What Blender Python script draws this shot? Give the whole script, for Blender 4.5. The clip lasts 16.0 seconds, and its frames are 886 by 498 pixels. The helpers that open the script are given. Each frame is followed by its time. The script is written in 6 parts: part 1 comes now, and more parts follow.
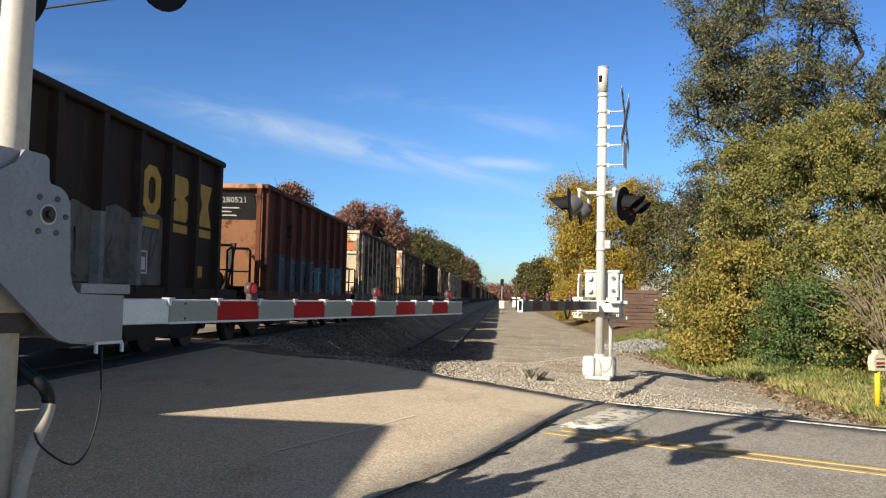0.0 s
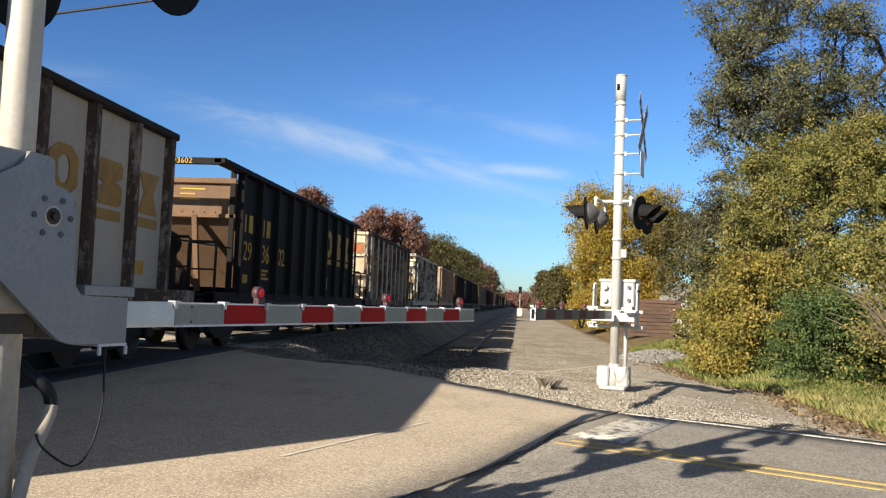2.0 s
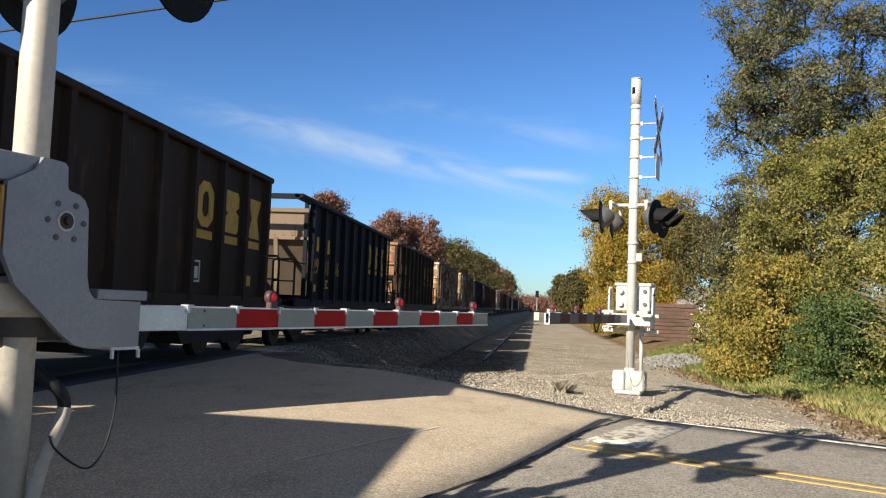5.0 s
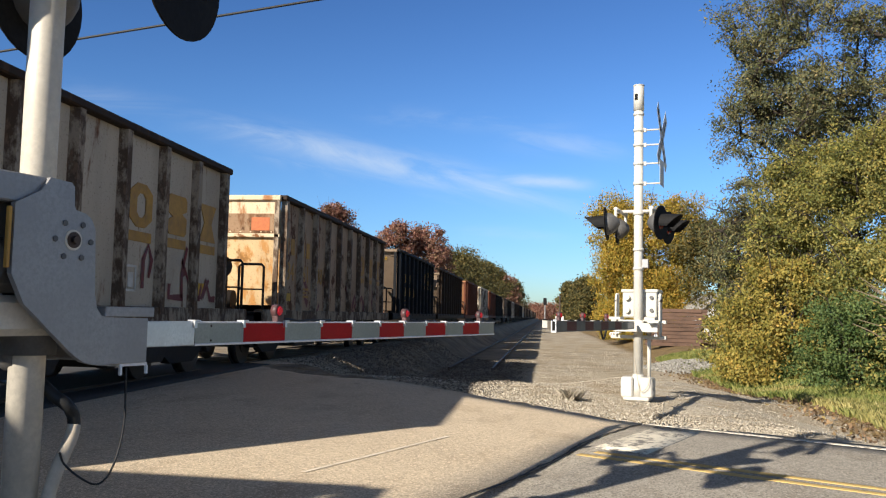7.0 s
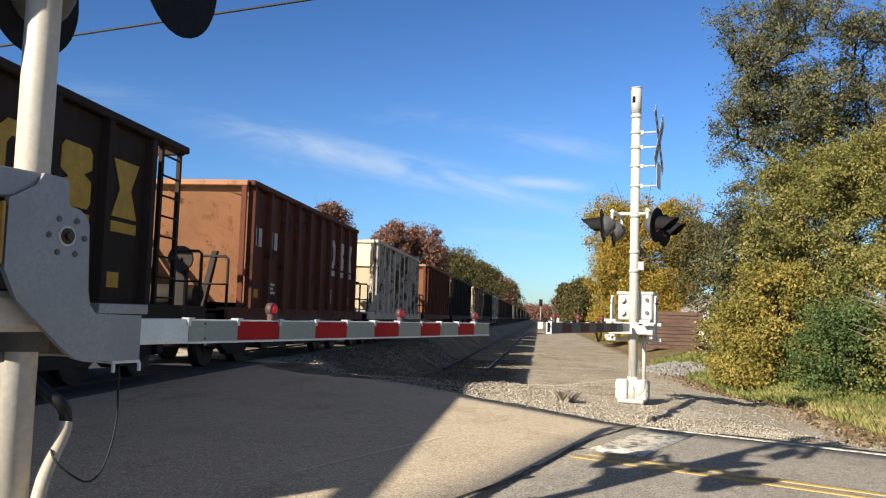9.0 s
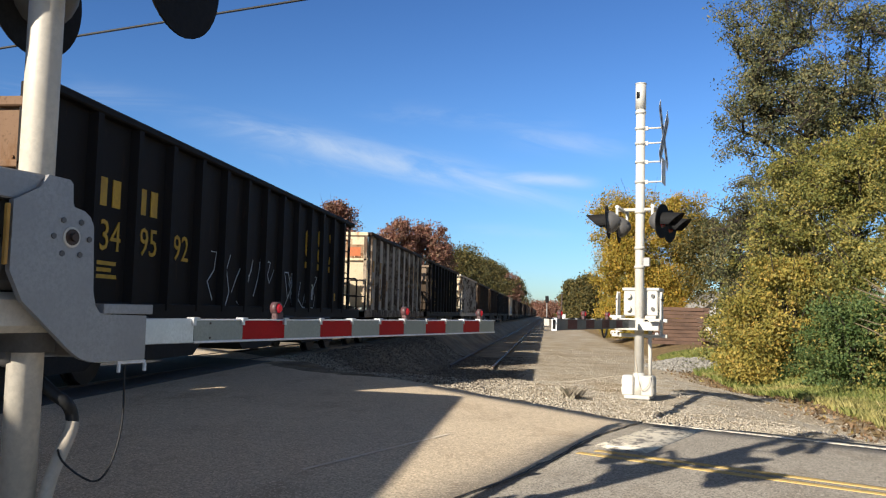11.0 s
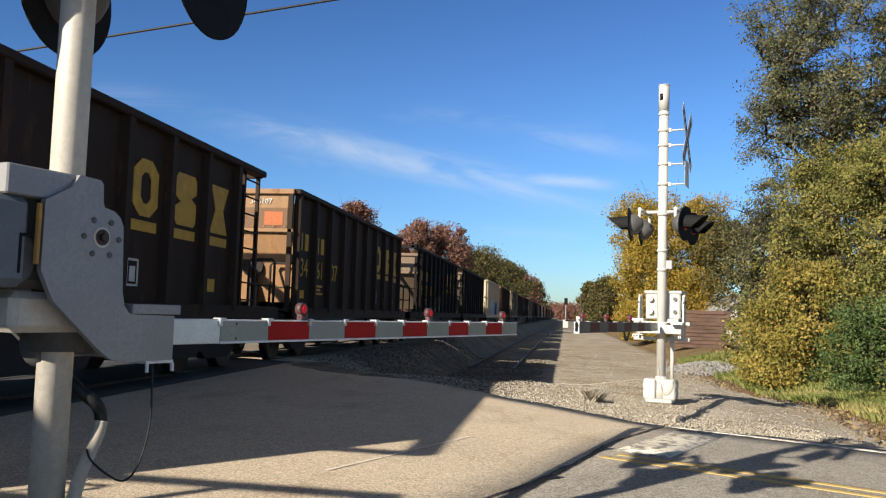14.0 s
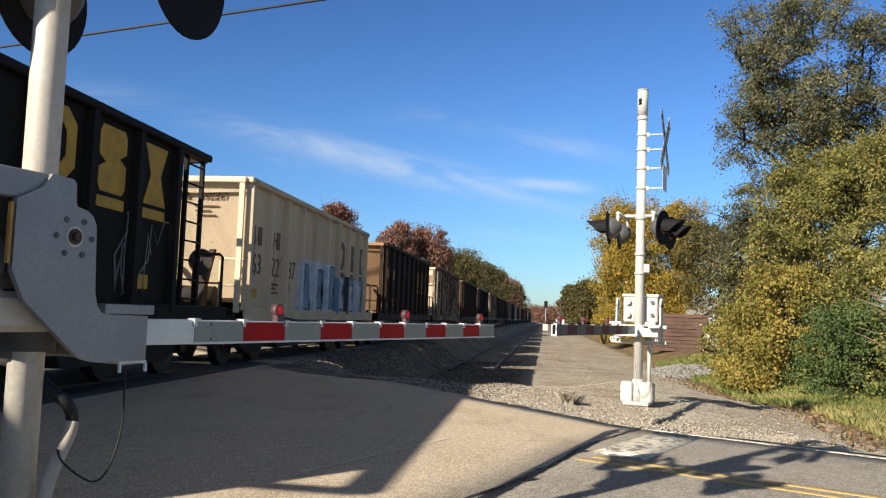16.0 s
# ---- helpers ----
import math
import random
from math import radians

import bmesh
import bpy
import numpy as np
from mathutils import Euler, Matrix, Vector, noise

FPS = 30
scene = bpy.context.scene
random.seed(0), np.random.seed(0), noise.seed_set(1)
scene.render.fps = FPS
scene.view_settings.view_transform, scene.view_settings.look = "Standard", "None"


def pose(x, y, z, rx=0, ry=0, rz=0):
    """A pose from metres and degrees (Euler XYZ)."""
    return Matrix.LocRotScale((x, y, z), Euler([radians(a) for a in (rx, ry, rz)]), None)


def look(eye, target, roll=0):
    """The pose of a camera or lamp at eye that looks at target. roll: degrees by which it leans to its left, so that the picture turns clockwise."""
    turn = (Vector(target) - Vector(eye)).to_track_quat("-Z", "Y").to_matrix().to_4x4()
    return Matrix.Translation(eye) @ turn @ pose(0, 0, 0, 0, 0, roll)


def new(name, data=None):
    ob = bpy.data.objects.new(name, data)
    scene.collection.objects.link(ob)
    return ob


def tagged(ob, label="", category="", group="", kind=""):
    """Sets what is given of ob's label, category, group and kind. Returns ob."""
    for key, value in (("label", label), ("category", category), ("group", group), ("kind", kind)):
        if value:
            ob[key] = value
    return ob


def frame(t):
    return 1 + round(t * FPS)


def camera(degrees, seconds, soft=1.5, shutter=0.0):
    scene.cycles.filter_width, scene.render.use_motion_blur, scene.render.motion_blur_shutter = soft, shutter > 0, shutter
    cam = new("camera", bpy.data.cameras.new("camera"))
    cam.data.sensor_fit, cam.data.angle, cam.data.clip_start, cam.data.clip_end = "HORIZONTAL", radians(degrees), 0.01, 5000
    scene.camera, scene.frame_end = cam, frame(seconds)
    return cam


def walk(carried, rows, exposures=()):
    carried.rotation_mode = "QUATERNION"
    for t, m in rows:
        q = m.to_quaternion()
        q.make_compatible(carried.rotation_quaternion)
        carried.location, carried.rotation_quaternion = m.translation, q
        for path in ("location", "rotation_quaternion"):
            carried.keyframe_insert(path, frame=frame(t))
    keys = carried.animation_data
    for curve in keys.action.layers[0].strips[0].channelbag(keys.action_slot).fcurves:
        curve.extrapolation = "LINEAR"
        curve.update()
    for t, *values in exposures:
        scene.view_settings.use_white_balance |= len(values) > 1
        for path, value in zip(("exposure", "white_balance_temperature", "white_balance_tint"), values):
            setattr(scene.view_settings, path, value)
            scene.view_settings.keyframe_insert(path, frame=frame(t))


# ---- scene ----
cam = camera(55.5, 16.0, 1.2)
PATH = [
    (0, (0.454, 0.478, 1.274), (0.315, 2.47, 1.387), 1.3),
    (0.5, (0.474, 0.473, 1.278), (0.32, 2.463, 1.407), 1.6),
    (1, (0.488, 0.485, 1.28), (0.329, 2.475, 1.402), 2.1),
    (1.5, (0.499, 0.504, 1.283), (0.329, 2.493, 1.404), 2.2),
    (2, (0.513, 0.505, 1.28), (0.329, 2.493, 1.407), 2.2),
    (2.5, (0.511, 0.505, 1.276), (0.319, 2.492, 1.395), 2.3),
    (3, (0.528, 0.498, 1.284), (0.333, 2.484, 1.412), 2.3),
    (3.5, (0.545, 0.502, 1.28), (0.339, 2.487, 1.413), 2.2),
    (6, (0.547, 0.492, 1.282), (0.305, 2.473, 1.422), 1.8),
    (6.5, (0.563, 0.484, 1.29), (0.313, 2.463, 1.442), 1.4),
    (7, (0.567, 0.467, 1.29), (0.326, 2.447, 1.446), 1.2),
    (7.5, (0.556, 0.473, 1.286), (0.322, 2.454, 1.436), 1.5),
    (8, (0.549, 0.475, 1.288), (0.304, 2.454, 1.435), 1.6),
    (8.5, (0.559, 0.477, 1.289), (0.327, 2.457, 1.446), 1.8),
    (11, (0.582, 0.471, 1.294), (0.336, 2.45, 1.444), 1.4),
    (11.5, (0.587, 0.492, 1.287), (0.335, 2.471, 1.431), 1.1),
    (12, (0.596, 0.507, 1.294), (0.332, 2.484, 1.442), 0.9),
    (12.5, (0.595, 0.501, 1.298), (0.309, 2.474, 1.46), 0.7),
    (13, (0.574, 0.488, 1.295), (0.26, 2.457, 1.449), 0.8),
    (13.5, (0.554, 0.474, 1.296), (0.239, 2.443, 1.446), 1.2),
    (14, (0.541, 0.483, 1.297), (0.251, 2.456, 1.449), 1.8),
    (14.5, (0.544, 0.492, 1.296), (0.27, 2.466, 1.456), 2.3),
    (15, (0.557, 0.491, 1.294), (0.301, 2.467, 1.46), 2.5),
    (15.5, (0.563, 0.486, 1.291), (0.323, 2.465, 1.453), 2.6),
    (16, (0.568, 0.472, 1.295), (0.323, 2.451, 1.454), 2.1),
]
walk(cam, [(t, look(eye, target, roll)) for t, eye, target, roll in PATH],
     ((0, 0.83), (3.5, 0.84), (7, 0.87), (8.5, 0.88), (11, 0.86), (13, 0.80), (16, 0.81)))

# ---- world, sun, exposure ----
SUN_TURN, SUN_HIGH = 35.3, 26.2          # shadows run 35 degrees east of the track's course
sun_way = Vector((-math.sin(radians(SUN_TURN)) * math.cos(radians(SUN_HIGH)),
                  -math.cos(radians(SUN_TURN)) * math.cos(radians(SUN_HIGH)), math.sin(radians(SUN_HIGH))))
sun = new("sun", bpy.data.lights.new("sun", "SUN"))
sun.data.energy, sun.data.angle, sun.data.color = 5.0, radians(0.55), (1.0, 0.92, 0.80)
sun.matrix_world = look(sun_way * 60, (0, 0, 0))


def build_world():
    world = bpy.data.worlds.new("sky")
    scene.world = world
    world.use_nodes = True
    nt = world.node_tree
    nt.nodes.clear()
    N, K = nt.nodes.new, nt.links.new
    sky = N("ShaderNodeTexSky")
    sky.sky_type, sky.sun_disc = "NISHITA", False
    sky.sun_elevation, sky.sun_rotation = radians(SUN_HIGH), radians(180 + SUN_TURN)
    sky.air_density, sky.dust_density, sky.ozone_density, sky.altitude = 1.0, 0.25, 2.0, 0.0
    # a clear, deep sky: scale, steepen, scale back
    tint = N("ShaderNodeMix")
    tint.data_type, tint.blend_type = "RGBA", "MULTIPLY"
    tint.inputs[0].default_value = 1.0
    tint.inputs[7].default_value = SKY_TINT
    K(sky.outputs[0], tint.inputs[6])
    deep = N("ShaderNodeGamma")
    deep.inputs[1].default_value = 1.45
    K(tint.outputs[2], deep.inputs[0])
    # dry clear air: less glare along the horizon
    co = N("ShaderNodeTexCoord")
    sep = N("ShaderNodeSeparateXYZ")
    K(co.outputs["Generated"], sep.inputs[0])
    rise = N("ShaderNodeMapRange")
    rise.interpolation_type = "SMOOTHSTEP"
    rise.inputs[1].default_value, rise.inputs[2].default_value = -0.02, 0.26
    K(sep.outputs[2], rise.inputs[0])
    dry = N("ShaderNodeMix")
    dry.data_type, dry.blend_type = "RGBA", "MIX"
    dry.inputs[6].default_value, dry.inputs[7].default_value = (0.66, 0.70, 0.84, 1), (1.0, 1.0, 1.0, 1)
    K(rise.outputs[0], dry.inputs[0])
    clear = N("ShaderNodeMix")
    clear.data_type, clear.blend_type = "RGBA", "MULTIPLY"
    clear.inputs[0].default_value = 1.0
    K(deep.outputs[0], clear.inputs[6]), K(dry.outputs[2], clear.inputs[7])
    deep = clear
    # the unseen sky overhead is greyed, so that shade takes less blue
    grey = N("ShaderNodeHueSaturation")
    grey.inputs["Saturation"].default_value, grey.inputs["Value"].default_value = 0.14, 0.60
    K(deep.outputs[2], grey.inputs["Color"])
    # thin high cloud: feathery streaks along a band that sinks towards the east

    def calc(op, a, b):
        n = N("ShaderNodeMath")
        n.operation = op
        for slot, v in ((0, a), (1, b)):
            if isinstance(v, (int, float)):
                n.inputs[slot].default_value = v
            else:
                K(v, n.inputs[slot])
        return n.outputs[0]

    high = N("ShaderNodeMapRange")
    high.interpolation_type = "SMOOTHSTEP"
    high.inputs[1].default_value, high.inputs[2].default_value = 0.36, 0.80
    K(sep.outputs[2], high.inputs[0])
    greyed = N("ShaderNodeMix")
    greyed.data_type = "RGBA"
    K(high.outputs[0], greyed.inputs[0]), K(deep.outputs[2], greyed.inputs[6]), K(grey.outputs[0], greyed.inputs[7])
    ux = calc("DIVIDE", sep.outputs[0], calc("MAXIMUM", sep.outputs[1], 0.05))
    uz = calc("DIVIDE", sep.outputs[2], calc("MAXIMUM", sep.outputs[1], 0.05))
    def veil(slope, level, thick, middle, half, power, scale, lo, hi, twist):
        """A streak of thin cloud: uz falls by slope along ux from level; it fades out from its middle."""
        low = calc("ADD", uz, calc("MULTIPLY", ux, slope))
        cmb = N("ShaderNodeCombineXYZ")
        K(calc("MULTIPLY", ux, scale), cmb.inputs[0]), K(calc("MULTIPLY", low, scale * 4.6), cmb.inputs[1])
        cmb.inputs[2].default_value = level * 37.0
        n1 = N("ShaderNodeTexNoise")
        n1.inputs["Scale"].default_value, n1.inputs["Detail"].default_value, n1.inputs["Roughness"].default_value, n1.inputs["Distortion"].default_value = 1.0, 8.0, 0.62, twist
        K(cmb.outputs[0], n1.inputs["Vector"])
        ramp = N("ShaderNodeMapRange")
        ramp.interpolation_type = "SMOOTHSTEP"
        ramp.inputs[1].default_value, ramp.inputs[2].default_value = lo, hi
        K(n1.outputs[0], ramp.inputs[0])
        off = calc("DIVIDE", calc("SUBTRACT", low, level), thick)
        bell = calc("POWER", 2.718, calc("MULTIPLY", calc("MULTIPLY", off, off), -1.0))
        near = calc("DIVIDE", calc("SUBTRACT", ux, middle), half)
        reach = calc("POWER", 2.718, calc("MULTIPLY", calc("POWER", calc("ABSOLUTE", near, 0.0), 4.0), -1.0))
        return calc("MULTIPLY", calc("MULTIPLY", calc("MULTIPLY", bell, reach), power), ramp.outputs[0])

    veils = [veil(0.215, 0.141, 0.017, -0.20, 0.22, 0.50, 5.0, 0.34, 0.72, 0.8),
             veil(0.23, 0.120, 0.014, -0.24, 0.14, 0.26, 6.0, 0.34, 0.72, 0.8),
             veil(0.06, 0.160, 0.007, -0.005, 0.055, 0.48, 9.0, 0.30, 0.66, 0.5),
             veil(0.05, 0.232, 0.012, -0.10, 0.12, 0.15, 6.0, 0.36, 0.72, 0.6),
             veil(0.10, 0.208, 0.012, 0.02, 0.07, 0.24, 7.0, 0.32, 0.70, 0.6),
             veil(0.02, 0.097, 0.007, -0.04, 0.06, 0.16, 8.0, 0.30, 0.70, 0.5),
             veil(0.12, 0.190, 0.020, -0.60, 0.14, 0.22, 5.0, 0.36, 0.74, 0.8)]
    total = veils[0]
    for one in veils[1:]:
        total = calc("MAXIMUM", total, one)
    mul = calc("MINIMUM", calc("ADD", total, 0.0), 0.85)
    mix = N("ShaderNodeMix")
    mix.data_type = "RGBA"
    mix.inputs[7].default_value = (1.05, 1.15, 1.24, 1)
    K(mul, mix.inputs[0]), K(greyed.outputs[2], mix.inputs[6])
    bg = N("ShaderNodeBackground")
    bg.inputs[1].default_value = SKY_STRENGTH
    K(mix.outputs[2], bg.inputs[0])
    out = N("ShaderNodeOutputWorld")
    K(bg.outputs[0], out.inputs[0])


SKY_TINT, SKY_STRENGTH = (0.132, 0.159, 0.188, 1), 0.415
build_world()

# ---- materials ----


def ramp_node(nt, stops):
    r = nt.nodes.new("ShaderNodeValToRGB")
    while len(r.color_ramp.elements) < len(stops):
        r.color_ramp.elements.new(0.5)
    for e, (p, c) in zip(r.color_ramp.elements, stops):
        e.position, e.color = p, (*c, 1)
    return r


def noise_node(nt, vec, scale, detail=4.0, rough=0.6):
    n = nt.nodes.new("ShaderNodeTexNoise")
    n.inputs["Scale"].default_value, n.inputs["Detail"].default_value, n.inputs["Roughness"].default_value = scale, detail, rough
    nt.links.new(vec, n.inputs["Vector"])
    return n.outputs[0]


def mix_node(nt, fac, a, b, blend="MIX"):
    m = nt.nodes.new("ShaderNodeMix")
    m.data_type, m.blend_type = "RGBA", blend
    for slot, v in ((0, fac), (6, a), (7, b)):
        if isinstance(v, (int, float)):
            m.inputs[slot].default_value = v
        elif isinstance(v, tuple):
            m.inputs[slot].default_value = (*v[:3], 1)
        else:
            nt.links.new(v, m.inputs[slot])
    return m.outputs[2]


def edge_node(nt, value, lo, hi):
    m = nt.nodes.new("ShaderNodeMapRange")
    m.interpolation_type = "SMOOTHSTEP"
    m.inputs[1].default_value, m.inputs[2].default_value = lo, hi
    nt.links.new(value, m.inputs[0])
    return m.outputs[0]


def start_material(name, rough=0.8, metal=0.0, spec=0.4):
    m = bpy.data.materials.new(name)
    m.use_nodes = True
    nt = m.node_tree
    b = nt.nodes["Principled BSDF"]
    b.inputs["Roughness"].default_value, b.inputs["Metallic"].default_value = rough, metal
    b.inputs["Specular IOR Level"].default_value = spec
    return m, nt, b


def coords(nt, scale=(1, 1, 1), shift=False, kind="Object"):
    """Object coordinates, moved by each object's own random number where shift is set."""
    co = nt.nodes.new("ShaderNodeTexCoord")
    mp = nt.nodes.new("ShaderNodeMapping")
    mp.inputs["Scale"].default_value = scale
    nt.links.new(co.outputs[kind], mp.inputs[0])
    if shift:
        info = nt.nodes.new("ShaderNodeObjectInfo")
        k = nt.nodes.new("ShaderNodeVectorMath")
        k.operation = "SCALE"
        k.inputs[0].default_value = (31.0, 17.0, 23.0)
        nt.links.new(info.outputs["Random"], k.inputs["Scale"])
        nt.links.new(k.outputs[0], mp.inputs["Location"])
    return mp.outputs[0]


def bump_to(nt, b, value, strength, distance=0.02):
    u = nt.nodes.new("ShaderNodeBump")
    u.inputs["Strength"].default_value, u.inputs["Distance"].default_value = strength, distance
    nt.links.new(value, u.inputs["Height"])
    nt.links.new(u.outputs[0], b.inputs["Normal"])


def plain(name, c, c2=None, big=1.5, fine=25.0, rough=0.75, metal=0.0, bump=0.25, dist=0.01, shift=True, spec=0.4):
    """A surface of one colour with broad and fine variation and a fine relief."""
    m, nt, b = start_material(name, rough, metal, spec)
    v = coords(nt, shift=shift)
    c2 = c2 or tuple(x * 0.72 for x in c)
    f1 = noise_node(nt, v, big, 5)
    f2 = noise_node(nt, v, fine, 4, 0.7)
    a = mix_node(nt, edge_node(nt, f1, 0.35, 0.68), c, c2)
    d = mix_node(nt, edge_node(nt, f2, 0.35, 0.7), a, tuple(x * 0.8 for x in c))
    nt.links.new(d, b.inputs["Base Color"])
    bump_to(nt, b, f2, bump, dist)
    return m


def car_paint(name, paint, rust, amount, dirt=0.3):
    """Weathered paint: rust that runs down in streaks, blisters and road dirt. amount: 0 clean to 1 all rust."""
    dark = tuple(min(k, x * 0.55) for k, x in zip((0.05, 0.032, 0.02), paint))
    m, nt, b = start_material(name, 0.7, 0.0, 0.14)
    v = coords(nt, (1.3, 1.3, 0.34), True)
    w = coords(nt, (1, 1, 1), True)
    streak = noise_node(nt, v, 3.2, 7, 0.68)
    blot = noise_node(nt, w, 1.6, 8, 0.7)
    fine = noise_node(nt, w, 30, 5, 0.7)
    tone = mix_node(nt, edge_node(nt, noise_node(nt, v, 1.1, 5), 0.35, 0.7), paint, tuple(x * (1 - dirt * 0.6) for x in paint))
    lim = 0.74 - 0.36 * amount
    s = mix_node(nt, edge_node(nt, streak, lim - 0.03, lim + 0.1), tone, rust)
    s = mix_node(nt, edge_node(nt, blot, lim + 0.01, lim + 0.07), s, tuple(x * 0.6 for x in rust))
    s = mix_node(nt, edge_node(nt, fine, 0.55, 0.8), s, dark)
    nt.links.new(s, b.inputs["Base Color"])
    bump_to(nt, b, mix_node(nt, 0.5, blot, fine), 0.3, 0.012)
    return m


def rib_paint(name, paint, rust, amount):
    """Paint on a pressed rib: coarse flakes of rust, more of it where the paint has gone."""
    m, nt, b = start_material(name, 0.75, 0.0, 0.14)
    v = coords(nt, (1, 1, 0.5), True)
    big, mid, fine = noise_node(nt, v, 1.3, 4, 0.6), noise_node(nt, v, 7.0, 6, 0.7), noise_node(nt, v, 34, 4, 0.7)
    k = mix_node(nt, 0.55, big, mid)
    lim = 0.66 - 0.3 * amount
    c = mix_node(nt, edge_node(nt, k, lim - 0.03, lim + 0.07), paint, rust)
    c = mix_node(nt, edge_node(nt, mid, 0.56, 0.66), c, tuple(x * 1.9 for x in rust))
    c = mix_node(nt, edge_node(nt, fine, 0.6, 0.75), c, tuple(x * 0.7 for x in rust))
    nt.links.new(c, b.inputs["Base Color"])
    bump_to(nt, b, mix_node(nt, 0.5, mid, fine), 0.35, 0.012)
    return m


STEEL = plain("rail_steel", (0.10, 0.07, 0.055), (0.06, 0.04, 0.03), 2, 20, 0.55, 0.6)
TIE = plain("tie_wood", (0.07, 0.05, 0.04), None, 3, 30, 0.9)
WHITE = plain("white_mast_paint", (0.58, 0.56, 0.50), (0.46, 0.43, 0.37), 3, 35, 0.5, 0, 0.08)
ALU = plain("cast_aluminium", (0.335, 0.325, 0.315), (0.285, 0.275, 0.268), 4, 60, 0.5, 0.35, 0.05, 0.003)
BRIGHT = plain("bright_aluminium", (0.72, 0.73, 0.74), (0.6, 0.6, 0.6), 6, 60, 0.32, 0.6, 0.08, 0.004)
BLACK = plain("black_paint", (0.012, 0.012, 0.0125), (0.018, 0.017, 0.016), 4, 40, 0.7, 0, 0.1, 0.01, True, 0.12)
RUBBER = plain("black_cable", (0.012, 0.012, 0.012), None, 4, 40, 0.6)
SILVERY = plain("silver_reflective_sheet", (0.315, 0.33, 0.285), (0.27, 0.29, 0.25), 5, 80, 0.4, 0.1, 0.05, 0.003)
REDFILM = plain("red_reflective_sheet", (0.46, 0.012, 0.012), (0.36, 0.012, 0.012), 5, 80, 0.55, 0.0, 0.05, 0.003, True, 0.12)
WHITEBAR = plain("white_enamel", (0.80, 0.80, 0.80), (0.7, 0.7, 0.7), 4, 40, 0.4, 0, 0.05)
LENS = plain("red_lens", (0.17, 0.008, 0.012), (0.11, 0.008, 0.01), 8, 40, 0.15, 0, 0.05)
LAMP_RED, lamp_nt, lamp_b = start_material("glowing_red_lens", 0.2, 0, 0.4)
lamp_b.inputs["Base Color"].default_value = (0.26, 0.012, 0.02, 1)
lamp_b.inputs["Emission Color"].default_value, lamp_b.inputs["Emission Strength"].default_value = (1.0, 0.02, 0.04, 1), 0.12
CONDUIT = plain("grey_plastic_conduit", (0.52, 0.45, 0.35), (0.40, 0.34, 0.26), 5, 30, 0.6)
YELLOW = plain("yellow_plastic", (0.75, 0.52, 0.02), (0.62, 0.42, 0.02), 4, 30, 0.5)
UNDER = plain("underframe_grime", (0.026, 0.020, 0.016), (0.036, 0.025, 0.018), 1.5, 18, 0.85)
WHEEL = plain("wheel_steel", (0.06, 0.05, 0.045), None, 3, 20, 0.5, 0.5)
LOAD = plain("crushed_stone_load", (0.33, 0.30, 0.27), (0.2, 0.18, 0.16), 2.0, 22, 0.95, 0, 1.0, 0.06)
LETTER_Y = plain("yellow_lettering", (0.62, 0.36, 0.03), (0.42, 0.24, 0.03), 5, 18, 0.6)
LETTER_O = plain("faded_orange_lettering", (0.50, 0.27, 0.05), (0.3, 0.16, 0.05), 4, 14, 0.65)
LETTER_K = plain("black_lettering", (0.03, 0.03, 0.032), (0.06, 0.055, 0.05), 4, 16, 0.6)
LETTER_B = plain("brown_lettering", (0.14, 0.09, 0.05), (0.24, 0.17, 0.1), 4, 14, 0.7)
LETTER_W = plain("white_lettering", (0.7, 0.68, 0.62), (0.5, 0.47, 0.42), 4, 14, 0.6)
PATCH_O = plain("orange_patch", (0.45, 0.12, 0.03), (0.4, 0.12, 0.04), 5, 20, 0.65)
PATCH_K = plain("black_patch", (0.02, 0.019, 0.018), (0.035, 0.03, 0.025), 5, 20, 0.6)

# ---- mesh helpers ----


def mesh_of(bm, name, material):
    me = bpy.data.meshes.new(name)
    bm.normal_update()
    bm.to_mesh(me)
    bm.free()
    for mt in (material if isinstance(material, (list, tuple)) else [material]):
        me.materials.append(mt)
    return me


def part(name, bm, material, parent, label=""):
    ob = new(name, mesh_of(bm, name, material) if isinstance(bm, bmesh.types.BMesh) else bm)
    if parent:
        ob.parent = parent
    if label:
        ob["label"] = label
    return ob


def thing(name, label, category, m=None, group="", kind=""):
    ob = new(name)
    ob.empty_display_size = 0.2
    if m is not None:
        ob.matrix_world = m
    return tagged(ob, label, category, group, kind)


def box(bm, lo, hi, bevel=0.0, m=None):
    r = bmesh.ops.create_cube(bm, size=1.0)
    vs = r["verts"]
    for v in vs:
        v.co = Vector(((lo[i] + hi[i]) / 2 + v.co[i] * (hi[i] - lo[i]) for i in range(3)))
    if bevel:
        es = {e for v in vs for e in v.link_edges}
        r = bmesh.ops.bevel(bm, geom=list(es), offset=bevel, segments=1, affect="EDGES", profile=0.5)
        vs = list({v for f in r["faces"] for v in f.verts} | {v for v in vs if v.is_valid})
    if m is not None:
        for v in vs:
            v.co = m @ v.co
    return bm


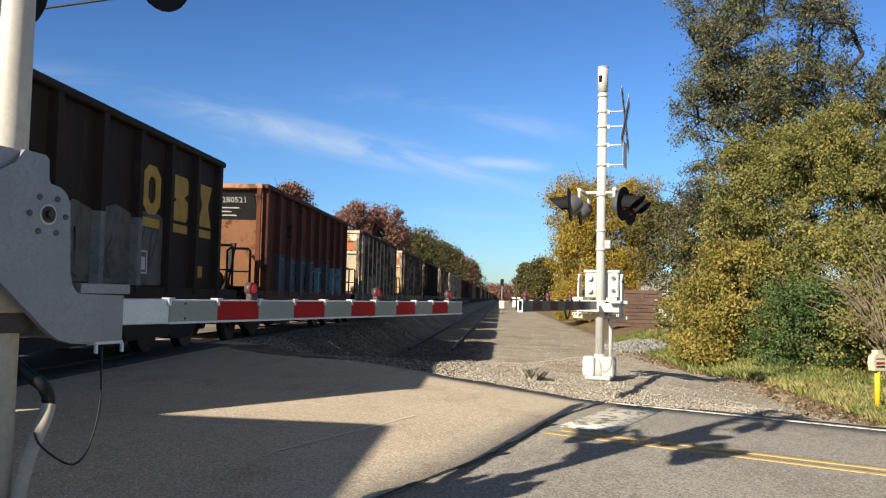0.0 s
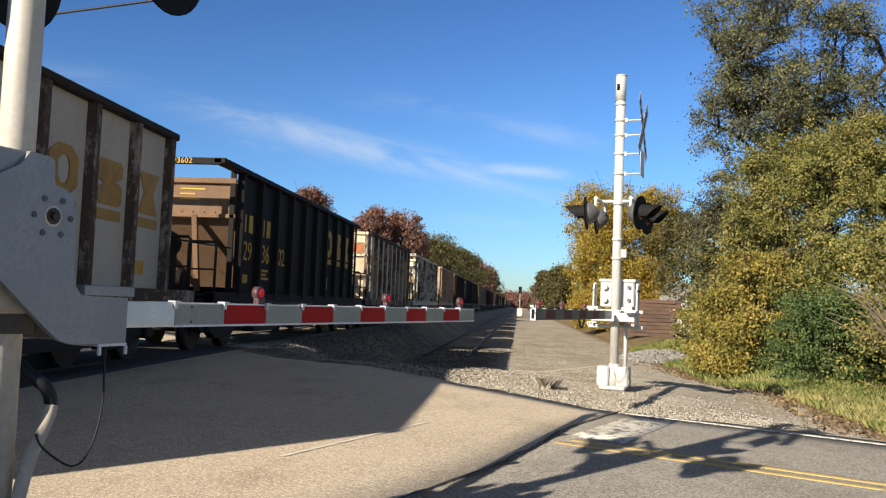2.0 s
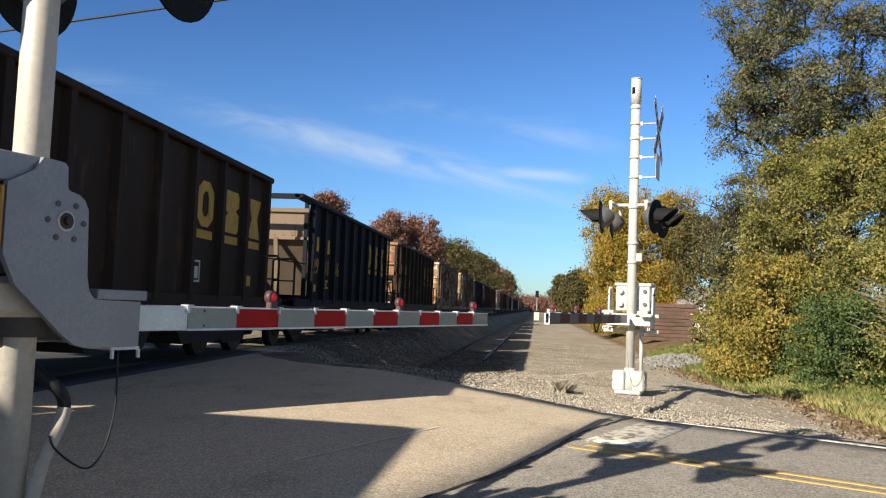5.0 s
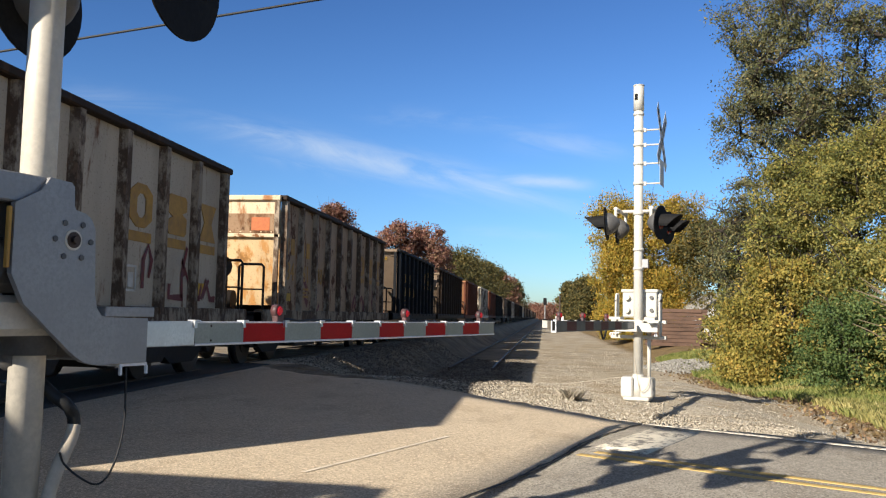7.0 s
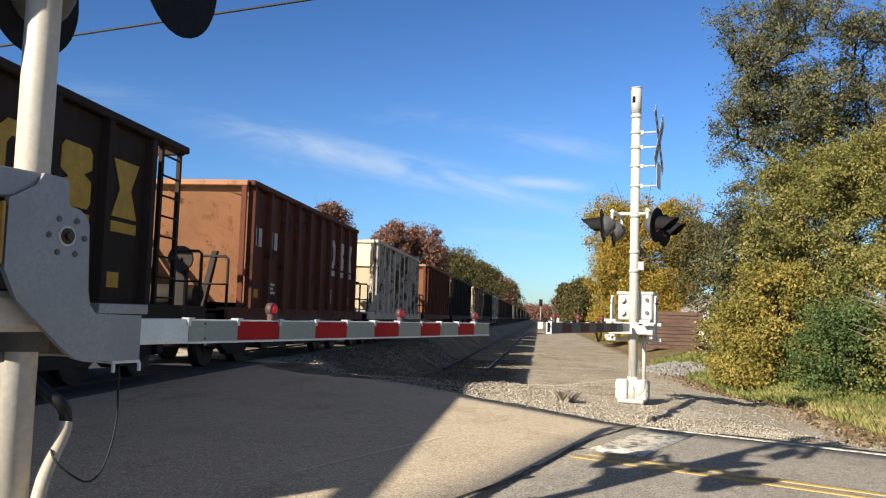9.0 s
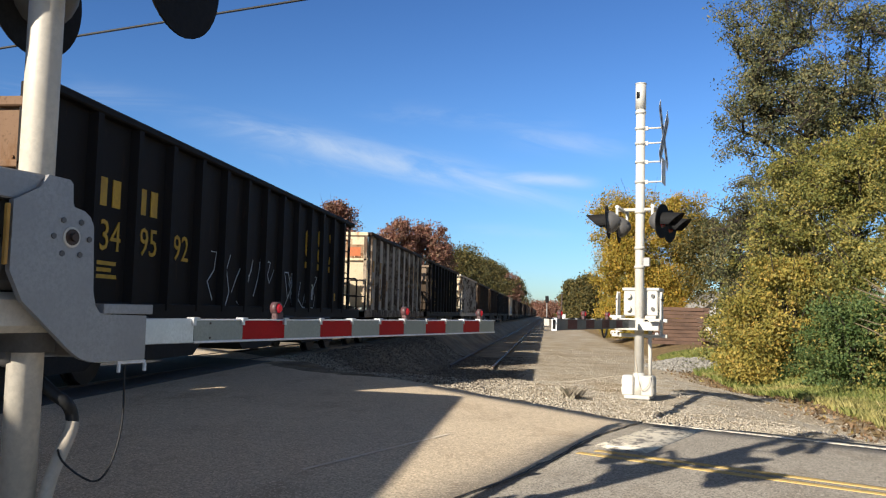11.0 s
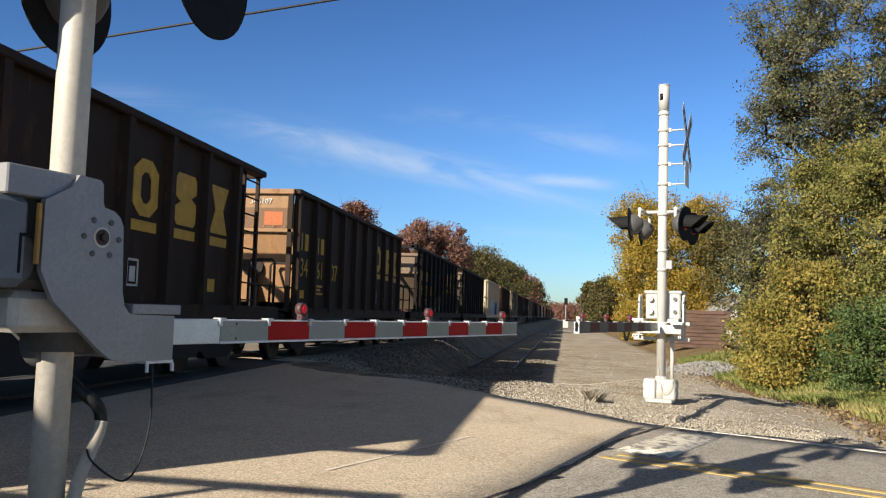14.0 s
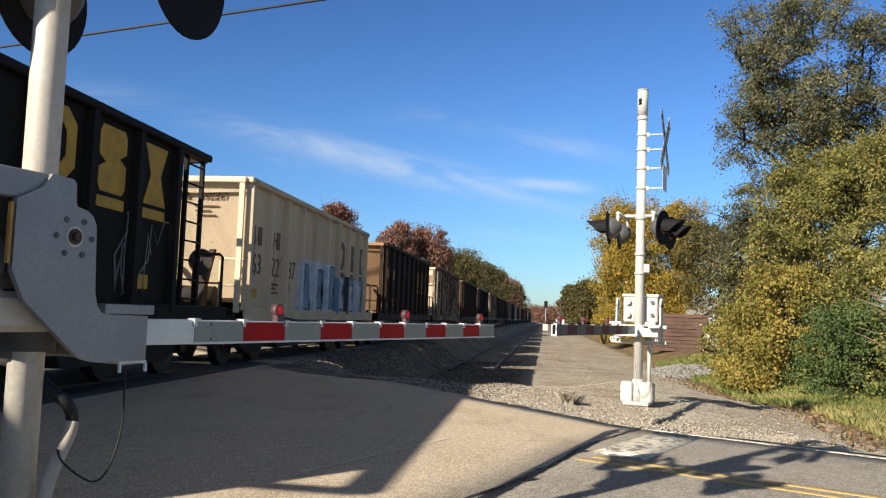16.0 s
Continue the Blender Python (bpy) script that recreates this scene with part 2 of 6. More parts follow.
def rod(bm, a, b, r, r2=None, n=10, caps=True):
    """A round bar from a to b."""
    a, b = Vector(a), Vector(b)
    d = b - a
    q = Vector((0, 0, 1)).rotation_difference(d.normalized())
    r2 = r if r2 is None else r2
    rings = []
    for p, rr in ((a, r), (b, r2)):
        rings.append([bm.verts.new(p + q @ Vector((rr * math.cos(2 * math.pi * k / n), rr * math.sin(2 * math.pi * k / n), 0))) for k in range(n)])
    for k in range(n):
        f = bm.faces.new((rings[0][k], rings[0][(k + 1) % n], rings[1][(k + 1) % n], rings[1][k]))
        f.smooth = True
    if caps:
        bm.faces.new(rings[0][::-1])
        bm.faces.new(rings[1])
    return bm


def pipe(bm, pts, r, n=8, smooth=False):
    """A bent bar through the points."""
    pts = [Vector(p) for p in pts]
    if smooth:
        q = [pts[0]] + pts + [pts[-1]]
        out = []
        for a, b, c, d in zip(q, q[1:], q[2:], q[3:]):
            for k in range(6):
                t = k / 6
                out.append(0.5 * (2 * b + (c - a) * t + (2 * a - 5 * b + 4 * c - d) * t * t + (3 * b - a - 3 * c + d) * t ** 3))
        pts = out + [pts[-1]]
    rings = []
    for i, p in enumerate(pts):
        d = (pts[min(i + 1, len(pts) - 1)] - pts[max(i - 1, 0)]).normalized()
        q = Vector((0, 0, 1)).rotation_difference(d)
        rings.append([bm.verts.new(p + q @ Vector((r * math.cos(2 * math.pi * k / n), r * math.sin(2 * math.pi * k / n), 0))) for k in range(n)])
    for a, b in zip(rings, rings[1:]):
        j0 = min(range(n), key=lambda j: (b[j].co - a[0].co).length)
        for k in range(n):
            f = bm.faces.new((a[k], a[(k + 1) % n], b[(k + 1 + j0) % n], b[(k + j0) % n]))
            f.smooth = True
    bm.faces.new(rings[0][::-1])
    bm.faces.new(rings[-1])
    return bm


def prism(bm, outline, lo, hi, m=None):
    """An outline of (a, b) pairs extruded from lo to hi along the third axis: x = depth, y = a, z = b."""
    rows = []
    for w in (lo, hi):
        rows.append([bm.verts.new(Vector((w, a, b)) if m is None else m @ Vector((w, a, b))) for a, b in outline])
    n = len(outline)
    bm.faces.new(rows[0])
    bm.faces.new(rows[1][::-1])
    for k in range(n):
        bm.faces.new((rows[0][k], rows[1][k], rows[1][(k + 1) % n], rows[0][(k + 1) % n]))
    bmesh.ops.recalc_face_normals(bm, faces=bm.faces[:])
    return bm


def quads_mesh(name, verts, material):
    """A mesh of loose four-cornered faces from an array (n, 4, 3)."""
    n = len(verts)
    me = bpy.data.meshes.new(name)
    me.vertices.add(4 * n)
    me.vertices.foreach_set("co", np.ascontiguousarray(verts, dtype=np.float32).ravel())
    me.loops.add(4 * n)
    me.loops.foreach_set("vertex_index", np.arange(4 * n, dtype=np.int32))
    me.polygons.add(n)
    me.polygons.foreach_set("loop_start", np.arange(0, 4 * n, 4, dtype=np.int32))
    me.materials.append(material)
    me.update(calc_edges=True)
    return me


def text_mesh(body, size, depth, material):
    cu = bpy.data.curves.new("lettering", "FONT")
    cu.body, cu.size, cu.extrude, cu.align_x = body, size, depth, "CENTER"
    cu.resolution_u = 2
    ob = new("lettering", cu)
    bpy.context.view_layer.update()
    me = bpy.data.meshes.new_from_object(ob.evaluated_get(bpy.context.evaluated_depsgraph_get()))
    bpy.data.objects.remove(ob)
    bpy.data.curves.remove(cu)
    me.materials.clear()
    me.materials.append(material)
    return me


# ---- lie of the land: u runs along the road, n across it ----
UX, UY = 0.907, -0.421
NX, NY = 0.421, 0.907
RAIL = 0.20            # top of the main track's rails
MAIN_X, SIDE_X = -6.45, -1.23


def step(lo, hi, v):
    t = min(1.0, max(0.0, (v - lo) / (hi - lo)))
    return t * t * (3 - 2 * t)


def land(x, y):
    """Height of the ground."""
    u = (x - 1.5) * UX + (y - 9) * UY
    z = min(0.17, max(-0.6, -0.018 * u))
    n = x * NX + y * NY
    z -= 0.36 * step(2.7, 5.6, x) * step(11.0, 13.2, n)
    z += 0.25 * step(9.5, 16, x) * step(12, 16, n)
    # beyond the apron the way and the side track lie lower than the main track's bed
    dip = 0.86 * step(14.6 + 3.6 * step(0.4, 2.6, x), 24 + 2.0 * step(0.4, 2.6, x), y) * step(-4.5, -2.9, x) * step(8.5, 4.0, x)
    return max(z - dip, min(z, -0.68))


def un(u, n):
    """World x, y from road coordinates."""
    return u * UX + n * NX, u * UY + n * NY


def sheet(name, rows, material, lift, label, category, thick=0.03):
    """A paved sheet from rows of (x, y); it follows the land, with a thickness downwards at its rim."""
    bm = bmesh.new()
    grid = [[bm.verts.new((x, y, land(x, y) + lift)) for x, y in r] for r in rows]
    for a, b in zip(grid, grid[1:]):
        for k in range(len(a) - 1):
            bm.faces.new((a[k], a[k + 1], b[k + 1], b[k]))
    rim = [e for e in bm.edges if e.is_boundary]
    r = bmesh.ops.extrude_edge_only(bm, edges=rim)
    for g in r["geom"]:
        if isinstance(g, bmesh.types.BMVert):
            g.co.z -= thick
    bmesh.ops.recalc_face_normals(bm, faces=bm.faces[:])
    ob = part(name, bm, material, None)
    for p in ob.data.polygons:
        p.use_smooth = True
    return tagged(ob, label, category, "", "structure")


def stone_cells(nt, v, scale):
    """One random value and the distance to the rim for each stone of a gravel bed."""
    n = nt.nodes.new("ShaderNodeTexVoronoi")
    n.inputs["Scale"].default_value, n.inputs["Randomness"].default_value = scale, 1.0
    nt.links.new(v, n.inputs["Vector"])
    return n.outputs["Color"], n.outputs["Distance"]


def ground_material():
    """Pale crushed stone, darker ballast by the tracks with train shade in its tone, soil and leaf litter on the verge.
    """
    m, nt, b = start_material("gravel_and_soil", 0.95, 0, 0.2)
    v = coords(nt)
    f1, f2 = noise_node(nt, coords(nt, (1.6, 0.4, 1)), 0.5, 7, 0.65), noise_node(nt, v, 2.2, 6, 0.7)
    col, rim = stone_cells(nt, v, 26)
    col2, rim2 = stone_cells(nt, v, 62)
    bw = nt.nodes.new("ShaderNodeRGBToBW")
    nt.links.new(mix_node(nt, 0.4, col, col2), bw.inputs[0])
    pale = ramp_node(nt, [(0.2, (0.32, 0.275, 0.208)), (0.45, (0.42, 0.365, 0.28)), (0.62, (0.48, 0.42, 0.328)), (0.85, (0.58, 0.52, 0.415))])
    dark = ramp_node(nt, [(0.2, (0.115, 0.095, 0.072)), (0.5, (0.165, 0.138, 0.106)), (0.7, (0.21, 0.176, 0.137)), (0.9, (0.29, 0.25, 0.195))])
    for r in (pale, dark):
        nt.links.new(bw.outputs[0], r.inputs[0])
    sep = nt.nodes.new("ShaderNodeSeparateXYZ")
    nt.links.new(v, sep.inputs[0])

    def shifted(value, by):
        add = nt.nodes.new("ShaderNodeMath")
        add.operation = "MULTIPLY_ADD"
        nt.links.new(by, add.inputs[0])
        add.inputs[1].default_value = 2.2
        nt.links.new(value, add.inputs[2])
        return add.outputs[0]

    xs = shifted(sep.outputs[0], f2)

    def both(op, a, b):
        n = nt.nodes.new("ShaderNodeMath")
        n.operation = op
        nt.links.new(a, n.inputs[0]), nt.links.new(b, n.inputs[1])
        return n.outputs[0]

    # dark ballast by main track and side track's start; its tone includes train shade
    apart = both("MAXIMUM", both("MULTIPLY", edge_node(nt, xs, -0.2, 1.0), edge_node(nt, sep.outputs[1], 18.5, 16.0)), edge_node(nt, xs, 0.6, 1.3))
    grav = mix_node(nt, apart, dark.outputs[0], pale.outputs[0])
    mud = mix_node(nt, edge_node(nt, f1, 0.45, 0.62), grav, mix_node(nt, 0.6, grav, (0.340, 0.265, 0.168)))
    f3 = noise_node(nt, coords(nt, (0.35, 1.5, 1)), 0.9, 8, 0.7)
    mud = mix_node(nt, edge_node(nt, f3, 0.48, 0.62), mud, mix_node(nt, 1.0, mud, (0.74, 0.68, 0.58), "MULTIPLY"))
    f6 = noise_node(nt, coords(nt, (0.5, 0.9, 1)), 0.8, 7, 0.7)
    dirt = mix_node(nt, edge_node(nt, f6, 0.40, 0.60), (0.19, 0.148, 0.098), (0.37, 0.31, 0.225))
    worn = nt.nodes.new("ShaderNodeMath")
    worn.operation, worn.use_clamp = "MULTIPLY", True
    worn.inputs[1].default_value = 0.72
    nt.links.new(edge_node(nt, shifted(sep.outputs[1], f6), 17.0, 27.0), worn.inputs[0])
    mud = mix_node(nt, worn.outputs[0], mud, mix_node(nt, 0.35, dirt, mud))
    soil = mix_node(nt, edge_node(nt, f2, 0.4, 0.65), (0.140, 0.097, 0.047), (0.240, 0.164, 0.077))
    c = mix_node(nt, edge_node(nt, xs, 6.3, 7.0), mud, soil)
    nt.links.new(c, b.inputs["Base Color"])
    inv = nt.nodes.new("ShaderNodeMath")
    inv.operation = "SUBTRACT"
    inv.inputs[0].default_value = 1.0
    nt.links.new(rim, inv.inputs[1])
    bump_to(nt, b, mix_node(nt, 0.35, inv.outputs[0], rim2), 0.8, 0.03)
    return m


def build_ground():
    xs = sorted(set([-2500, -1200, -600, -300, -150, -80, -50] + [round(-32 + 0.5 * k, 2) for k in range(100)] + [round(-7.75 + 0.5 * k, 2) for k in range(30)] + [20, 25, 32, 45, 70, 120, 300, 600, 1200, 2500]))
    ys = sorted(set([-2500, -600, -200, -80, -40, -20, -10] + [round(-6 + 0.5 * k, 2) for k in range(90)] + [round(9.25 + 0.5 * k, 2) for k in range(40)] + [40, 45, 50, 60, 70, 85, 100, 150, 220, 350, 600, 1200, 2500]))
    bm = bmesh.new()
    rnd = random.Random(4)
    g = []
    for y in ys:
        row = []
        for x in xs:
            z = land(x, y)
            n = x * NX + y * NY
            if n > 11.5 + max(0, -x - 2) * 0.4 or n < -4:
                z += 0.03 * noise.noise((x * 0.9, y * 0.9, 0)) + 0.03 * noise.noise((x * 2.3, y * 2.3, 5))
                z += 0.07 * step(12.2, 13.5, n) * step(2.5, 0.0, x) * step(-7.0, -3.0, x) * (0.6 + noise.noise((x * 0.7, y * 0.5, 9)))
            row.append(bm.verts.new((x, y, z)))
        g.append(row)
    for a, b in zip(g, g[1:]):
        for k in range(len(a) - 1):
            f = bm.faces.new((a[k], a[k + 1], b[k + 1], b[k]))
            f.smooth = True
    tagged(part("ground", bm, ground_material(), None), "pale gravel and soil ground beside the railway", "ground", "", "structure")


build_ground()


def edge_n(u):
    """North edge of the worn apron."""
    return 10.72 + max(0.0, -3.2 - u) * 0.425


def aggregate(name, tones, worn, dark, grit):
    """Asphalt with its aggregate showing: broad tones, worn spots, single stones."""
    m, nt, b = start_material(name, 0.92, 0, 0.25)
    v = coords(nt)
    f1, f2, f3 = noise_node(nt, v, 0.45, 6), noise_node(nt, v, 5, 7, 0.75), noise_node(nt, v, 90, 3, 0.8)
    col, rim = stone_cells(nt, v, grit)
    bw = nt.nodes.new("ShaderNodeRGBToBW")
    nt.links.new(col, bw.inputs[0])
    c = mix_node(nt, edge_node(nt, f1, 0.35, 0.65), tones[0], tones[1])
    c = mix_node(nt, edge_node(nt, f2, 0.48, 0.72), c, worn)
    f4, f5 = noise_node(nt, coords(nt, (1.0, 0.45, 1)), 1.3, 8, 0.68), noise_node(nt, v, 14, 5, 0.7)
    c = mix_node(nt, edge_node(nt, f4, 0.50, 0.66), c, mix_node(nt, 1.0, c, (0.74, 0.71, 0.68), "MULTIPLY"))
    c = mix_node(nt, edge_node(nt, f5, 0.52, 0.70), c, mix_node(nt, 1.0, c, (0.82, 0.80, 0.78), "MULTIPLY"))
    c = mix_node(nt, edge_node(nt, bw.outputs[0], 0.40, 0.22), c, dark)
    c = mix_node(nt, edge_node(nt, bw.outputs[0], 0.66, 0.85), c, tuple(min(0.8, x * 1.28) for x in tones[0]))
    c = mix_node(nt, edge_node(nt, f3, 0.55, 0.75), c, mix_node(nt, 0.6, c, dark))
    nt.links.new(c, b.inputs["Base Color"])
    bump_to(nt, b, mix_node(nt, 0.5, rim, f3), 0.4, 0.008)
    return m


def joint_u(n):
    """Where the apron meets the road: straight by the tracks, bent outwards further off."""
    return -3.05 + 0.36 * step(9.6, 6.2, n) + 0.08 * step(6.0, 2.0, n) + 0.035 * noise.noise((n * 1.7, 4.5, 0))


def build_paving():
    rows = []
    us = [-40 + k * 1.0 for k in range(28)] + [-12 + 0.45 * k for k in range(20)] + [-3.05]
    for u in us:
        n1 = edge_n(u)
        ns = [-2.0, 0.5, 2.5] + [3.5 + (n1 - 3.5) * k / 16 for k in range(17)]
        row = []
        for n in ns:
            w = 0.0
            if u > -4:
                w = (joint_u(n) + 3.05) * (1.0 if u > -3.2 else 0.5)
            e = 0.12 * noise.noise((u * 1.3, 7, 0)) if n == ns[-1] else 0.0
            row.append(un(u + w, n + e))
        rows.append(row)
    sheet("pavement", rows, aggregate("worn_pale_asphalt", ((0.60, 0.487, 0.345), (0.52, 0.42, 0.298)), (0.485, 0.39, 0.275), (0.35, 0.285, 0.205), 85), 0.022, "pale worn asphalt apron in front of the tracks", "pavement", 0.04)
    rows = []
    for k in range(60):
        u = -3.02 + (k if k < 24 else 24 + (k - 24) * 4) * 0.4
        rows.append([un(u + (joint_u(n) + 3.05) * (1.0, 0.6, 0.25)[k] if k < 3 else u, n + (0.05 * noise.noise((u * 1.7, 3, 0)) if n > 10.9 else 0))
                     for n in (-2, 0, 2, 4, 5, 6, 6.6, 7.2, 7.8, 8.4, 9, 9.6, 10.2, 10.98)])
    sheet("road", rows, aggregate("asphalt", ((0.355, 0.318, 0.262), (0.30, 0.270, 0.222)), (0.39, 0.35, 0.288), (0.17, 0.152, 0.125), 80), 0.014, "grey asphalt road with double yellow line", "road", 0.04)


build_paving()


def build_joint():
    """A ragged dark seam of old tar where the apron meets the road; its dark stands partly for the gate arm's shadow.
    """
    rows = []
    for k in range(150):
        n = 2.0 + 8.65 * k / 149
        wide = max(0.003, 0.007 + 0.012 * noise.noise((n * 2.3, 8.0, 0)) + 0.012 * noise.noise((n * 9.0, 2.0, 0)))
        mid = joint_u(n) + 0.015 + 0.02 * noise.noise((n * 5.0, 6.0, 0))
        rows.append([un(mid - wide, n), un(mid, n), un(mid + wide * 1.2, n)])
    sheet("trim", rows, plain("old_tar_and_shadow", (0.075, 0.066, 0.055), (0.11, 0.098, 0.08), 3, 30, 0.85, 0, 0.5, 0.01, False), 0.029, "ragged dark tar seam between apron and road, partly the gate arm's shadow", "tar seam", 0.006)


build_joint()


def worn_paint(name, c, c2, lim):
    """Road paint, cracked and worn through to the asphalt."""
    m, nt, b = start_material(name, 0.8, 0, 0.3)
    v = coords(nt)
    f1, f2, f3 = noise_node(nt, v, 2.2, 6, 0.7), noise_node(nt, v, 11, 6, 0.8), noise_node(nt, v, 60, 3, 0.8)
    k = mix_node(nt, edge_node(nt, f3, 0.4, 0.7), c, c2)
    k = mix_node(nt, edge_node(nt, mix_node(nt, 0.68, f1, f2), lim, lim + 0.05), k, (0.17, 0.155, 0.135))
    nt.links.new(k, b.inputs["Base Color"])
    bump_to(nt, b, f3, 0.5, 0.008)
    return m


def strip(name, u0, u1, n0, n1, material, label, category, lift=0.019, wav=0.0):
    rows = []
    k = max(2, int((u1 - u0) / 0.4))
    for i in range(k + 1):
        u = u0 + (u1 - u0) * i / k
        rows.append([un(u, n0 + (n1 - n0) * j / 4 + (wav * noise.noise((u * 2, j * 5.0, 0)))) for j in range(5)])
    return sheet(name, rows, material, lift, label, category, 0.004)


PAINT_F = plain("faint_white_paint", (0.76, 0.66, 0.52), (0.68, 0.58, 0.44), 3, 20, 0.85)
PAINT_Y = worn_paint("yellow_road_paint", (0.56, 0.385, 0.13), (0.44, 0.31, 0.13), 0.555)
PAINT_W = worn_paint("white_road_paint", (0.68, 0.62, 0.50), (0.55, 0.49, 0.39), 0.505)
strip("trim", -2.78, 60, 8.06, 8.17, PAINT_Y, "yellow centre line painted on the road", "road marking")
strip("trim", -2.70, 60, 8.30, 8.41, PAINT_Y, "yellow centre line painted on the road", "road marking")
strip("trim", -3.0, 60, 10.70, 10.82, PAINT_W, "white edge line painted on the road", "road marking", 0.019, 0.01)
strip("trim", -2.82, -2.28, 8.55, 10.60, PAINT_W, "worn white stop line, cracked and flaking", "road marking", 0.019, 0.03)

faint = thing("trim", "faint worn white line across the apron", "road marking", kind="structure")
for k in range(1, 7):
    x0, y0 = -1.42 + 0.148 * k, 6.55 + 0.372 * k
    bm_line = bmesh.new()
    vs_line = [bm_line.verts.new((x0 + a + 0.142 * c, y0 + 0.357 * c - 0.4 * a, land(x0 + 0.14 * c, y0 + 0.36 * c) + 0.0268)) for a, c in ((-0.02, 0), (0.02, 0), (0.02, 1), (-0.02, 1))]
    bm_line.faces.new(vs_line)
    part("paint_dash", bm_line, PAINT_F, faint)
# crossing surface: its dark colour holds the shade under the train
rows_x = [[(x, -20 + 37.0 * k / 30 - (x + 4.2) * 0.46 * (k == 30)) for x in (-8.2, -7.7, -7.2, -6.45, -5.7, -5.3, -5.05)] for k in range(31)]
sheet("crossing_surface", [r[::-1] for r in rows_x[::-1]], plain("shade_dark_crossing_asphalt", (0.055, 0.05, 0.045), (0.04, 0.037, 0.034), 1.2, 30, 0.85, 0, 0.5, 0.012, False), 0.034, "asphalt crossing surface between the rails, darkened for the shade under the train", "crossing surface", 0.03)

DULL = plain("dull_grey_casting", (0.13, 0.125, 0.12), (0.09, 0.088, 0.085), 6, 50, 0.6, 0.2, 0.15, 0.004)

# ---- tracks ----


def rail_profile():
    return [(-0.07, 0.0), (0.07, 0.0), (0.07, 0.018), (0.012, 0.035), (0.012, 0.125), (0.036, 0.14), (0.036, 0.17), (-0.036, 0.17), (-0.036, 0.14), (-0.012, 0.125), (-0.012, 0.035), (-0.07, 0.018)]


def build_track(name, cx, y0, y1, top, label, ties):
    track = thing(name, label, "railway track", pose(cx, 0, top - 0.17), kind="structure")
    for sx in (-0.7525, 0.7525):
        bm = bmesh.new()
        pr = rail_profile()
        rows = [[bm.verts.new((sx + a, y, b)) for a, b in pr] for y in (y0, y1)]
        for k in range(len(pr)):
            bm.faces.new((rows[0][k], rows[1][k], rows[1][(k + 1) % len(pr)], rows[0][(k + 1) % len(pr)]))
        bm.faces.new(rows[0]), bm.faces.new(rows[1][::-1])
        bmesh.ops.recalc_face_normals(bm, faces=bm.faces[:])
        part("rail", bm, STEEL, track)
    bm = bmesh.new()
    box(bm, (-1.3, -0.115, -0.17), (1.3, 0.115, 0.0), 0.012)
    me = mesh_of(bm, "tie", TIE)
    rnd = random.Random(8)
    for k in range(ties):
        t = part("tie", me, None, track)
        t.matrix_local = pose(rnd.uniform(-0.04, 0.04), y0 + 0.3 + 0.55 * k, rnd.uniform(-0.02, 0.0), 0, 0, rnd.uniform(-1, 1))
    return track


build_track("main_track", MAIN_X, -60, 900, RAIL, "steel rails of the main track under the train", 0)
build_track("side_track", SIDE_X - 0.75, 30.0, 700, -0.53, "rusty unused side track in dark ballast", 120)


# ---- freight train ----
HALF = 1.55            # half width of a hopper car
TOP = 3.56             # its height over the rails
SILL = 1.02
RIB_MESHES = {}


def rib_mesh(h, material, w=0.105, d=0.11):
    bm = bmesh.new()
    ring = [(-w, 0), (-w * 0.62, d), (w * 0.62, d), (w, 0)]
    rows = [[bm.verts.new((x, y, z)) for y, x in ring] for z in (0, h)]
    for k in range(3):
        bm.faces.new((rows[0][k], rows[0][k + 1], rows[1][k + 1], rows[1][k]))
    bm.faces.new(rows[0]), bm.faces.new(rows[1][::-1])
    bmesh.ops.recalc_face_normals(bm, faces=bm.faces[:])
    return mesh_of(bm, "side_rib", material)


def truck_meshes():
    bm = bmesh.new()
    for sx in (-1, 1):
        x0, x1 = sorted((sx * 0.93, sx * 1.08))
        prism(bm, [(-1.25, 0.40), (-1.05, 0.62), (-0.45, 0.72), (0.45, 0.72), (1.05, 0.62), (1.25, 0.40), (1.05, 0.34), (0.8, 0.42), (0.42, 0.22), (-0.42, 0.22), (-0.8, 0.42), (-1.05, 0.34)], x0, x1)
        for yy in (-0.9, 0.9):
            rod(bm, (sx * 1.08, yy, 0.46), (sx * 1.17, yy, 0.46), 0.11, n=8)
        for yy in (-0.16, 0, 0.16):
            rod(bm, (sx * 1.0, yy, 0.26), (sx * 1.0, yy, 0.62), 0.07, n=8)
    box(bm, (-1.0, -0.2, 0.45), (1.0, 0.2, 0.78), 0.02)
    frame_me = mesh_of(bm, "truck", UNDER)
    bm = bmesh.new()
    for sx in (-1, 1):
        rod(bm, (sx * 0.69, 0, 0), (sx * 0.82, 0, 0), 0.42, n=20)
        rod(bm, (sx * 0.66, 0, 0), (sx * 0.69, 0, 0), 0.45, n=20)
        rod(bm, (sx * 0.82, 0, 0), (sx * 0.84, 0, 0), 0.2, n=12)
    rod(bm, (-1.1, 0, 0), (1.1, 0, 0), 0.085, n=8)
    return frame_me, mesh_of(bm, "wheelset", WHEEL)


TRUCK_ME, WHEELSET_ME = truck_meshes()


def bars(bm, y, z, w, h, rows, depth=0.006):
    """Lines of writing as plain bars: rows of lengths."""
    k = z
    for r in rows:
        box(bm, (-depth, y, k - h), (depth, y + r * w, k))
        k -= h * 1.7
    return bm


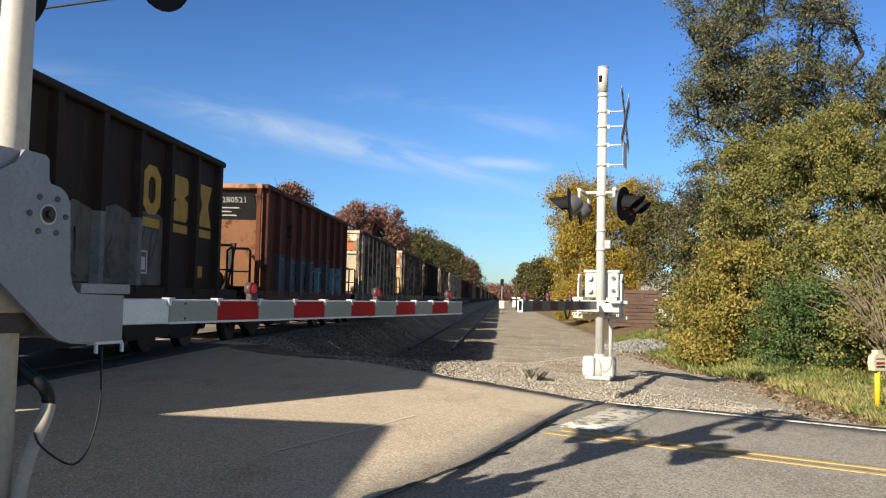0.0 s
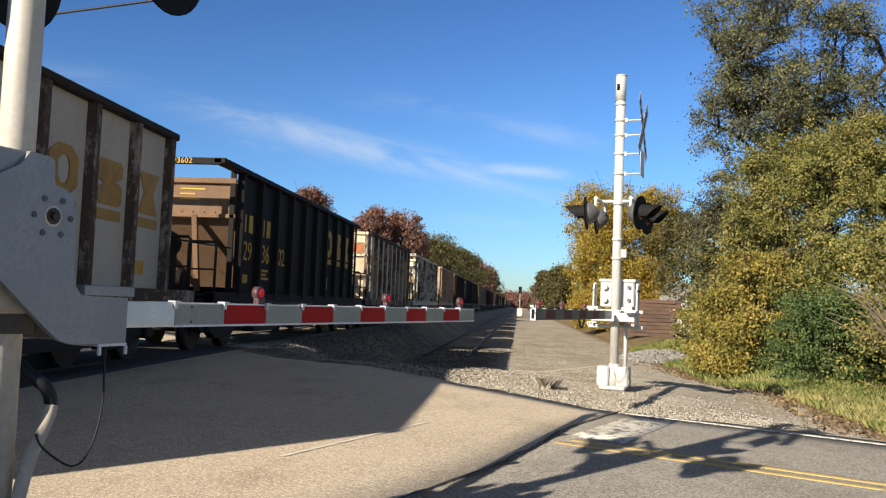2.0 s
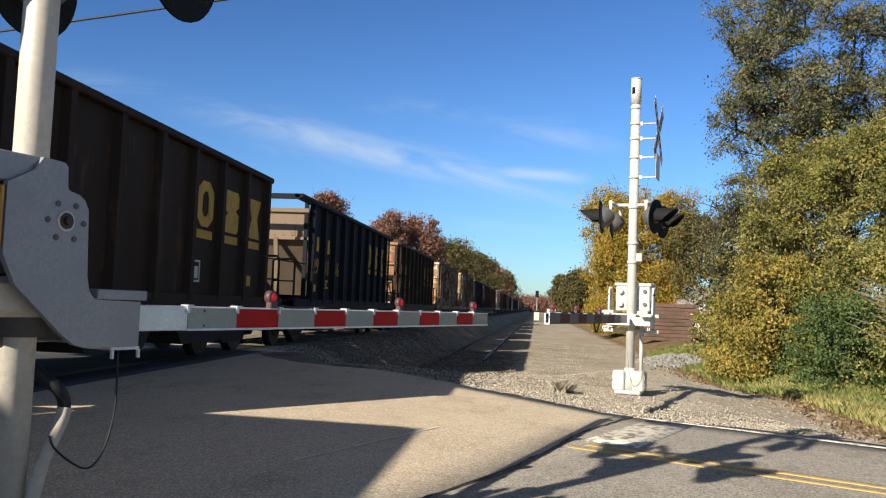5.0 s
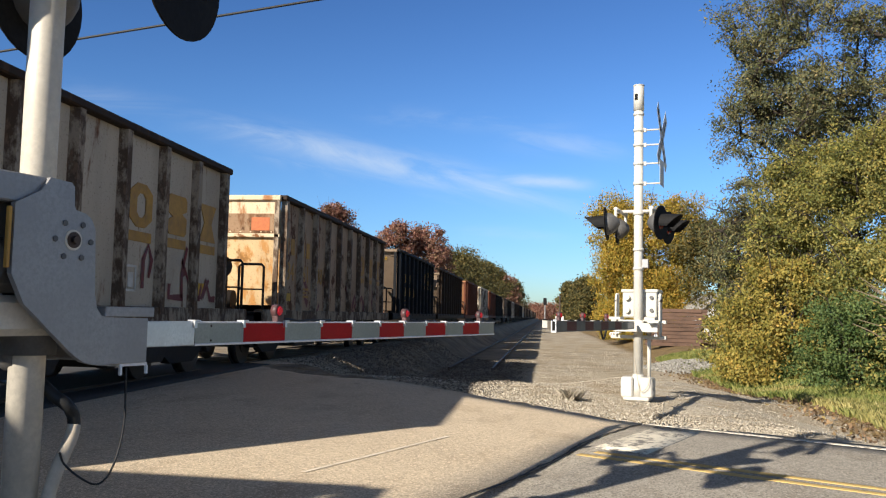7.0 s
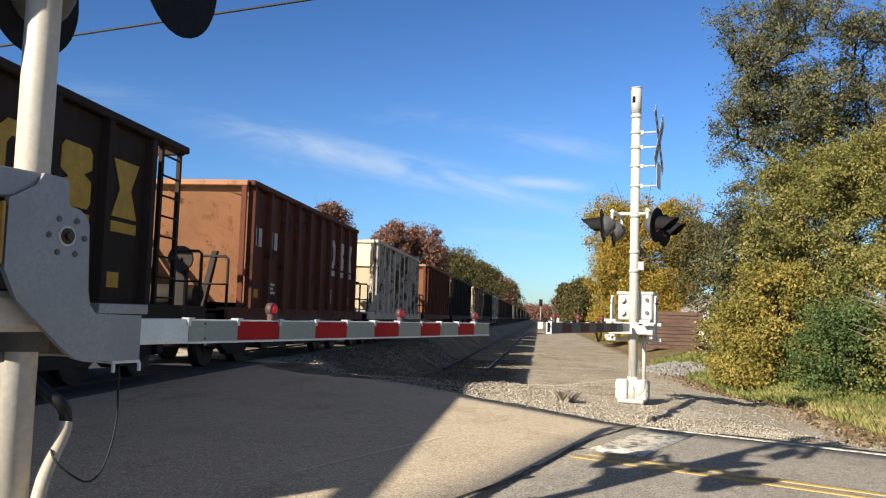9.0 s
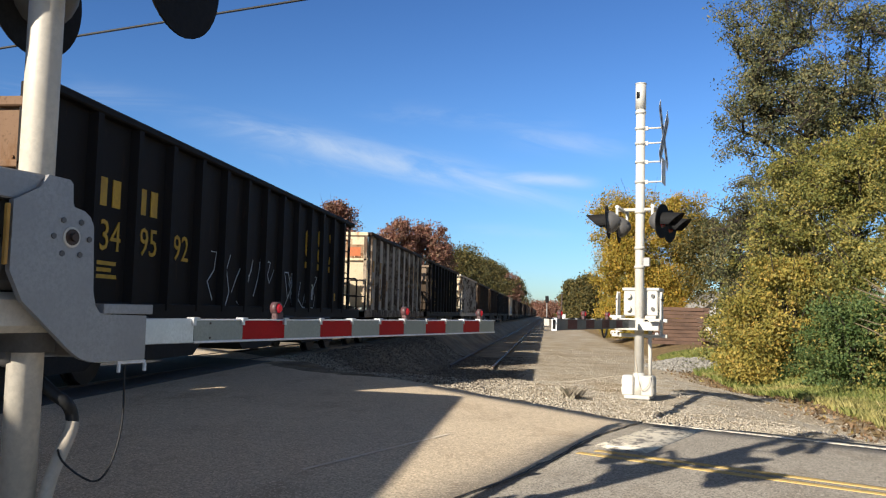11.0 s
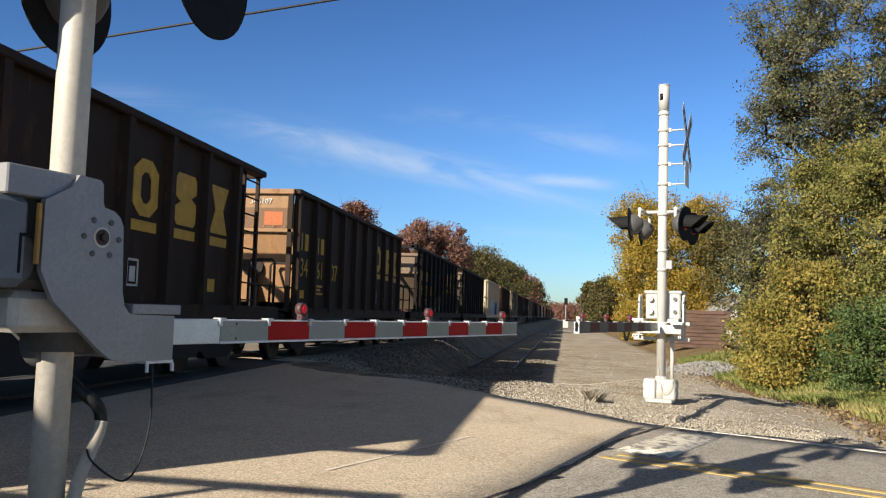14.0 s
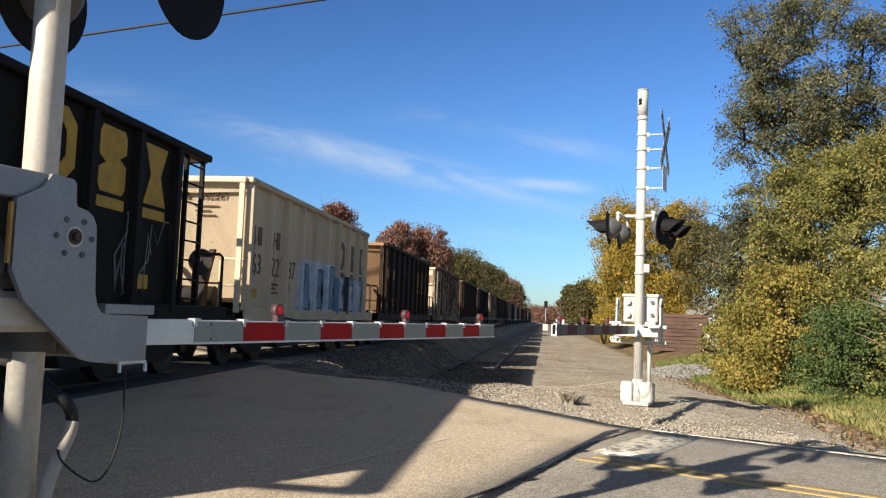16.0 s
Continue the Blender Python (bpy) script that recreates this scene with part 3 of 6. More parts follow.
def logo_block(bm, y, z, w, h, kind):
    """A plain block shape of the owner's mark: a hollow, notched or pinched block."""
    t = 0.26 * w
    if kind == 0:
        ring = [(0.3, 0), (0.7, 0), (1, 0.2), (1, 0.8), (0.7, 1), (0.3, 1), (0, 0.8), (0, 0.2)]
        inner = [(0.5 + (a - 0.5) * 0.4, 0.5 + (b - 0.5) * 0.55) for a, b in ring]
        rows = [[bm.verts.new((x, y + a * w, z + b * h)) for a, b in r] for x in (-0.006, 0.006) for r in (ring, inner)]
        for k in range(8):
            j = (k + 1) % 8
            bm.faces.new((rows[0][k], rows[0][j], rows[1][j], rows[1][k]))
            bm.faces.new((rows[2][k], rows[3][k], rows[3][j], rows[2][j]))
            bm.faces.new((rows[0][k], rows[2][k], rows[2][j], rows[0][j]))
        bmesh.ops.recalc_face_normals(bm, faces=bm.faces[:])
    elif kind == 1:
        prism(bm, [(y + a * w, z + b * h) for a, b in ((0.1, 0), (0.9, 0), (1, 0.1), (1, 0.45), (0.75, 0.55), (1, 0.65), (1, 0.9), (0.9, 1), (0.1, 1), (0, 0.9), (0, 0.55), (0.25, 0.45), (0, 0.35), (0, 0.1))], -0.006, 0.006)
    else:
        prism(bm, [(y + a * w, z + b * h) for a, b in ((0, 0), (1, 0), (0.72, 0.5), (1, 1), (0, 1), (0.28, 0.5))], -0.006, 0.006)


def scribble(rnd, y0, y1, z0, z1, fat, count):
    """Sprayed strokes: bent bands on the car side, one mesh each."""
    out = []
    for k in range(count):
        y = y0 + (y1 - y0) * (k + rnd.uniform(0.1, 0.9)) / count
        z = rnd.uniform(z0, z0 + (z1 - z0) * 0.4)
        pts = [(y, z)]
        for _ in range(rnd.randint(4, 6)):
            y += rnd.uniform(-0.24, 0.34)
            z = min(z1, max(z0, z + rnd.choice((-1, 1, 1)) * rnd.uniform(0.2, 0.55) * (z1 - z0)))
            pts.append((y, z))
        bm, rows = bmesh.new(), []
        for j, (a, b) in enumerate(pts):
            p, q = pts[max(0, j - 1)], pts[min(len(pts) - 1, j + 1)]
            ln = math.hypot(q[0] - p[0], q[1] - p[1]) or 1
            w = fat * rnd.uniform(0.5, 1.2) / 2
            oy, oz = -(q[1] - p[1]) / ln * w, (q[0] - p[0]) / ln * w
            x = 0.0004 * k
            rows.append((bm.verts.new((x, a + oy, b + oz)), bm.verts.new((x, a - oy, b - oz))))
        for (a, b), (c, d) in zip(rows, rows[1:]):
            f = bm.faces.new((a, b, d, c))
        out.append(bm)
    return out


def tag_letters(rnd, y0, y1, z0, z1, count, grow_by, lift):
    """Sprayed block letters: one lumpy tall shape each, with slanted sides and cut-in notches."""
    out = []
    w = (y1 - y0) / count
    for k in range(count):
        cy, lean = y0 + w * (k + 0.5), rnd.uniform(-0.12, 0.12)
        lo, hi = z0 + rnd.uniform(0, 0.12) * (z1 - z0), z1 - rnd.uniform(0, 0.3) * (z1 - z0)
        h, b = hi - lo, w * rnd.uniform(0.34, 0.5)
        n1, n2 = rnd.uniform(0.3, 0.45), rnd.uniform(0.55, 0.7)
        ring = [(-b, 0), (-b * 0.3, -0.04 * h), (b * 0.2, 0.05 * h), (b, 0), (b * rnd.uniform(0.8, 1.1), n1 * h), (b * rnd.uniform(0.2, 0.6), 0.5 * h), (b * rnd.uniform(0.8, 1.15), n2 * h), (b * 0.9, h),
                (0.1 * b, h * 1.05), (-b * 0.8, 0.97 * h), (-b * rnd.uniform(0.85, 1.15), n2 * h), (-b * rnd.uniform(0.5, 0.9), 0.5 * h), (-b * 1.05, n1 * h * 0.6)]
        vs, bm = [], bmesh.new()
        for a, z in ring:
            d = math.hypot(a, z - h / 2) or 1
            vs.append(bm.verts.new((lift + 0.0006 * (k % 2), cy + a + lean * z + a / d * grow_by, lo + z + (z - h / 2) / d * grow_by)))
        bm.faces.new(vs)
        bmesh.ops.triangulate(bm, faces=bm.faces[:])
        out.append(bm)
    return out


def hopper_car(spec, lb, c0, c1):
    """An open-topped hopper car: origin at its middle on the rail top, far end towards +y. lb: length of its frame; c0, c1: where the top chord begins and ends."""
    top = spec.get("top", TOP)
    cage = spec.get("cage", 0.0)
    body_m, rib_m, end_m = spec["side"], spec["rib"], spec["end"]
    car = thing("hopper_car", spec["label"], "freight car", group="cars of the freight train")
    w = HALF - 0.11
    near_cage = cage if spec.get("near_cage", True) else 0.0
    far_cage = spec.get("far_cage", cage)
    y0, y1 = c0 + near_cage * 1.2, c1 - far_cage
    for sx in (1, -1):
        bm = bmesh.new()
        a, b = sorted((sx * (w - 0.02), sx * w))
        box(bm, (a, y0 + 0.06, SILL + 0.1), (b, y1 - 0.06, top - 0.05))
        part("side_sheet", bm, body_m, car)
        bm = bmesh.new()
        a, b = sorted((sx * (w - 0.1), sx * (HALF + 0.02)))
        box(bm, (a, c0, top - 0.11), (b, c1, top), 0.02)
        part("top_chord", bm, spec.get("chord", rib_m), car)
        bm = bmesh.new()
        a, b = sorted((sx * (w - 0.12), sx * (HALF - 0.02)))
        box(bm, (a, -lb / 2, SILL - 0.14), (b, lb / 2, SILL + 0.1), 0.015)
        part("side_sill", bm, spec.get("sill", rib_m), car)
    key = (rib_m.name, round(top, 2))
    if key not in RIB_MESHES:
        RIB_MESHES[key] = rib_mesh(top - 0.1 - SILL, rib_m)
    n = spec.get("ribs", 10)
    for sx in (1, -1):
        for k in range(n):
            r = part("side_rib", RIB_MESHES[key], None, car)
            yy = y0 + 0.16 + (y1 - y0 - 0.32) * k / (n - 1)
            r.matrix_local = pose(sx * w, yy, SILL, 0, 0, 0 if sx > 0 else 180)
    # ends: a slope sheet from the top, or below an upright panel; corner posts
    drop = 0.85 if spec.get("panel") else 0.06
    if cage:
        drop = 0.95
    for end in (-1, 1):
        ye = y0 if end < 0 else y1
        bm = bmesh.new()
        if drop > 0.5:
            box(bm, (-w + 0.02, min(ye, ye - end * 0.03), top - drop), (w - 0.02, max(ye, ye - end * 0.03), top - 0.25 * (cage > 0) - 0.02))
            box(bm, (-w, min(ye, ye + end * 0.05), top - drop - 0.06), (w, max(ye, ye + end * 0.05), top - drop + 0.02), 0.012)
            for k in range(12):
                xx = -w + 0.2 + (2 * w - 0.4) * k / 11
                rod(bm, (xx, ye, top - drop + 0.06), (xx, ye + end * 0.02, top - drop + 0.06), 0.018, n=6)
        box(bm, (-w, min(ye, ye + end * 0.07), top - 0.12 - 0.22 * (cage > 0)), (w, max(ye, ye + end * 0.07), top - 0.01 - 0.22 * (cage > 0)), 0.015)
        part("end_panel", bm, end_m, car)
        bm = bmesh.new()
        run = (0.5 if not cage else 1.3) if drop > 0.5 else 1.55
        lo = [(ye - end * 0.005, top - drop), (ye - end * 0.05, top - drop), (ye - end * run - end * 0.045, SILL + 0.2), (ye - end * run, SILL + 0.2)]
        prism(bm, lo, -w + 0.02, w - 0.02)
        part("slope_sheet", bm, spec.get("slope", end_m), car)
        for xx in (-0.62, 0.62) if cage else ():
            bm = bmesh.new()
            prism(bm, [(ye + end * 0.0, top - drop), (ye + end * 0.07, top - drop), (ye - end * 0.25, SILL + 0.1), (ye - end * 0.35, SILL + 0.1)], xx - 0.05, xx + 0.05)
            part("end_brace", bm, end_m, car)
        for sx in (-1, 1):
            bm = bmesh.new()
            a, b = sorted((sx * (w - 0.02), sx * (w - 0.13)))
            box(bm, (a, min(ye, ye + end * 0.05), SILL), (b, max(ye, ye + end * 0.05), top - 0.06), 0.01)
            part("corner_post", bm, rib_m, car)
        bm = bmesh.new()
        box(bm, (-HALF + 0.05, min(end * lb / 2, end * (lb / 2 - 0.25)), SILL - 0.16), (HALF - 0.05, max(end * lb / 2, end * (lb / 2 - 0.25)), SILL + 0.06), 0.015)
        box(bm, (-HALF + 0.1, min(end * lb / 2, end * (lb / 2 - 1.3)), SILL - 0.02), (HALF - 0.1, max(end * lb / 2, end * (lb / 2 - 1.3)), SILL + 0.02))
        part("end_sill", bm, UNDER, car)
        bm = bmesh.new()
        box(bm, (-0.16, min(end * (lb / 2 - 0.3), end * (lb / 2 + 0.2)), 0.68), (0.16, max(end * (lb / 2 - 0.3), end * (lb / 2 + 0.2)), 0.98), 0.02)
        box(bm, (-0.22, min(end * (lb / 2 + 0.15), end * (lb / 2 + 0.45)), 0.66), (0.22, max(end * (lb / 2 + 0.15), end * (lb / 2 + 0.45)), 1.0), 0.05)
        part("coupler", bm, UNDER, car)
        # rails on the platform
        yr = end * (lb / 2 - 0.12)
        bm = bmesh.new()
        pipe(bm, [(0.95, yr, SILL), (0.95, yr, SILL + 0.95), (1.0, yr, SILL + 1.0), (w - 0.03, yr, SILL + 1.0), (w + 0.02, yr, SILL + 0.95), (w + 0.02, yr, SILL)], 0.026, 6)
        part("hand_rail", bm, spec.get("rail", UNDER), car)
        bm = bmesh.new()
        pipe(bm, [(0.95, yr, SILL + 0.5), (w + 0.02, yr, SILL + 0.5)], 0.016, 6)
        part("lower_rail", bm, spec.get("rail", UNDER), car)
        for xx in (-0.62, 0.62) if drop < 0.5 else ():
            bm = bmesh.new()
            prism(bm, [(ye - end * 0.05, SILL), (ye + end * 0.12, SILL), (ye - end * 0.5, SILL + 1.2), (ye - end * 0.62, SILL + 1.2)], xx - 0.05, xx + 0.05)
            part("slope_prop", bm, UNDER, car)
    # brake gear on the near platform
    yb = -lb / 2 + 0.3
    bm = bmesh.new()
    rod(bm, (0.5, yb - 0.06, SILL + 0.95), (0.5, yb, SILL + 0.95), 0.24, n=14)
    rod(bm, (0.5, yb + 0.1, SILL + 0.95), (0.5, yb - 0.1, SILL + 0.95), 0.04, n=8)
    part("brake_wheel", bm, UNDER, car)
    bm = bmesh.new()
    box(bm, (0.4, yb, SILL), (0.6, yb + 0.16, SILL + 1.15), 0.03)
    part("brake_stand", bm, UNDER, car)
    bm = bmesh.new()
    rod(bm, (-0.9, yb + 0.75, SILL + 0.3), (0.5, yb + 0.75, SILL + 0.3), 0.2, n=12)
    part("air_tank", bm, UNDER, car)
    if cage:
        for end in (-1, 1):
            ye, yo = (y0, c0) if end < 0 else (y1, c1)
            if (end < 0 and not near_cage) or (end > 0 and not far_cage):
                continue
            bm = bmesh.new()
            box(bm, (-w - 0.05, min(yo, yo - end * 0.07), top - 0.13), (w + 0.05, max(yo, yo - end * 0.07), top - 0.004), 0.012)
            part("end_crossbar", bm, rib_m, car)
            bm = bmesh.new()
            box(bm, (0.42, min(yo, yo - end * 0.07), SILL), (0.52, max(yo, yo - end * 0.07), top - 0.12), 0.01)
            part("end_post", bm, end_m, car)
            if end > 0:
                bm = bmesh.new()
                xx = w + 0.02
                for yy in (yo - 0.06, ye + 0.28):
                    box(bm, (xx - 0.06, yy - 0.035, SILL), (xx, yy + 0.035, top - 0.1))
                for k in range(8):
                    zz = SILL + 0.2 + 0.3 * k
                    rod(bm, (xx, ye + 0.28, zz), (xx, yo - 0.06, zz), 0.016, n=6)
                part("side_ladder", bm, rib_m, car)
            bm = bmesh.new()
            pipe(bm, [(0.5, yo, SILL + 1.05), (0.9, yo, SILL + 1.0), (w - 0.03, ye + end * 0.1, SILL + 0.95)], 0.016, 6)
            part("grab_iron", bm, UNDER, car)
    # hopper bays below the sills
    bm = bmesh.new()
    span = lb - 4.6
    for k in range(3):
        c = (k - 1) * span / 3
        prism(bm, [(c - span / 6 + 0.05, SILL), (c + span / 6 - 0.05, SILL), (c + 0.8, 0.3), (c - 0.8, 0.3)], -1.3, 1.3)
    part("hopper_bay", bm, UNDER, car)
    bm = bmesh.new()
    box(bm, (-0.2, -lb / 2 + 0.2, 0.72), (0.2, lb / 2 - 0.2, 1.0), 0.02)
    part("centre_sill", bm, UNDER, car)
    for end in (-1, 1):
        t = part("truck", TRUCK_ME, None, car)
        t.matrix_local = pose(0, end * (lb / 2 - 1.75), 0)
        for yy in (-0.9, 0.9):
            ws = part("wheelset", WHEELSET_ME, None, t)
            ws.matrix_local = pose(0, yy, 0.42)
    # the load
    bm = bmesh.new()
    rnd = random.Random(int(lb * 1000))
    rows = []
    for j in range(15):
        f = j / 14
        yy = y0 + 0.1 + (y1 - y0 - 0.2) * f
        rows.append([])
        for i in range(7):
            g = i / 6 * 2 - 1
            heap = spec.get("heap", 0.12) * (1 - g * g) * (0.75 + 0.25 * math.cos(f * 4 * math.pi)) * min(1, 6 * f, 6 * (1 - f))
            rows[-1].append(bm.verts.new((g * (w - 0.03), yy, top - 0.3 + heap + (0.28 * (1 - abs(g)) if spec.get("heap", 0.12) > 0.2 else 0) + rnd.uniform(-0.02, 0.02))))
    for a, b in zip(rows, rows[1:]):
        for k in range(6):
            bm.faces.new((a[k], a[k + 1], b[k + 1], b[k]))
    part("stone_load", bm, LOAD, car)
    pitch = (y1 - y0 - 0.32) / (n - 1)
    # owner's mark near the far end, number and other writing near the near end
    lm = spec.get("letter")
    if lm:
        lw, (lt, lh) = 0.56 * pitch, spec.get("mark", (0.55, 0.76))
        for k in range(3):
            yy = y0 + 0.16 + pitch * (spec.get("mark0", n - 4) + k) + 0.22 * pitch
            bm = bmesh.new()
            logo_block(bm, 0, 0, lw, lh, k)
            part("mark_block", bm, lm, car).matrix_local = pose(w + 0.008, yy, top - lt - lh)
            bm = bmesh.new()
            box(bm, (-0.006, 0, 0), (0.006, lw, 0.14))
            part("mark_underline", bm, lm, car).matrix_local = pose(w + 0.008, yy, top - lt - lh - 0.2)
        first = spec.get("panel0", 0)
        for k in range(4):
            yy = y0 + 0.16 + pitch * (first + k // 2) + 0.2 + (k % 2) * (pitch - 0.4) * 0.52
            bm = bmesh.new()
            box(bm, (-0.005, 0, 0), (0.005, (pitch - 0.4) * 0.30, 0.36))
            part("owner_letter_bar", bm, lm, car).matrix_local = pose(w + 0.008, yy, top - 1.22)
        for k, digits in enumerate(spec.get("number", ())):
            me = text_mesh(digits, 0.56, 0.004, lm)
            o = part("number", me, None, car)
            o.matrix_local = Matrix.Translation((w + 0.01, y0 + 0.16 + pitch * (first + k) + pitch / 2, top - 1.78)) @ Matrix(((0, 0, 1, 0), (1, 0, 0, 0), (0, 1, 0, 0), (0, 0, 0, 1)))
        bm = bmesh.new()
        yy = y0 + 0.16 + pitch + 0.2
        bars(bm, yy, SILL + 0.62, pitch - 0.5, 0.05, (0.9, 0.7, 0.95))
        o = part("small_writing", bm, lm, car)
        o.matrix_local = pose(w + 0.008, 0, 0)
        bm = bmesh.new()
        yy = y0 + 0.16 + pitch * (n - 4) + 0.22
        for a, b, c, d in ((0, 0.03, 0, 0.36), (0.27, 0.3, 0, 0.36), (0, 0.3, 0, 0.03), (0, 0.3, 0.33, 0.36), (0.08, 0.22, 0.06, 0.26)):
            box(bm, (-0.005, yy + a, SILL + 0.3 + c), (0.005, yy + b, SILL + 0.3 + d))
        o = part("data_plate", bm, LETTER_W, car, "white framed data plate")
        o.matrix_local = pose(w + 0.008, 0, 0)
        for yy, hh in ((y0 + 0.16 + pitch * 0.3, 0.17), (y0 + 0.16 + pitch * (n - 2) + 0.25, 0.2)):
            bm = bmesh.new()
            box(bm, (-0.005, 0, 0), (0.005, 0.3, hh))
            part("reflector", bm, LETTER_Y, car, "yellow reflector").matrix_local = pose(w + 0.008, yy, SILL + 0.3)
    if spec.get("panel") and not cage and end_m.name in ("cream_end_rust", "rusted_end", "tan_end"):
        bm = bmesh.new()
        box(bm, (-w + 0.15, -0.004, top - 0.82), (w - 0.15, 0.004, top - 0.4))
        part("rust_band", bm, BROWN_END if end_m.name == "tan_end" else RUST_BAND, car, "band of peeling rust").matrix_local = pose(0, y0 - 0.003, 0)
    if spec.get("patch"):
        bm = bmesh.new()
        a, b, c, d = spec.get("patch_box", (0.80, 1.2, 0.48, 0.76))
        box(bm, (a, -0.006, top - d), (b, 0.006, top - c))
        o = part("end_patch", bm, spec["patch"], car)
        o.matrix_local = pose(0, y0 - 0.008, 0) if drop > 0.5 else Matrix.Translation((0, y0 - 0.004, top - 0.06)) @ Matrix.Rotation(math.atan2(1.55, top - 0.06 - SILL - 0.2), 4, "X") @ Matrix.Translation((0, -0.002, 0.06 - top))
    if spec.get("endmark"):
        slope = Matrix.Rotation(math.atan2(1.55, top - 0.06 - SILL - 0.2), 4, "X") if drop < 0.5 else Matrix()
        if cage:
            base = pose(0, c0 - 0.006, top - 0.115)
        else:
            base = Matrix.Translation((0, y0 + (-0.006 if drop < 0.5 else -0.008), top - 0.06)) @ slope @ Matrix.Translation((0, -0.008, -0.42 if drop < 0.5 else -0.26))
        size = 0.15 if cage else 0.16 if drop > 0.5 else 0.2
        me = text_mesh("".join(spec["number"]) if spec.get("number") else "280521", size, 0.003, spec["endmark"])
        part("end_number", me, None, car).matrix_local = base @ pose(0.72, 0, 0, 90, 0, 0)
        for k in range(4):
            bm = bmesh.new()
            box(bm, (-0.045, -0.003, 0), (0.045, 0.003, size * 0.72))
            part("end_letter_bar", bm, spec["endmark"], car).matrix_local = base @ pose(-0.12 + 0.11 * k, 0, 0)
        for j, ln in enumerate((0.5, 0.3, 0.4) if drop < 0.5 or cage else ()):
            bm = bmesh.new()
            box(bm, (0, -0.003, 0), (ln, 0.003, 0.03))
            bb = base if not cage else pose(0, y0 - 0.008, top - 0.3)
            part("end_writing", bm, spec["endmark"], car).matrix_local = bb @ pose(0.3, 0, -0.16 - j * 0.1)
    for k, (f0, f1, z0, z1, fat, count, mt) in enumerate(spec.get("spray", ())):
        for bm in scribble(random.Random(k * 7 + int(lb * 100 + c0 * 10)), y0 + (y1 - y0) * f0, y0 + (y1 - y0) * f1, SILL + z0, SILL + z1, fat, count):
            part("graffiti_stroke", bm, mt, car).matrix_local = pose(w + 0.012 + 0.004 * k, 0, 0)
    for k, (f0, f1, z0, z1, count, fill, rim) in enumerate(spec.get("tags", ())):
        for lift, grow_by, mt, nm in ((0.004, 0.045, rim, "graffiti_outline"), (0.008, 0.0, fill, "graffiti_letter")):
            for bm in tag_letters(random.Random(k * 5 + int(lb * 50)), y0 + (y1 - y0) * f0, y0 + (y1 - y0) * f1, SILL + z0, SILL + z1, count, grow_by, lift):
                part(nm, bm, mt, car).matrix_local = pose(w, 0, 0)
    # sprayed panels, bay by bay: a ground tone, and one rimmed letter shape on it
    for k0, k1, z0, z1, under, fill, rim in spec.get("murals", ()):
        rnd = random.Random(int(lb * 70) + k0)
        for k in range(k0, k1):
            a = y0 + 0.16 + pitch * k + 0.09
            b = a + pitch - 0.18
            zt = z1 - rnd.uniform(0, 0.22)
            bm = bmesh.new()
            prism(bm, [(a, SILL + z0), (b, SILL + z0 + rnd.uniform(0, 0.06)), (b, SILL + zt), ((a + b) / 2, SILL + zt + rnd.uniform(-0.05, 0.1)), (a, SILL + zt - rnd.uniform(0, 0.1))], 0.001, 0.004)
            part("sprayed_panel", bm, under, car).matrix_local = pose(w, 0, 0)
            tone = (under, rim, fill or rim)[rnd.randrange(3)]
            sleeve = rib_mesh(zt - z0 - rnd.uniform(0, 0.1), tone, 0.109, 0.114)
            part("sprayed_rib", sleeve, None, car).matrix_local = pose(w, a - 0.09, SILL + z0)
            if fill is None:
                continue
            for lift, grow_by, mt, nm in ((0.006, 0.03, rim, "graffiti_outline"), (0.009, 0.0, fill, "graffiti_letter")):
                for bm in tag_letters(random.Random(k * 5 + int(lb * 50)), a - 0.02, b + 0.02, SILL + z0 + 0.05, SILL + zt + 0.03, 1, grow_by, lift):
                    part(nm, bm, mt, car).matrix_local = pose(w, 0, 0)
    return car


RUST = (0.16, 0.065, 0.028)
CREAM_END = car_paint("cream_end_rust", (0.62, 0.50, 0.33), (0.24, 0.10, 0.04), 0.42)
RUSTY_END = car_paint("rusted_end", (0.62, 0.50, 0.33), (0.30, 0.13, 0.05), 0.50)
OCHRE = car_paint("ochre_slope_sheet", (0.66, 0.47, 0.26), (0.50, 0.25, 0.085), 0.62, 0.5)
TAN_SLOPE = car_paint("tan_slope_sheet", (0.38, 0.215, 0.105), (0.30, 0.15, 0.06), 0.4, 0.4)
CREAM_SLOPE = car_paint("cream_slope_sheet", (0.66, 0.54, 0.36), (0.50, 0.30, 0.14), 0.30, 0.4)
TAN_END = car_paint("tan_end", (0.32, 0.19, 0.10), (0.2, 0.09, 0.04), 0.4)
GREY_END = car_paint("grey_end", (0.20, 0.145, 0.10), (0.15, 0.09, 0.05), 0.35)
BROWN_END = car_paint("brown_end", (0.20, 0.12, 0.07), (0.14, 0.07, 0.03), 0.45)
PALE_END = car_paint("pale_cream_end", (0.74, 0.58, 0.39), (0.4, 0.22, 0.09), 0.22)
SIDE_W = car_paint("weathered_white", (0.55, 0.475, 0.37), RUST, 0.22)
SIDE_W2 = car_paint("clean_white", (0.64, 0.565, 0.455), RUST, 0.14)
SIDE_WR = car_paint("rusted_white", (0.51, 0.43, 0.325), RUST, 0.32)
SIDE_TAN = car_paint("tan_side", (0.42, 0.30, 0.20), RUST, 0.5)
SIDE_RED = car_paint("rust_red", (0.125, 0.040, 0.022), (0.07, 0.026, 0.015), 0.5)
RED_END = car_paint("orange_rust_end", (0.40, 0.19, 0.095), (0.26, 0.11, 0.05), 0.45)
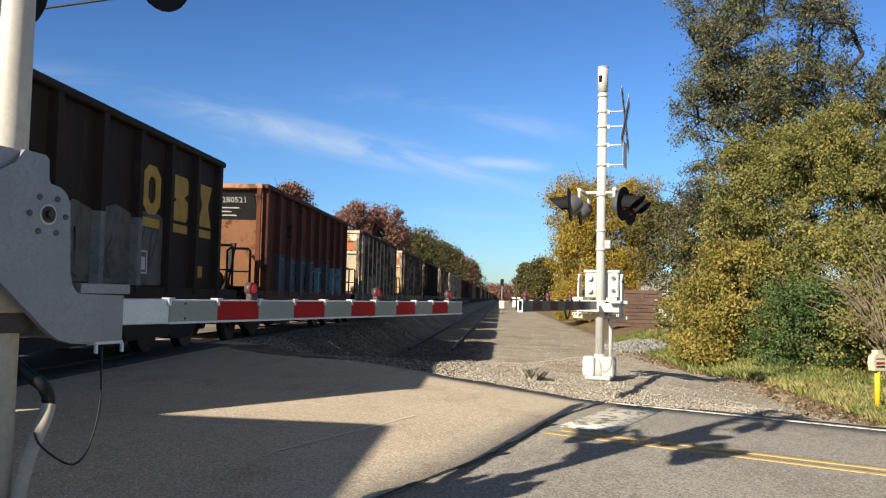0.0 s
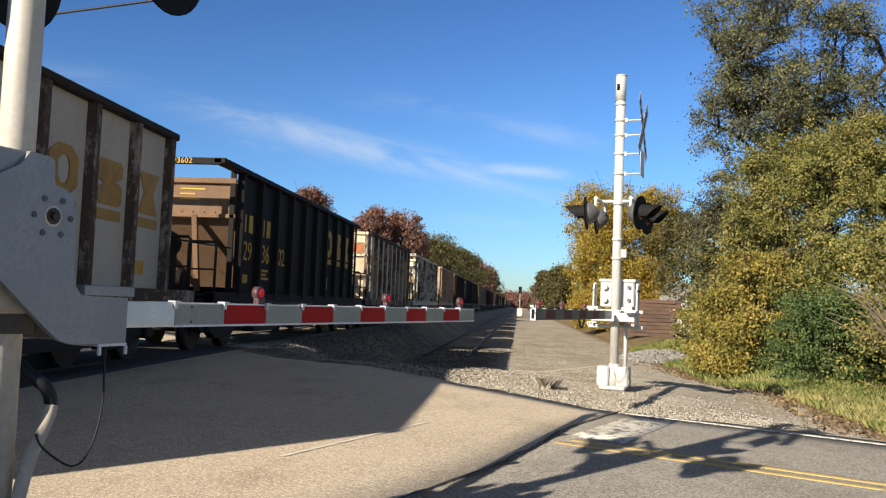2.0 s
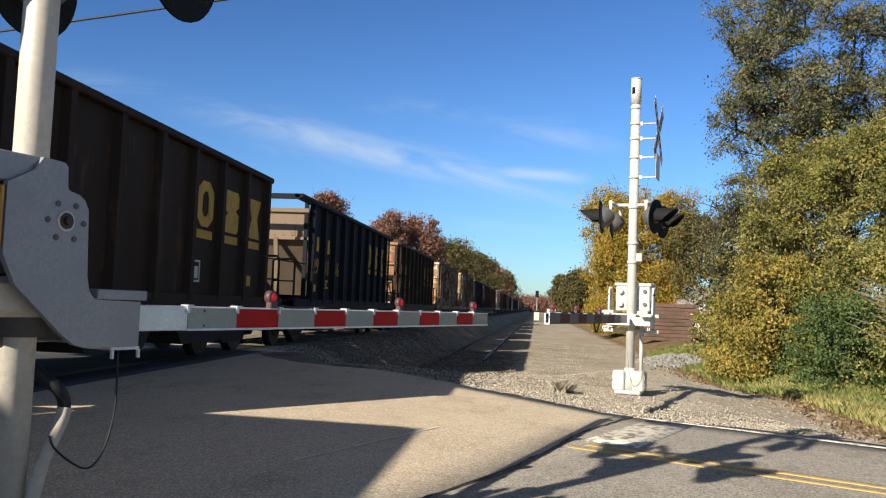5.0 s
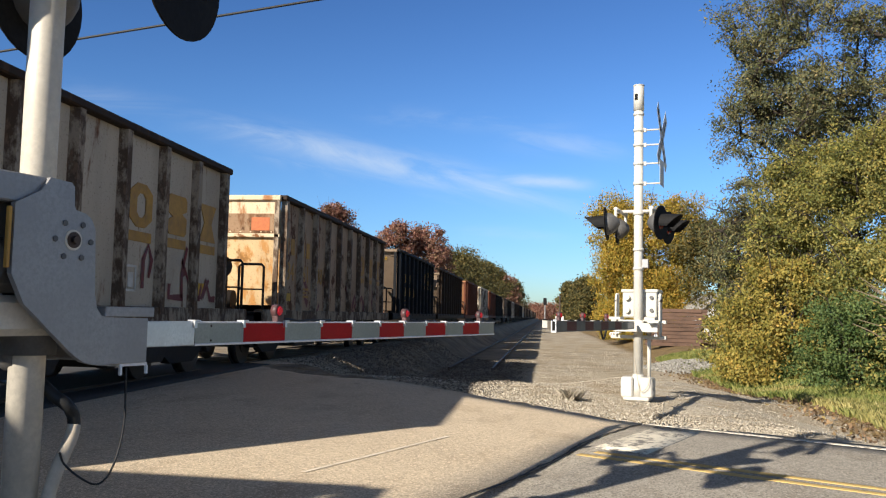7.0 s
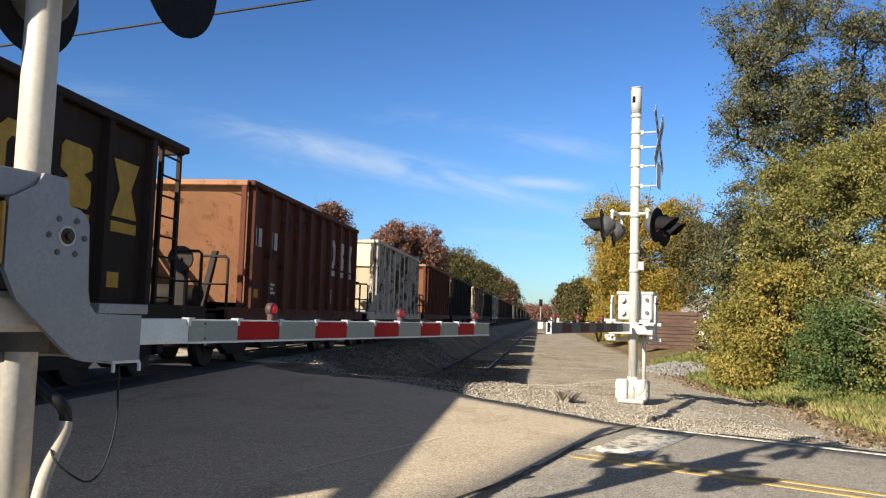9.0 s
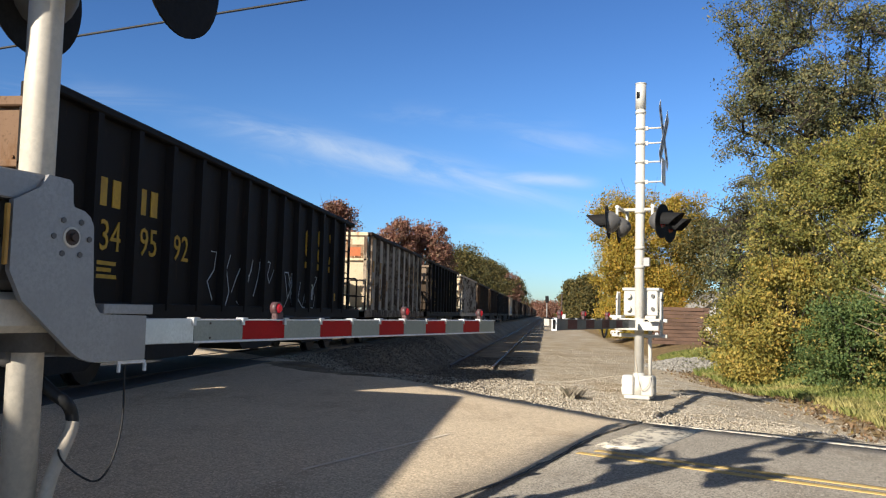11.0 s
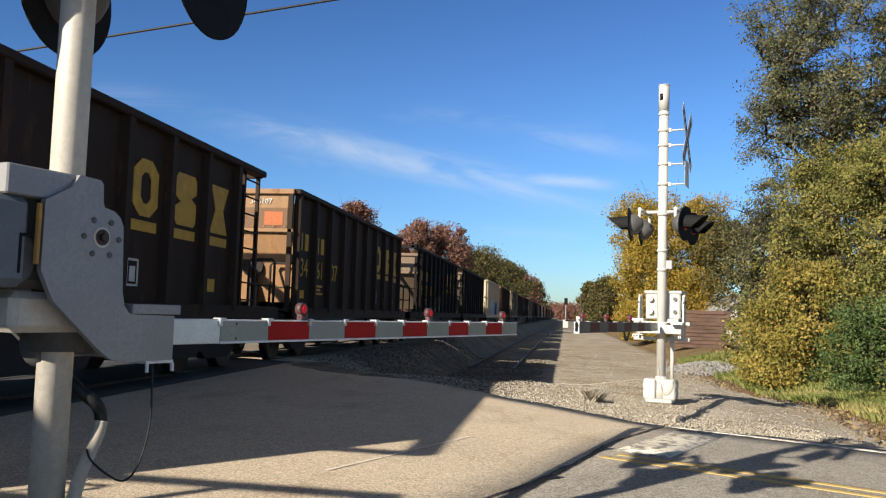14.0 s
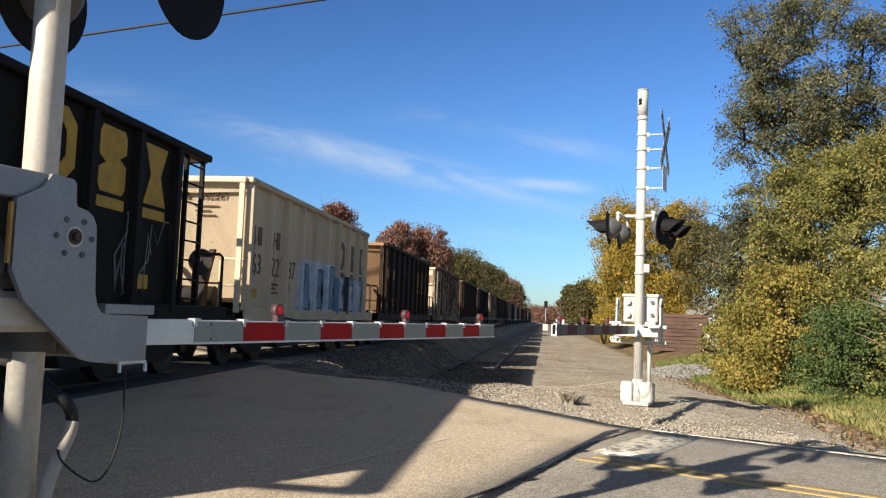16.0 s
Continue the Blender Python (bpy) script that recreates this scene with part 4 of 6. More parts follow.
RUST_BAND = car_paint("rust_band", (0.30, 0.19, 0.11), (0.15, 0.07, 0.03), 0.62)
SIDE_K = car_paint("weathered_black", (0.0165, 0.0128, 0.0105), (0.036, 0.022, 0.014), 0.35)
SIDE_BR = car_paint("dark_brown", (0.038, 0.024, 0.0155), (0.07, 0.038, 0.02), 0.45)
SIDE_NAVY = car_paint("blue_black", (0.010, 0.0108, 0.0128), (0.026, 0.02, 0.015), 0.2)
SIDE_CREAM = car_paint("cream_side", (0.68, 0.545, 0.365), RUST, 0.22)
RIB_RUST = rib_paint("rusted_rib", (0.32, 0.255, 0.185), (0.085, 0.055, 0.036), 0.66)
RIB_W = rib_paint("white_rib", (0.50, 0.44, 0.35), (0.062, 0.043, 0.03), 0.56)
SPRAY_BLUE = plain("blue_spray", (0.13, 0.26, 0.36), (0.24, 0.36, 0.44), 4, 15, 0.6)
SPRAY_GREY = plain("grey_spray", (0.22, 0.21, 0.19), (0.09, 0.085, 0.08), 4, 15, 0.6)
SPRAY_ASH = plain("ash_grey_spray", (0.16, 0.15, 0.125), (0.045, 0.04, 0.032), 2.2, 6, 0.7)
SPRAY_TEAL = plain("teal_spray", (0.15, 0.29, 0.34), (0.05, 0.11, 0.14), 4, 15, 0.6)
SPRAY_MAROON = plain("maroon_spray", (0.18, 0.04, 0.04), (0.12, 0.03, 0.03), 4, 15, 0.6)
SPRAY_PALE = plain("pale_spray", (0.66, 0.70, 0.72), (0.35, 0.42, 0.46), 4, 15, 0.6)
SPRAY_DARK = plain("dark_spray", (0.03, 0.035, 0.05), (0.06, 0.05, 0.05), 4, 15, 0.6)

KINDS = {
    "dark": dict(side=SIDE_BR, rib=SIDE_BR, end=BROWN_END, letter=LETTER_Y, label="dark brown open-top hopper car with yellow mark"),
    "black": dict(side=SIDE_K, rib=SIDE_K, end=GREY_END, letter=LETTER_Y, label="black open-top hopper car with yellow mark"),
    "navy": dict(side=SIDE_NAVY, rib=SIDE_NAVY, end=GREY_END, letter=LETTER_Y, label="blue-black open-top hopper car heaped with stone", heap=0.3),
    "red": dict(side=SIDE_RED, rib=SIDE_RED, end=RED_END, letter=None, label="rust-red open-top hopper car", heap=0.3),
    "white": dict(panel=True, slope=CREAM_SLOPE, side=SIDE_W, rib=RIB_RUST, end=CREAM_END, letter=LETTER_B, chord=SIDE_BR, label="weathered white hopper car with rusted ribs"),
    "rusted": dict(panel=True, slope=OCHRE, mark=(0.74, 0.61), side=SIDE_WR, rib=RIB_RUST, end=RUSTY_END, letter=LETTER_O, chord=SIDE_BR, label="badly rusted white hopper car with orange mark"),
    "clean": dict(panel=True, slope=CREAM_SLOPE, side=SIDE_W2, rib=RIB_W, end=PALE_END, chord=SIDE_W2, sill=SIDE_W2, letter=LETTER_K, label="white hopper car with black mark and streaked ribs"),
    "tan": dict(side=SIDE_TAN, rib=SIDE_TAN, end=OCHRE, letter=LETTER_B, label="tan-brown weathered open-top hopper car"),
    "cream": dict(rail=SIDE_CREAM, side=SIDE_CREAM, rib=SIDE_CREAM, end=PALE_END, letter=LETTER_B, label="cream hopper car with blue graffiti"),
}


def kind(name, **more):
    return {**KINDS[name], **more}


# far end of each car, in metres along the track at the start, and what it is
CARS = [
    (2.3, kind("black")),
    (16.3, kind("dark", number=("34", "91", "60"), murals=((4, 7, 0.12, 1.3, SPRAY_ASH, None, SPRAY_GREY),), spray=((0.42, 0.74, 0.2, 1.2, 0.035, 5, SPRAY_DARK),))),
    (29.45, kind("red", near=3.0, endmark=LETTER_W, patch=PATCH_K, patch_box=(-0.95, 1.2, 0.16, 0.92), murals=((1, 9, 0.02, 1.08, SPRAY_DARK, SPRAY_DARK, SPRAY_TEAL),), spray=((0.14, 0.9, 0.3, 1.1, 0.035, 9, SPRAY_TEAL), (0.3, 0.95, 0.1, 0.7, 0.025, 6, SPRAY_PALE)))),
    (43.35, kind("white", near=3.18, number=("29", "45", "26"), patch=PATCH_O, endmark=LETTER_B)),
    (57.6, kind("rusted", near=3.38, number=("34", "73", "10"), patch=PATCH_O, letter=LETTER_O, side=SIDE_W, spray=((0.1, 0.5, 0.15, 0.75, 0.12, 6, SPRAY_MAROON),))),
    (72.8, kind("black", near=2.07, far_cage=0.85, cage=0.9, number=("29", "36", "02"), end=BROWN_END, endmark=LETTER_Y)),
    (86.1, kind("white", near=2.35, number=("29", "28", "43"), letter=LETTER_O, patch=PATCH_O, endmark=LETTER_B)),
    (100.2, kind("clean", near=2.13, far_cage=0.0, cage=0.9, number=("63", "40", "02"), endmark=LETTER_B, patch=LETTER_Y, patch_box=(0.4, 1.2, 1.12, 1.5))),
    (113.8, kind("tan", number=("34", "60", "77"))),
    (128.2, kind("dark", end=TAN_END, number=("34", "22", "19"))),
    (142.7, kind("navy", near=2.2, far_cage=0.9, cage=0.9, heap=0.12, number=("29", "31", "56"))),
    (155.8, kind("dark", near=2.0, panel=True, slope=TAN_SLOPE, number=("29", "22", "89"), end=TAN_END, patch=PATCH_O, endmark=LETTER_Y, spray=((0.01, 0.06, 0.2, 0.7, 0.025, 2, SPRAY_PALE), (0.5, 0.58, 0.3, 1.1, 0.03, 3, SPRAY_PALE)))),
    (169.95, kind("rusted", near=3.36, number=("34", "47", "15"), patch=PATCH_O, patch_box=(0.82, 1.12, 0.5, 0.72), endmark=LETTER_B, spray=((0.72, 0.97, 0.25, 1.1, 0.1, 5, SPRAY_MAROON),))),
    (184.3, kind("rusted", near=3.15, side=SIDE_TAN, end=RUSTY_END, number=("34", "61", "08"), patch=PATCH_O, spray=((0.15, 0.95, 0.1, 0.8, 0.16, 9, SPRAY_MAROON),))),
    (197.4, kind("navy", near=3.1, panel0=1, mark=(0.5, 0.6), number=("29", "08", "20"), endmark=LETTER_Y)),
    (212.65, kind("dark", near=1.96, far_cage=0.95, cage=0.9, number=("29", "29", "83"), end=GREY_END, endmark=LETTER_Y)),
    (225.0, kind("red", letter=LETTER_W)),
    (238.0, kind("clean", end=PALE_END, number=("63", "41", "55"))),
    (250.9, kind("red", spray=((0.75, 0.95, 0.2, 0.8, 0.12, 3, SPRAY_DARK),))),
    (268.1, kind("black", near=2.2, far_cage=0.9, ribs=14, panel0=1, mark0=9.6, cage=0.9, near_cage=False, number=("34", "95", "92"), end=BROWN_END, endmark=LETTER_Y, spray=((0.36, 0.56, 0.1, 1.0, 0.03, 8, SPRAY_PALE), (0.62, 0.8, 0.1, 0.85, 0.03, 8, SPRAY_PALE)))),
    (281.4, kind("white", near=2.5, side=SIDE_W, letter=LETTER_O, number=("34", "53", "68"), end=RUSTY_END, patch=PATCH_O, spray=((0.1, 0.3, 0.45, 0.75, 0.3, 3, PATCH_K), (0.12, 0.95, 0.15, 0.9, 0.04, 16, SPRAY_DARK)))),
    (297.0, kind("black", near=2.0, far_cage=0.95, cage=0.9, number=("29", "30", "41"), end=GREY_END, endmark=LETTER_Y)),
    (311.0, kind("clean", near=1.47, far_cage=0.45, cage=0.8, number=("63", "40", "81"), rib=RIB_W, patch=LETTER_Y, patch_box=(0.3, 0.9, 1.0, 1.4), endmark=LETTER_K)),
    (325.85, kind("dark", near=1.64, far_cage=1.0, cage=0.9, number=("29", "24", "22"), end=GREY_END, endmark=LETTER_Y)),
    (338.9, kind("dark", near=2.03, panel=True, slope=TAN_SLOPE, end=TAN_END, number=("34", "61", "07"), patch=PATCH_O, endmark=LETTER_W)),
    (354.45, kind("black", near=2.7, far_cage=0.9, cage=0.9, number=("29", "27", "75"), endmark=LETTER_Y, tags=((0.32, 0.62, 0.1, 0.95, 3, SPRAY_GREY, SPRAY_DARK),))),
    (368.7, kind("black", near=1.06, far_cage=0.95, cage=0.9, mark=(0.2, 0.85), number=("29", "24", "41"), end=GREY_END, endmark=LETTER_Y, spray=((0.84, 0.93, 0.2, 1.3, 0.04, 6, SPRAY_GREY),))),
    (381.15, kind("cream", near=1.97, number=("63", "22", "87"), endmark=LETTER_B, murals=((3, 6, 0.03, 1.35, SPRAY_PALE, SPRAY_BLUE, SPRAY_DARK), (6, 9, 0.03, 1.1, SPRAY_BLUE, SPRAY_PALE, SPRAY_DARK)), spray=((0.02, 0.3, 0.5, 1.5, 0.03, 4, SPRAY_DARK), (0.3, 0.98, 0.1, 1.1, 0.05, 9, SPRAY_DARK), (0.4, 0.95, 0.2, 1.1, 0.05, 6, SPRAY_PALE)))),
    (395.0, kind("dark", end=TAN_END)),
    (409.0, kind("white", side=SIDE_CREAM)),
]
FAR_KINDS = ["dark", "black", "white", "dark", "navy", "rusted", "black", "clean", "dark", "tan", "black", "red", "white", "dark", "dark", "cream", "black", "navy", "white", "dark", "tan", "black"]
for far_k, far_name in enumerate(FAR_KINDS):
    CARS.append((423.0 + 14.0 * far_k, kind(far_name)))
SPEED = 22.2
TRAIN = []


def build_train():
    last = -11.7
    for far_end, spec in CARS:
        begin = last + spec.get("near", 2.2 if spec.get("cage") else 3.05)
        f0, f1 = last + 2.0, far_end + 1.05
        mid = (f0 + f1) / 2
        car = hopper_car(spec, f1 - f0, begin - mid, far_end - mid)
        TRAIN.append((car, mid))
        last = far_end


build_train()

# ---- crossing gates ----


def disc(bm, c, axis, r, depth, n=28):
    c, axis = Vector(c), Vector(axis).normalized()
    rod(bm, c, c + axis * depth, r, n=n)
    return bm


def signal_head(mast, y, side, off, z, plate=0.305, twist=0.0, droop=0.0):
    """A flashing-light head: round backing plate, lamp body, red lens and hood. side: +1 or -1, the way along the road that it faces."""
    c = Vector((side * off, y, z))
    turned = Matrix.Translation(c) @ Matrix.Rotation(radians(twist), 4, "Z") @ Matrix.Rotation(radians(droop * side), 4, "Y")
    ax, c = Vector((side, 0, 0)), Vector((0, 0, 0))
    bm = bmesh.new()
    disc(bm, c, ax, plate, 0.012, 36)
    head = part("backing_plate", bm, BLACK, mast)
    bm = bmesh.new()
    shape = [(0.0, 0.175), (0.05, 0.17), (0.1, 0.145), (0.145, 0.11), (0.18, 0.07), (0.2, 0.03)]
    rings = [[bm.verts.new((-side * d, r * math.cos(2 * math.pi * k / 18), r * math.sin(2 * math.pi * k / 18))) for k in range(18)] for d, r in shape]
    for a, b in zip(rings, rings[1:]):
        for k in range(18):
            bm.faces.new((a[k], a[(k + 1) % 18], b[(k + 1) % 18], b[k])).smooth = True
    bm.faces.new(rings[-1])
    bmesh.ops.recalc_face_normals(bm, faces=bm.faces[:])
    part("lamp_housing", bm, DULL, head)
    bm = bmesh.new()
    rings = []
    for k in range(4):
        f = k / 3
        rings.append([bm.verts.new(c + ax * (0.014 + f * 0.02 * (3 - k)) + Vector((0, 0.105 * math.cos(a), 0.105 * math.sin(a))) * (1 - f * f * 0.9)) for a in [2 * math.pi * j / 16 for j in range(16)]])
    for a, b in zip(rings, rings[1:]):
        for k in range(16):
            bm.faces.new((a[k], a[(k + 1) % 16], b[(k + 1) % 16], b[k]))
    bm.faces.new(rings[-1])
    bmesh.ops.recalc_face_normals(bm, faces=bm.faces[:])
    part("lens", bm, LENS, head, "dark red lamp lens")
    bm = bmesh.new()
    a0 = [math.radians(-25 + 230 * j / 14) for j in range(15)]
    for r in (0.134, 0.128):
        rows = []
        for x, cut in ((0.012, 0.0), (0.34, 1.0)):
            rows.append([bm.verts.new(c + ax * (x - cut * 0.13 * (1 - math.sin(a))) + Vector((0, r * math.cos(a), r * math.sin(a)))) for a in a0])
        for k in range(14):
            bm.faces.new((rows[0][k], rows[0][k + 1], rows[1][k + 1], rows[1][k]))
    part("hood", bm, BLACK, head)
    return head, turned


PITCH = 0.3985         # length of one stripe of a gate arm


def gate_mast(name, m, label, arm_len, first, paint, plates, arm_label, boxed, heads_off, head_z, turn):
    """A crossing signal with its gate. Local y runs along the arm, z up."""
    mast = thing(name, label, "crossing signal", m, "crossing signals")
    bm = bmesh.new()
    rod(bm, (0, 0, 0.05), (0, 0, 4.62), 0.072 if boxed else 0.068, n=24)
    part("pole", bm, paint, mast)
    bm = bmesh.new()
    rod(bm, (0, 0, 4.58), (0, 0, 4.98), 0.083, n=24)
    rod(bm, (0, 0, 4.98), (0, 0, 4.995), 0.088, n=24)
    part("pole_cap", bm, paint, mast)
    bm = bmesh.new()
    pipe(bm, [(0.02, 0.058, 4.74), (0.02, 0.058, 4.84)], 0.034, 12)
    part("cap_hole", bm, BLACK, mast)
    R = Matrix.Rotation(radians(turn), 4, "Z")
    bm = bmesh.new()
    for sx in (-1, 1):
        box(bm, (min(sx * 0.06, sx * 0.24), -0.14, 0.05), (max(sx * 0.06, sx * 0.24), 0.14, 0.36), 0.02)
        for k in range(2):
            box(bm, (min(sx * 0.24, sx * 0.25), -0.10, 0.10 + 0.12 * k), (max(sx * 0.24, sx * 0.25), 0.1, 0.18 + 0.12 * k))
    box(bm, (-0.2, -0.17, 0.0), (0.2, 0.17, 0.06), 0.015)
    rod(bm, (0, 0, 0.05), (0, 0, 0.4), 0.11, 0.085, n=18)
    part("junction_base", bm, paint, mast)
    for z in ((2.05, 2.35) if boxed else ()) + (2.92, 3.40, 3.72, 4.02, 4.26, 4.52):
        bm = bmesh.new()
        rod(bm, (0, 0, z - 0.022), (0, 0, z + 0.022), 0.084, n=24)
        part("band", bm, paint, mast)
    # crossbuck and plate below it
    for z in (4.26, 4.02, 3.72, 3.40):
        bm = bmesh.new()
        pipe(bm, [R @ Vector(p) for p in ((0.06, 0, z), (0.2, 0, z), (0.36, 0, z))], 0.014, 6)
        box(bm, (0.06, -0.02, z - 0.03), (0.12, 0.02, z + 0.03), 0, R)
        part("bracket", bm, paint, mast)
    for s in (45, -45):
        bm = bmesh.new()
        box(bm, (0.36 + (0.004 if s > 0 else 0), -0.61, -0.114), (0.362 + (0.004 if s > 0 else 0), 0.61, 0.114), 0, R @ pose(0, 0, 4.11, s, 0, 0))
        blade = part("crossbuck_blade", bm, WHITEBAR, mast)
        for k in range(7):
            if s < 0 and k == 3:
                continue
            bm = bmesh.new()
            box(bm, (0.367 + (0.004 if s > 0 else 0), -0.52 + k * 0.15, -0.045), (0.369 + (0.004 if s > 0 else 0), -0.455 + k * 0.15, 0.045), 0, R @ pose(0, 0, 4.11, s, 0, 0))
            part("letter_bar", bm, DULL, blade)
    bm = bmesh.new()
    box(bm, (0.36, -0.2, 3.35), (0.363, 0.2, 3.76), 0, R)
    part("track_plate", bm, WHITEBAR, mast)
    # crossarms and heads
    bm = bmesh.new()
    rod(bm, R @ Vector((-heads_off[0] + 0.05, 0, 2.96)), R @ Vector((heads_off[1] - 0.05, 0, 2.96)), 0.028, n=10)
    for sx, ho in zip((-1, 1), heads_off):
        x = sx * (ho - 0.14)
        rod(bm, R @ Vector((x, -0.42, 2.96)), R @ Vector((x, 0.42, 2.96)), 0.03, n=10)
        for yy in (-0.4, 0.4):
            rod(bm, R @ Vector((x, yy, 2.96)), R @ Vector((x, yy, head_z[sx > 0])), 0.024, n=8)
    part("crossarm", bm, paint, mast)
    for sx, ho in zip((-1, 1), heads_off):
        for yy in (-0.4, 0.4):
            head, m_head = signal_head(mast, yy, sx, ho, head_z[sx > 0], 0.262 if boxed else 0.305, (-14 if sx > 0 else 4) if boxed else -3, 4 if boxed else 0)
            head.matrix_local = R @ m_head
    if boxed:
        bm = bmesh.new()
        box(bm, (0.06, -0.05, 2.06), (0.16, 0.05, 2.2), 0.008, R)
        part("junction_box", bm, ALU, mast)
    # gate mechanism
    bm = bmesh.new()
    if boxed:
        box(bm, (-0.27, -0.5, 1.28), (0.27, -0.09, 1.70), 0.02)
        box(bm, (-0.29, -0.52, 1.68), (0.29, -0.07, 1.73), 0.012)
        for k in range(2):
            rod(bm, (0.19, -0.10, 1.40 + 0.2 * k), (0.19, -0.03, 1.40 + 0.2 * k), 0.045, n=12)
        box(bm, (-0.1, -0.09, 1.1), (0.1, 0.1, 1.24), 0.03)
    else:
        box(bm, (-0.13, -0.62, 1.33), (0.13, -0.10, 1.70), 0.035)
        rod(bm, (0.13, -0.36, 1.44), (0.17, -0.36, 1.44), 0.1, n=16)
        rod(bm, (-0.09, 0, 1.12), (0.0, 0, 1.12), 0.1, n=18)
        rod(bm, (0, 0, 1.09), (0, 0, 1.76), 0.105, n=24)
    part("mechanism_box", bm, paint if boxed else DULL, mast)
    if not boxed:
        bm = bmesh.new()
        box(bm, (0.10, -0.42, 1.665), (0.195, -0.115, 1.775), 0.006)
        rod(bm, (0, 0, 1.745), (0, 0, 1.765), 0.125, n=24)
        part("clamp", bm, ALU, mast)
        bm = bmesh.new()
        box(bm, (-0.2, -0.315, 1.168), (0.135, 0.07, 1.322), 0.028)
        part("motor_housing", bm, paint, mast, "cream-painted motor housing")
    arm_x = 0.0
    for px in plates:
        s = 1 if px > 0 else -1
        bm = bmesh.new()
        prism(bm, [(-0.05, 1.0), (0.08, 1.0), (0.08, 1.56), (0.03, 1.66), (-0.05, 1.6)] if boxed else [(-0.27, 1.40), (-0.21, 1.29), (0.01, 1.11), (0.045, 1.085), (0.08, 1.065), (0.14, 1.05), (0.43, 1.05), (0.43, 1.24), (0.20, 1.244), (0.165, 1.25), (0.14, 1.28),
                   (0.125, 1.335), (0.11, 1.60), (0.09, 1.635), (0.06, 1.655), (0.008, 1.665), (0.0, 1.68), (-0.005, 1.755), (-0.02, 1.77), (-0.12, 1.775), (-0.16, 1.72), (-0.27, 1.66)], px - 0.012, px + 0.012)
        plate = part("arm_plate", bm, paint if boxed else ALU, mast)
        bm = bmesh.new()
        box(bm, (min(px, px - s * 0.16), 0.18, 1.246), (max(px + s * 0.02, px - s * 0.16), 0.46, 1.288), 0.003)
        part("shelf", bm, paint if boxed else ALU, plate)
        bm = bmesh.new()
        box(bm, (min(px, px - s * 0.14), 0.29, 1.036), (px, 0.45, 1.048))
        box(bm, (px - 0.006, 0.29, 1.0), (px + 0.006, 0.30, 1.036))
        box(bm, (px - 0.006, 0.44, 1.0), (px + 0.006, 0.45, 1.036))
        if px > 0 or boxed:
            part("channel", bm, WHITEBAR, plate)
        bm = bmesh.new()
        rod(bm, (px, 0.0, 1.545), (px + s * 0.02, 0.0, 1.545), 0.032, n=16)
        rod(bm, (px + s * 0.02, 0.0, 1.545), (px + s * 0.036, 0.0, 1.545), 0.017, n=6)
        part("hub_nut", bm, STEEL, plate)
        bm = bmesh.new()
        rod(bm, (px, 0.0, 1.545), (px + s * 0.016, 0.0, 1.545), 0.041, n=20)
        part("hub_ring", bm, POLE_GREY, plate)
        for k in range(6):
            a = math.pi / 3 * k
            bm = bmesh.new()
            rod(bm, (px, 0.087 * math.cos(a), 1.543 + 0.075 * math.sin(a)), (px + s * 0.018, 0.087 * math.cos(a), 1.543 + 0.075 * math.sin(a)), 0.012, n=6)
            part("bolt", bm, DULL, plate)
    if not boxed:
        bm = bmesh.new()
        box(bm, (0.195, -0.295, 1.42), (0.215, -0.281, 1.645), 0.003)
        part("yellow_edge_strip", bm, LETTER_O, mast, "faded yellow edge strip")
        bm = bmesh.new()
        box(bm, (0.12, -0.62, 1.335), (0.19, -0.30, 1.67), 0.03)
        cover = part("side_cover", bm, COVER, mast, "blue-grey side cover")
        bm = bmesh.new()
        box(bm, (0.186, -0.352, 1.385), (0.193, -0.340, 1.53), 0.002)
        box(bm, (0.186, -0.352, 1.518), (0.196, -0.298, 1.53), 0.002)
        part("latch", bm, BLACK, cover, "dark latch slot")
    bm = bmesh.new()
    box(bm, (min(plates), 0.2, 1.06), (max(plates), 0.24, 1.2), 0.008)
    if boxed:
        box(bm, (-0.43, -0.06, 1.19), (0.43, 0.02, 1.245), 0.006)
        box(bm, (-0.43, -0.06, 0.95), (0.43, 0.02, 1.005), 0.006)
        for sx in (-1, 1):
            box(bm, (min(sx * 0.36, sx * 0.31), -0.06, 1.05), (max(sx * 0.36, sx * 0.31), 0.0, 1.66), 0.01)
    part("yoke", bm, paint if boxed else ALU, mast)
    if boxed:
        bm = bmesh.new()
        box(bm, (-0.16, -0.07, 1.065), (0.09, 0.09, 1.225), 0.03)
        rod(bm, (-0.18, 0.0, 1.15), (0.2, 0.0, 1.15), 0.045, n=12)
        part("crank", bm, BLACK, mast, "black crank under the gate box")
        # dark disc added for the shade in the gap beside the box
        bm = bmesh.new()
        rod(bm, (-0.30, -0.2, 1.48), (-0.27, -0.2, 1.48), 0.13, n=18)
        part("gear_cover", bm, DULL, mast)
        bm = bmesh.new()
        pipe(bm, [(0.045, 0.075, 0.66), (-0.015, 0.1, 0.29), (-0.07, 0.185, 0.16), (-0.13, 0.19, 0.17), (-0.19, 0.185, 0.25), (-0.21, 0.17, 0.38)], 0.006, 6, True)
        part("loose_wire", bm, CONDUIT, mast, "thin pale loose wire")
        for sx in (-1, 1):
            for zz in (1.40, 1.60):
                bm = bmesh.new()
                rod(bm, (sx * 0.19, -0.095, zz), (sx * 0.19, -0.06, zz), 0.03, n=12)
                part("cover_bolt", bm, DULL, mast)
    # arm
    arm = new("gate_arm")
    arm.parent = mast
    arm["label"] = arm_label
    z0, z1, tk = 1.105, 1.22, 0.016
    bm = bmesh.new()
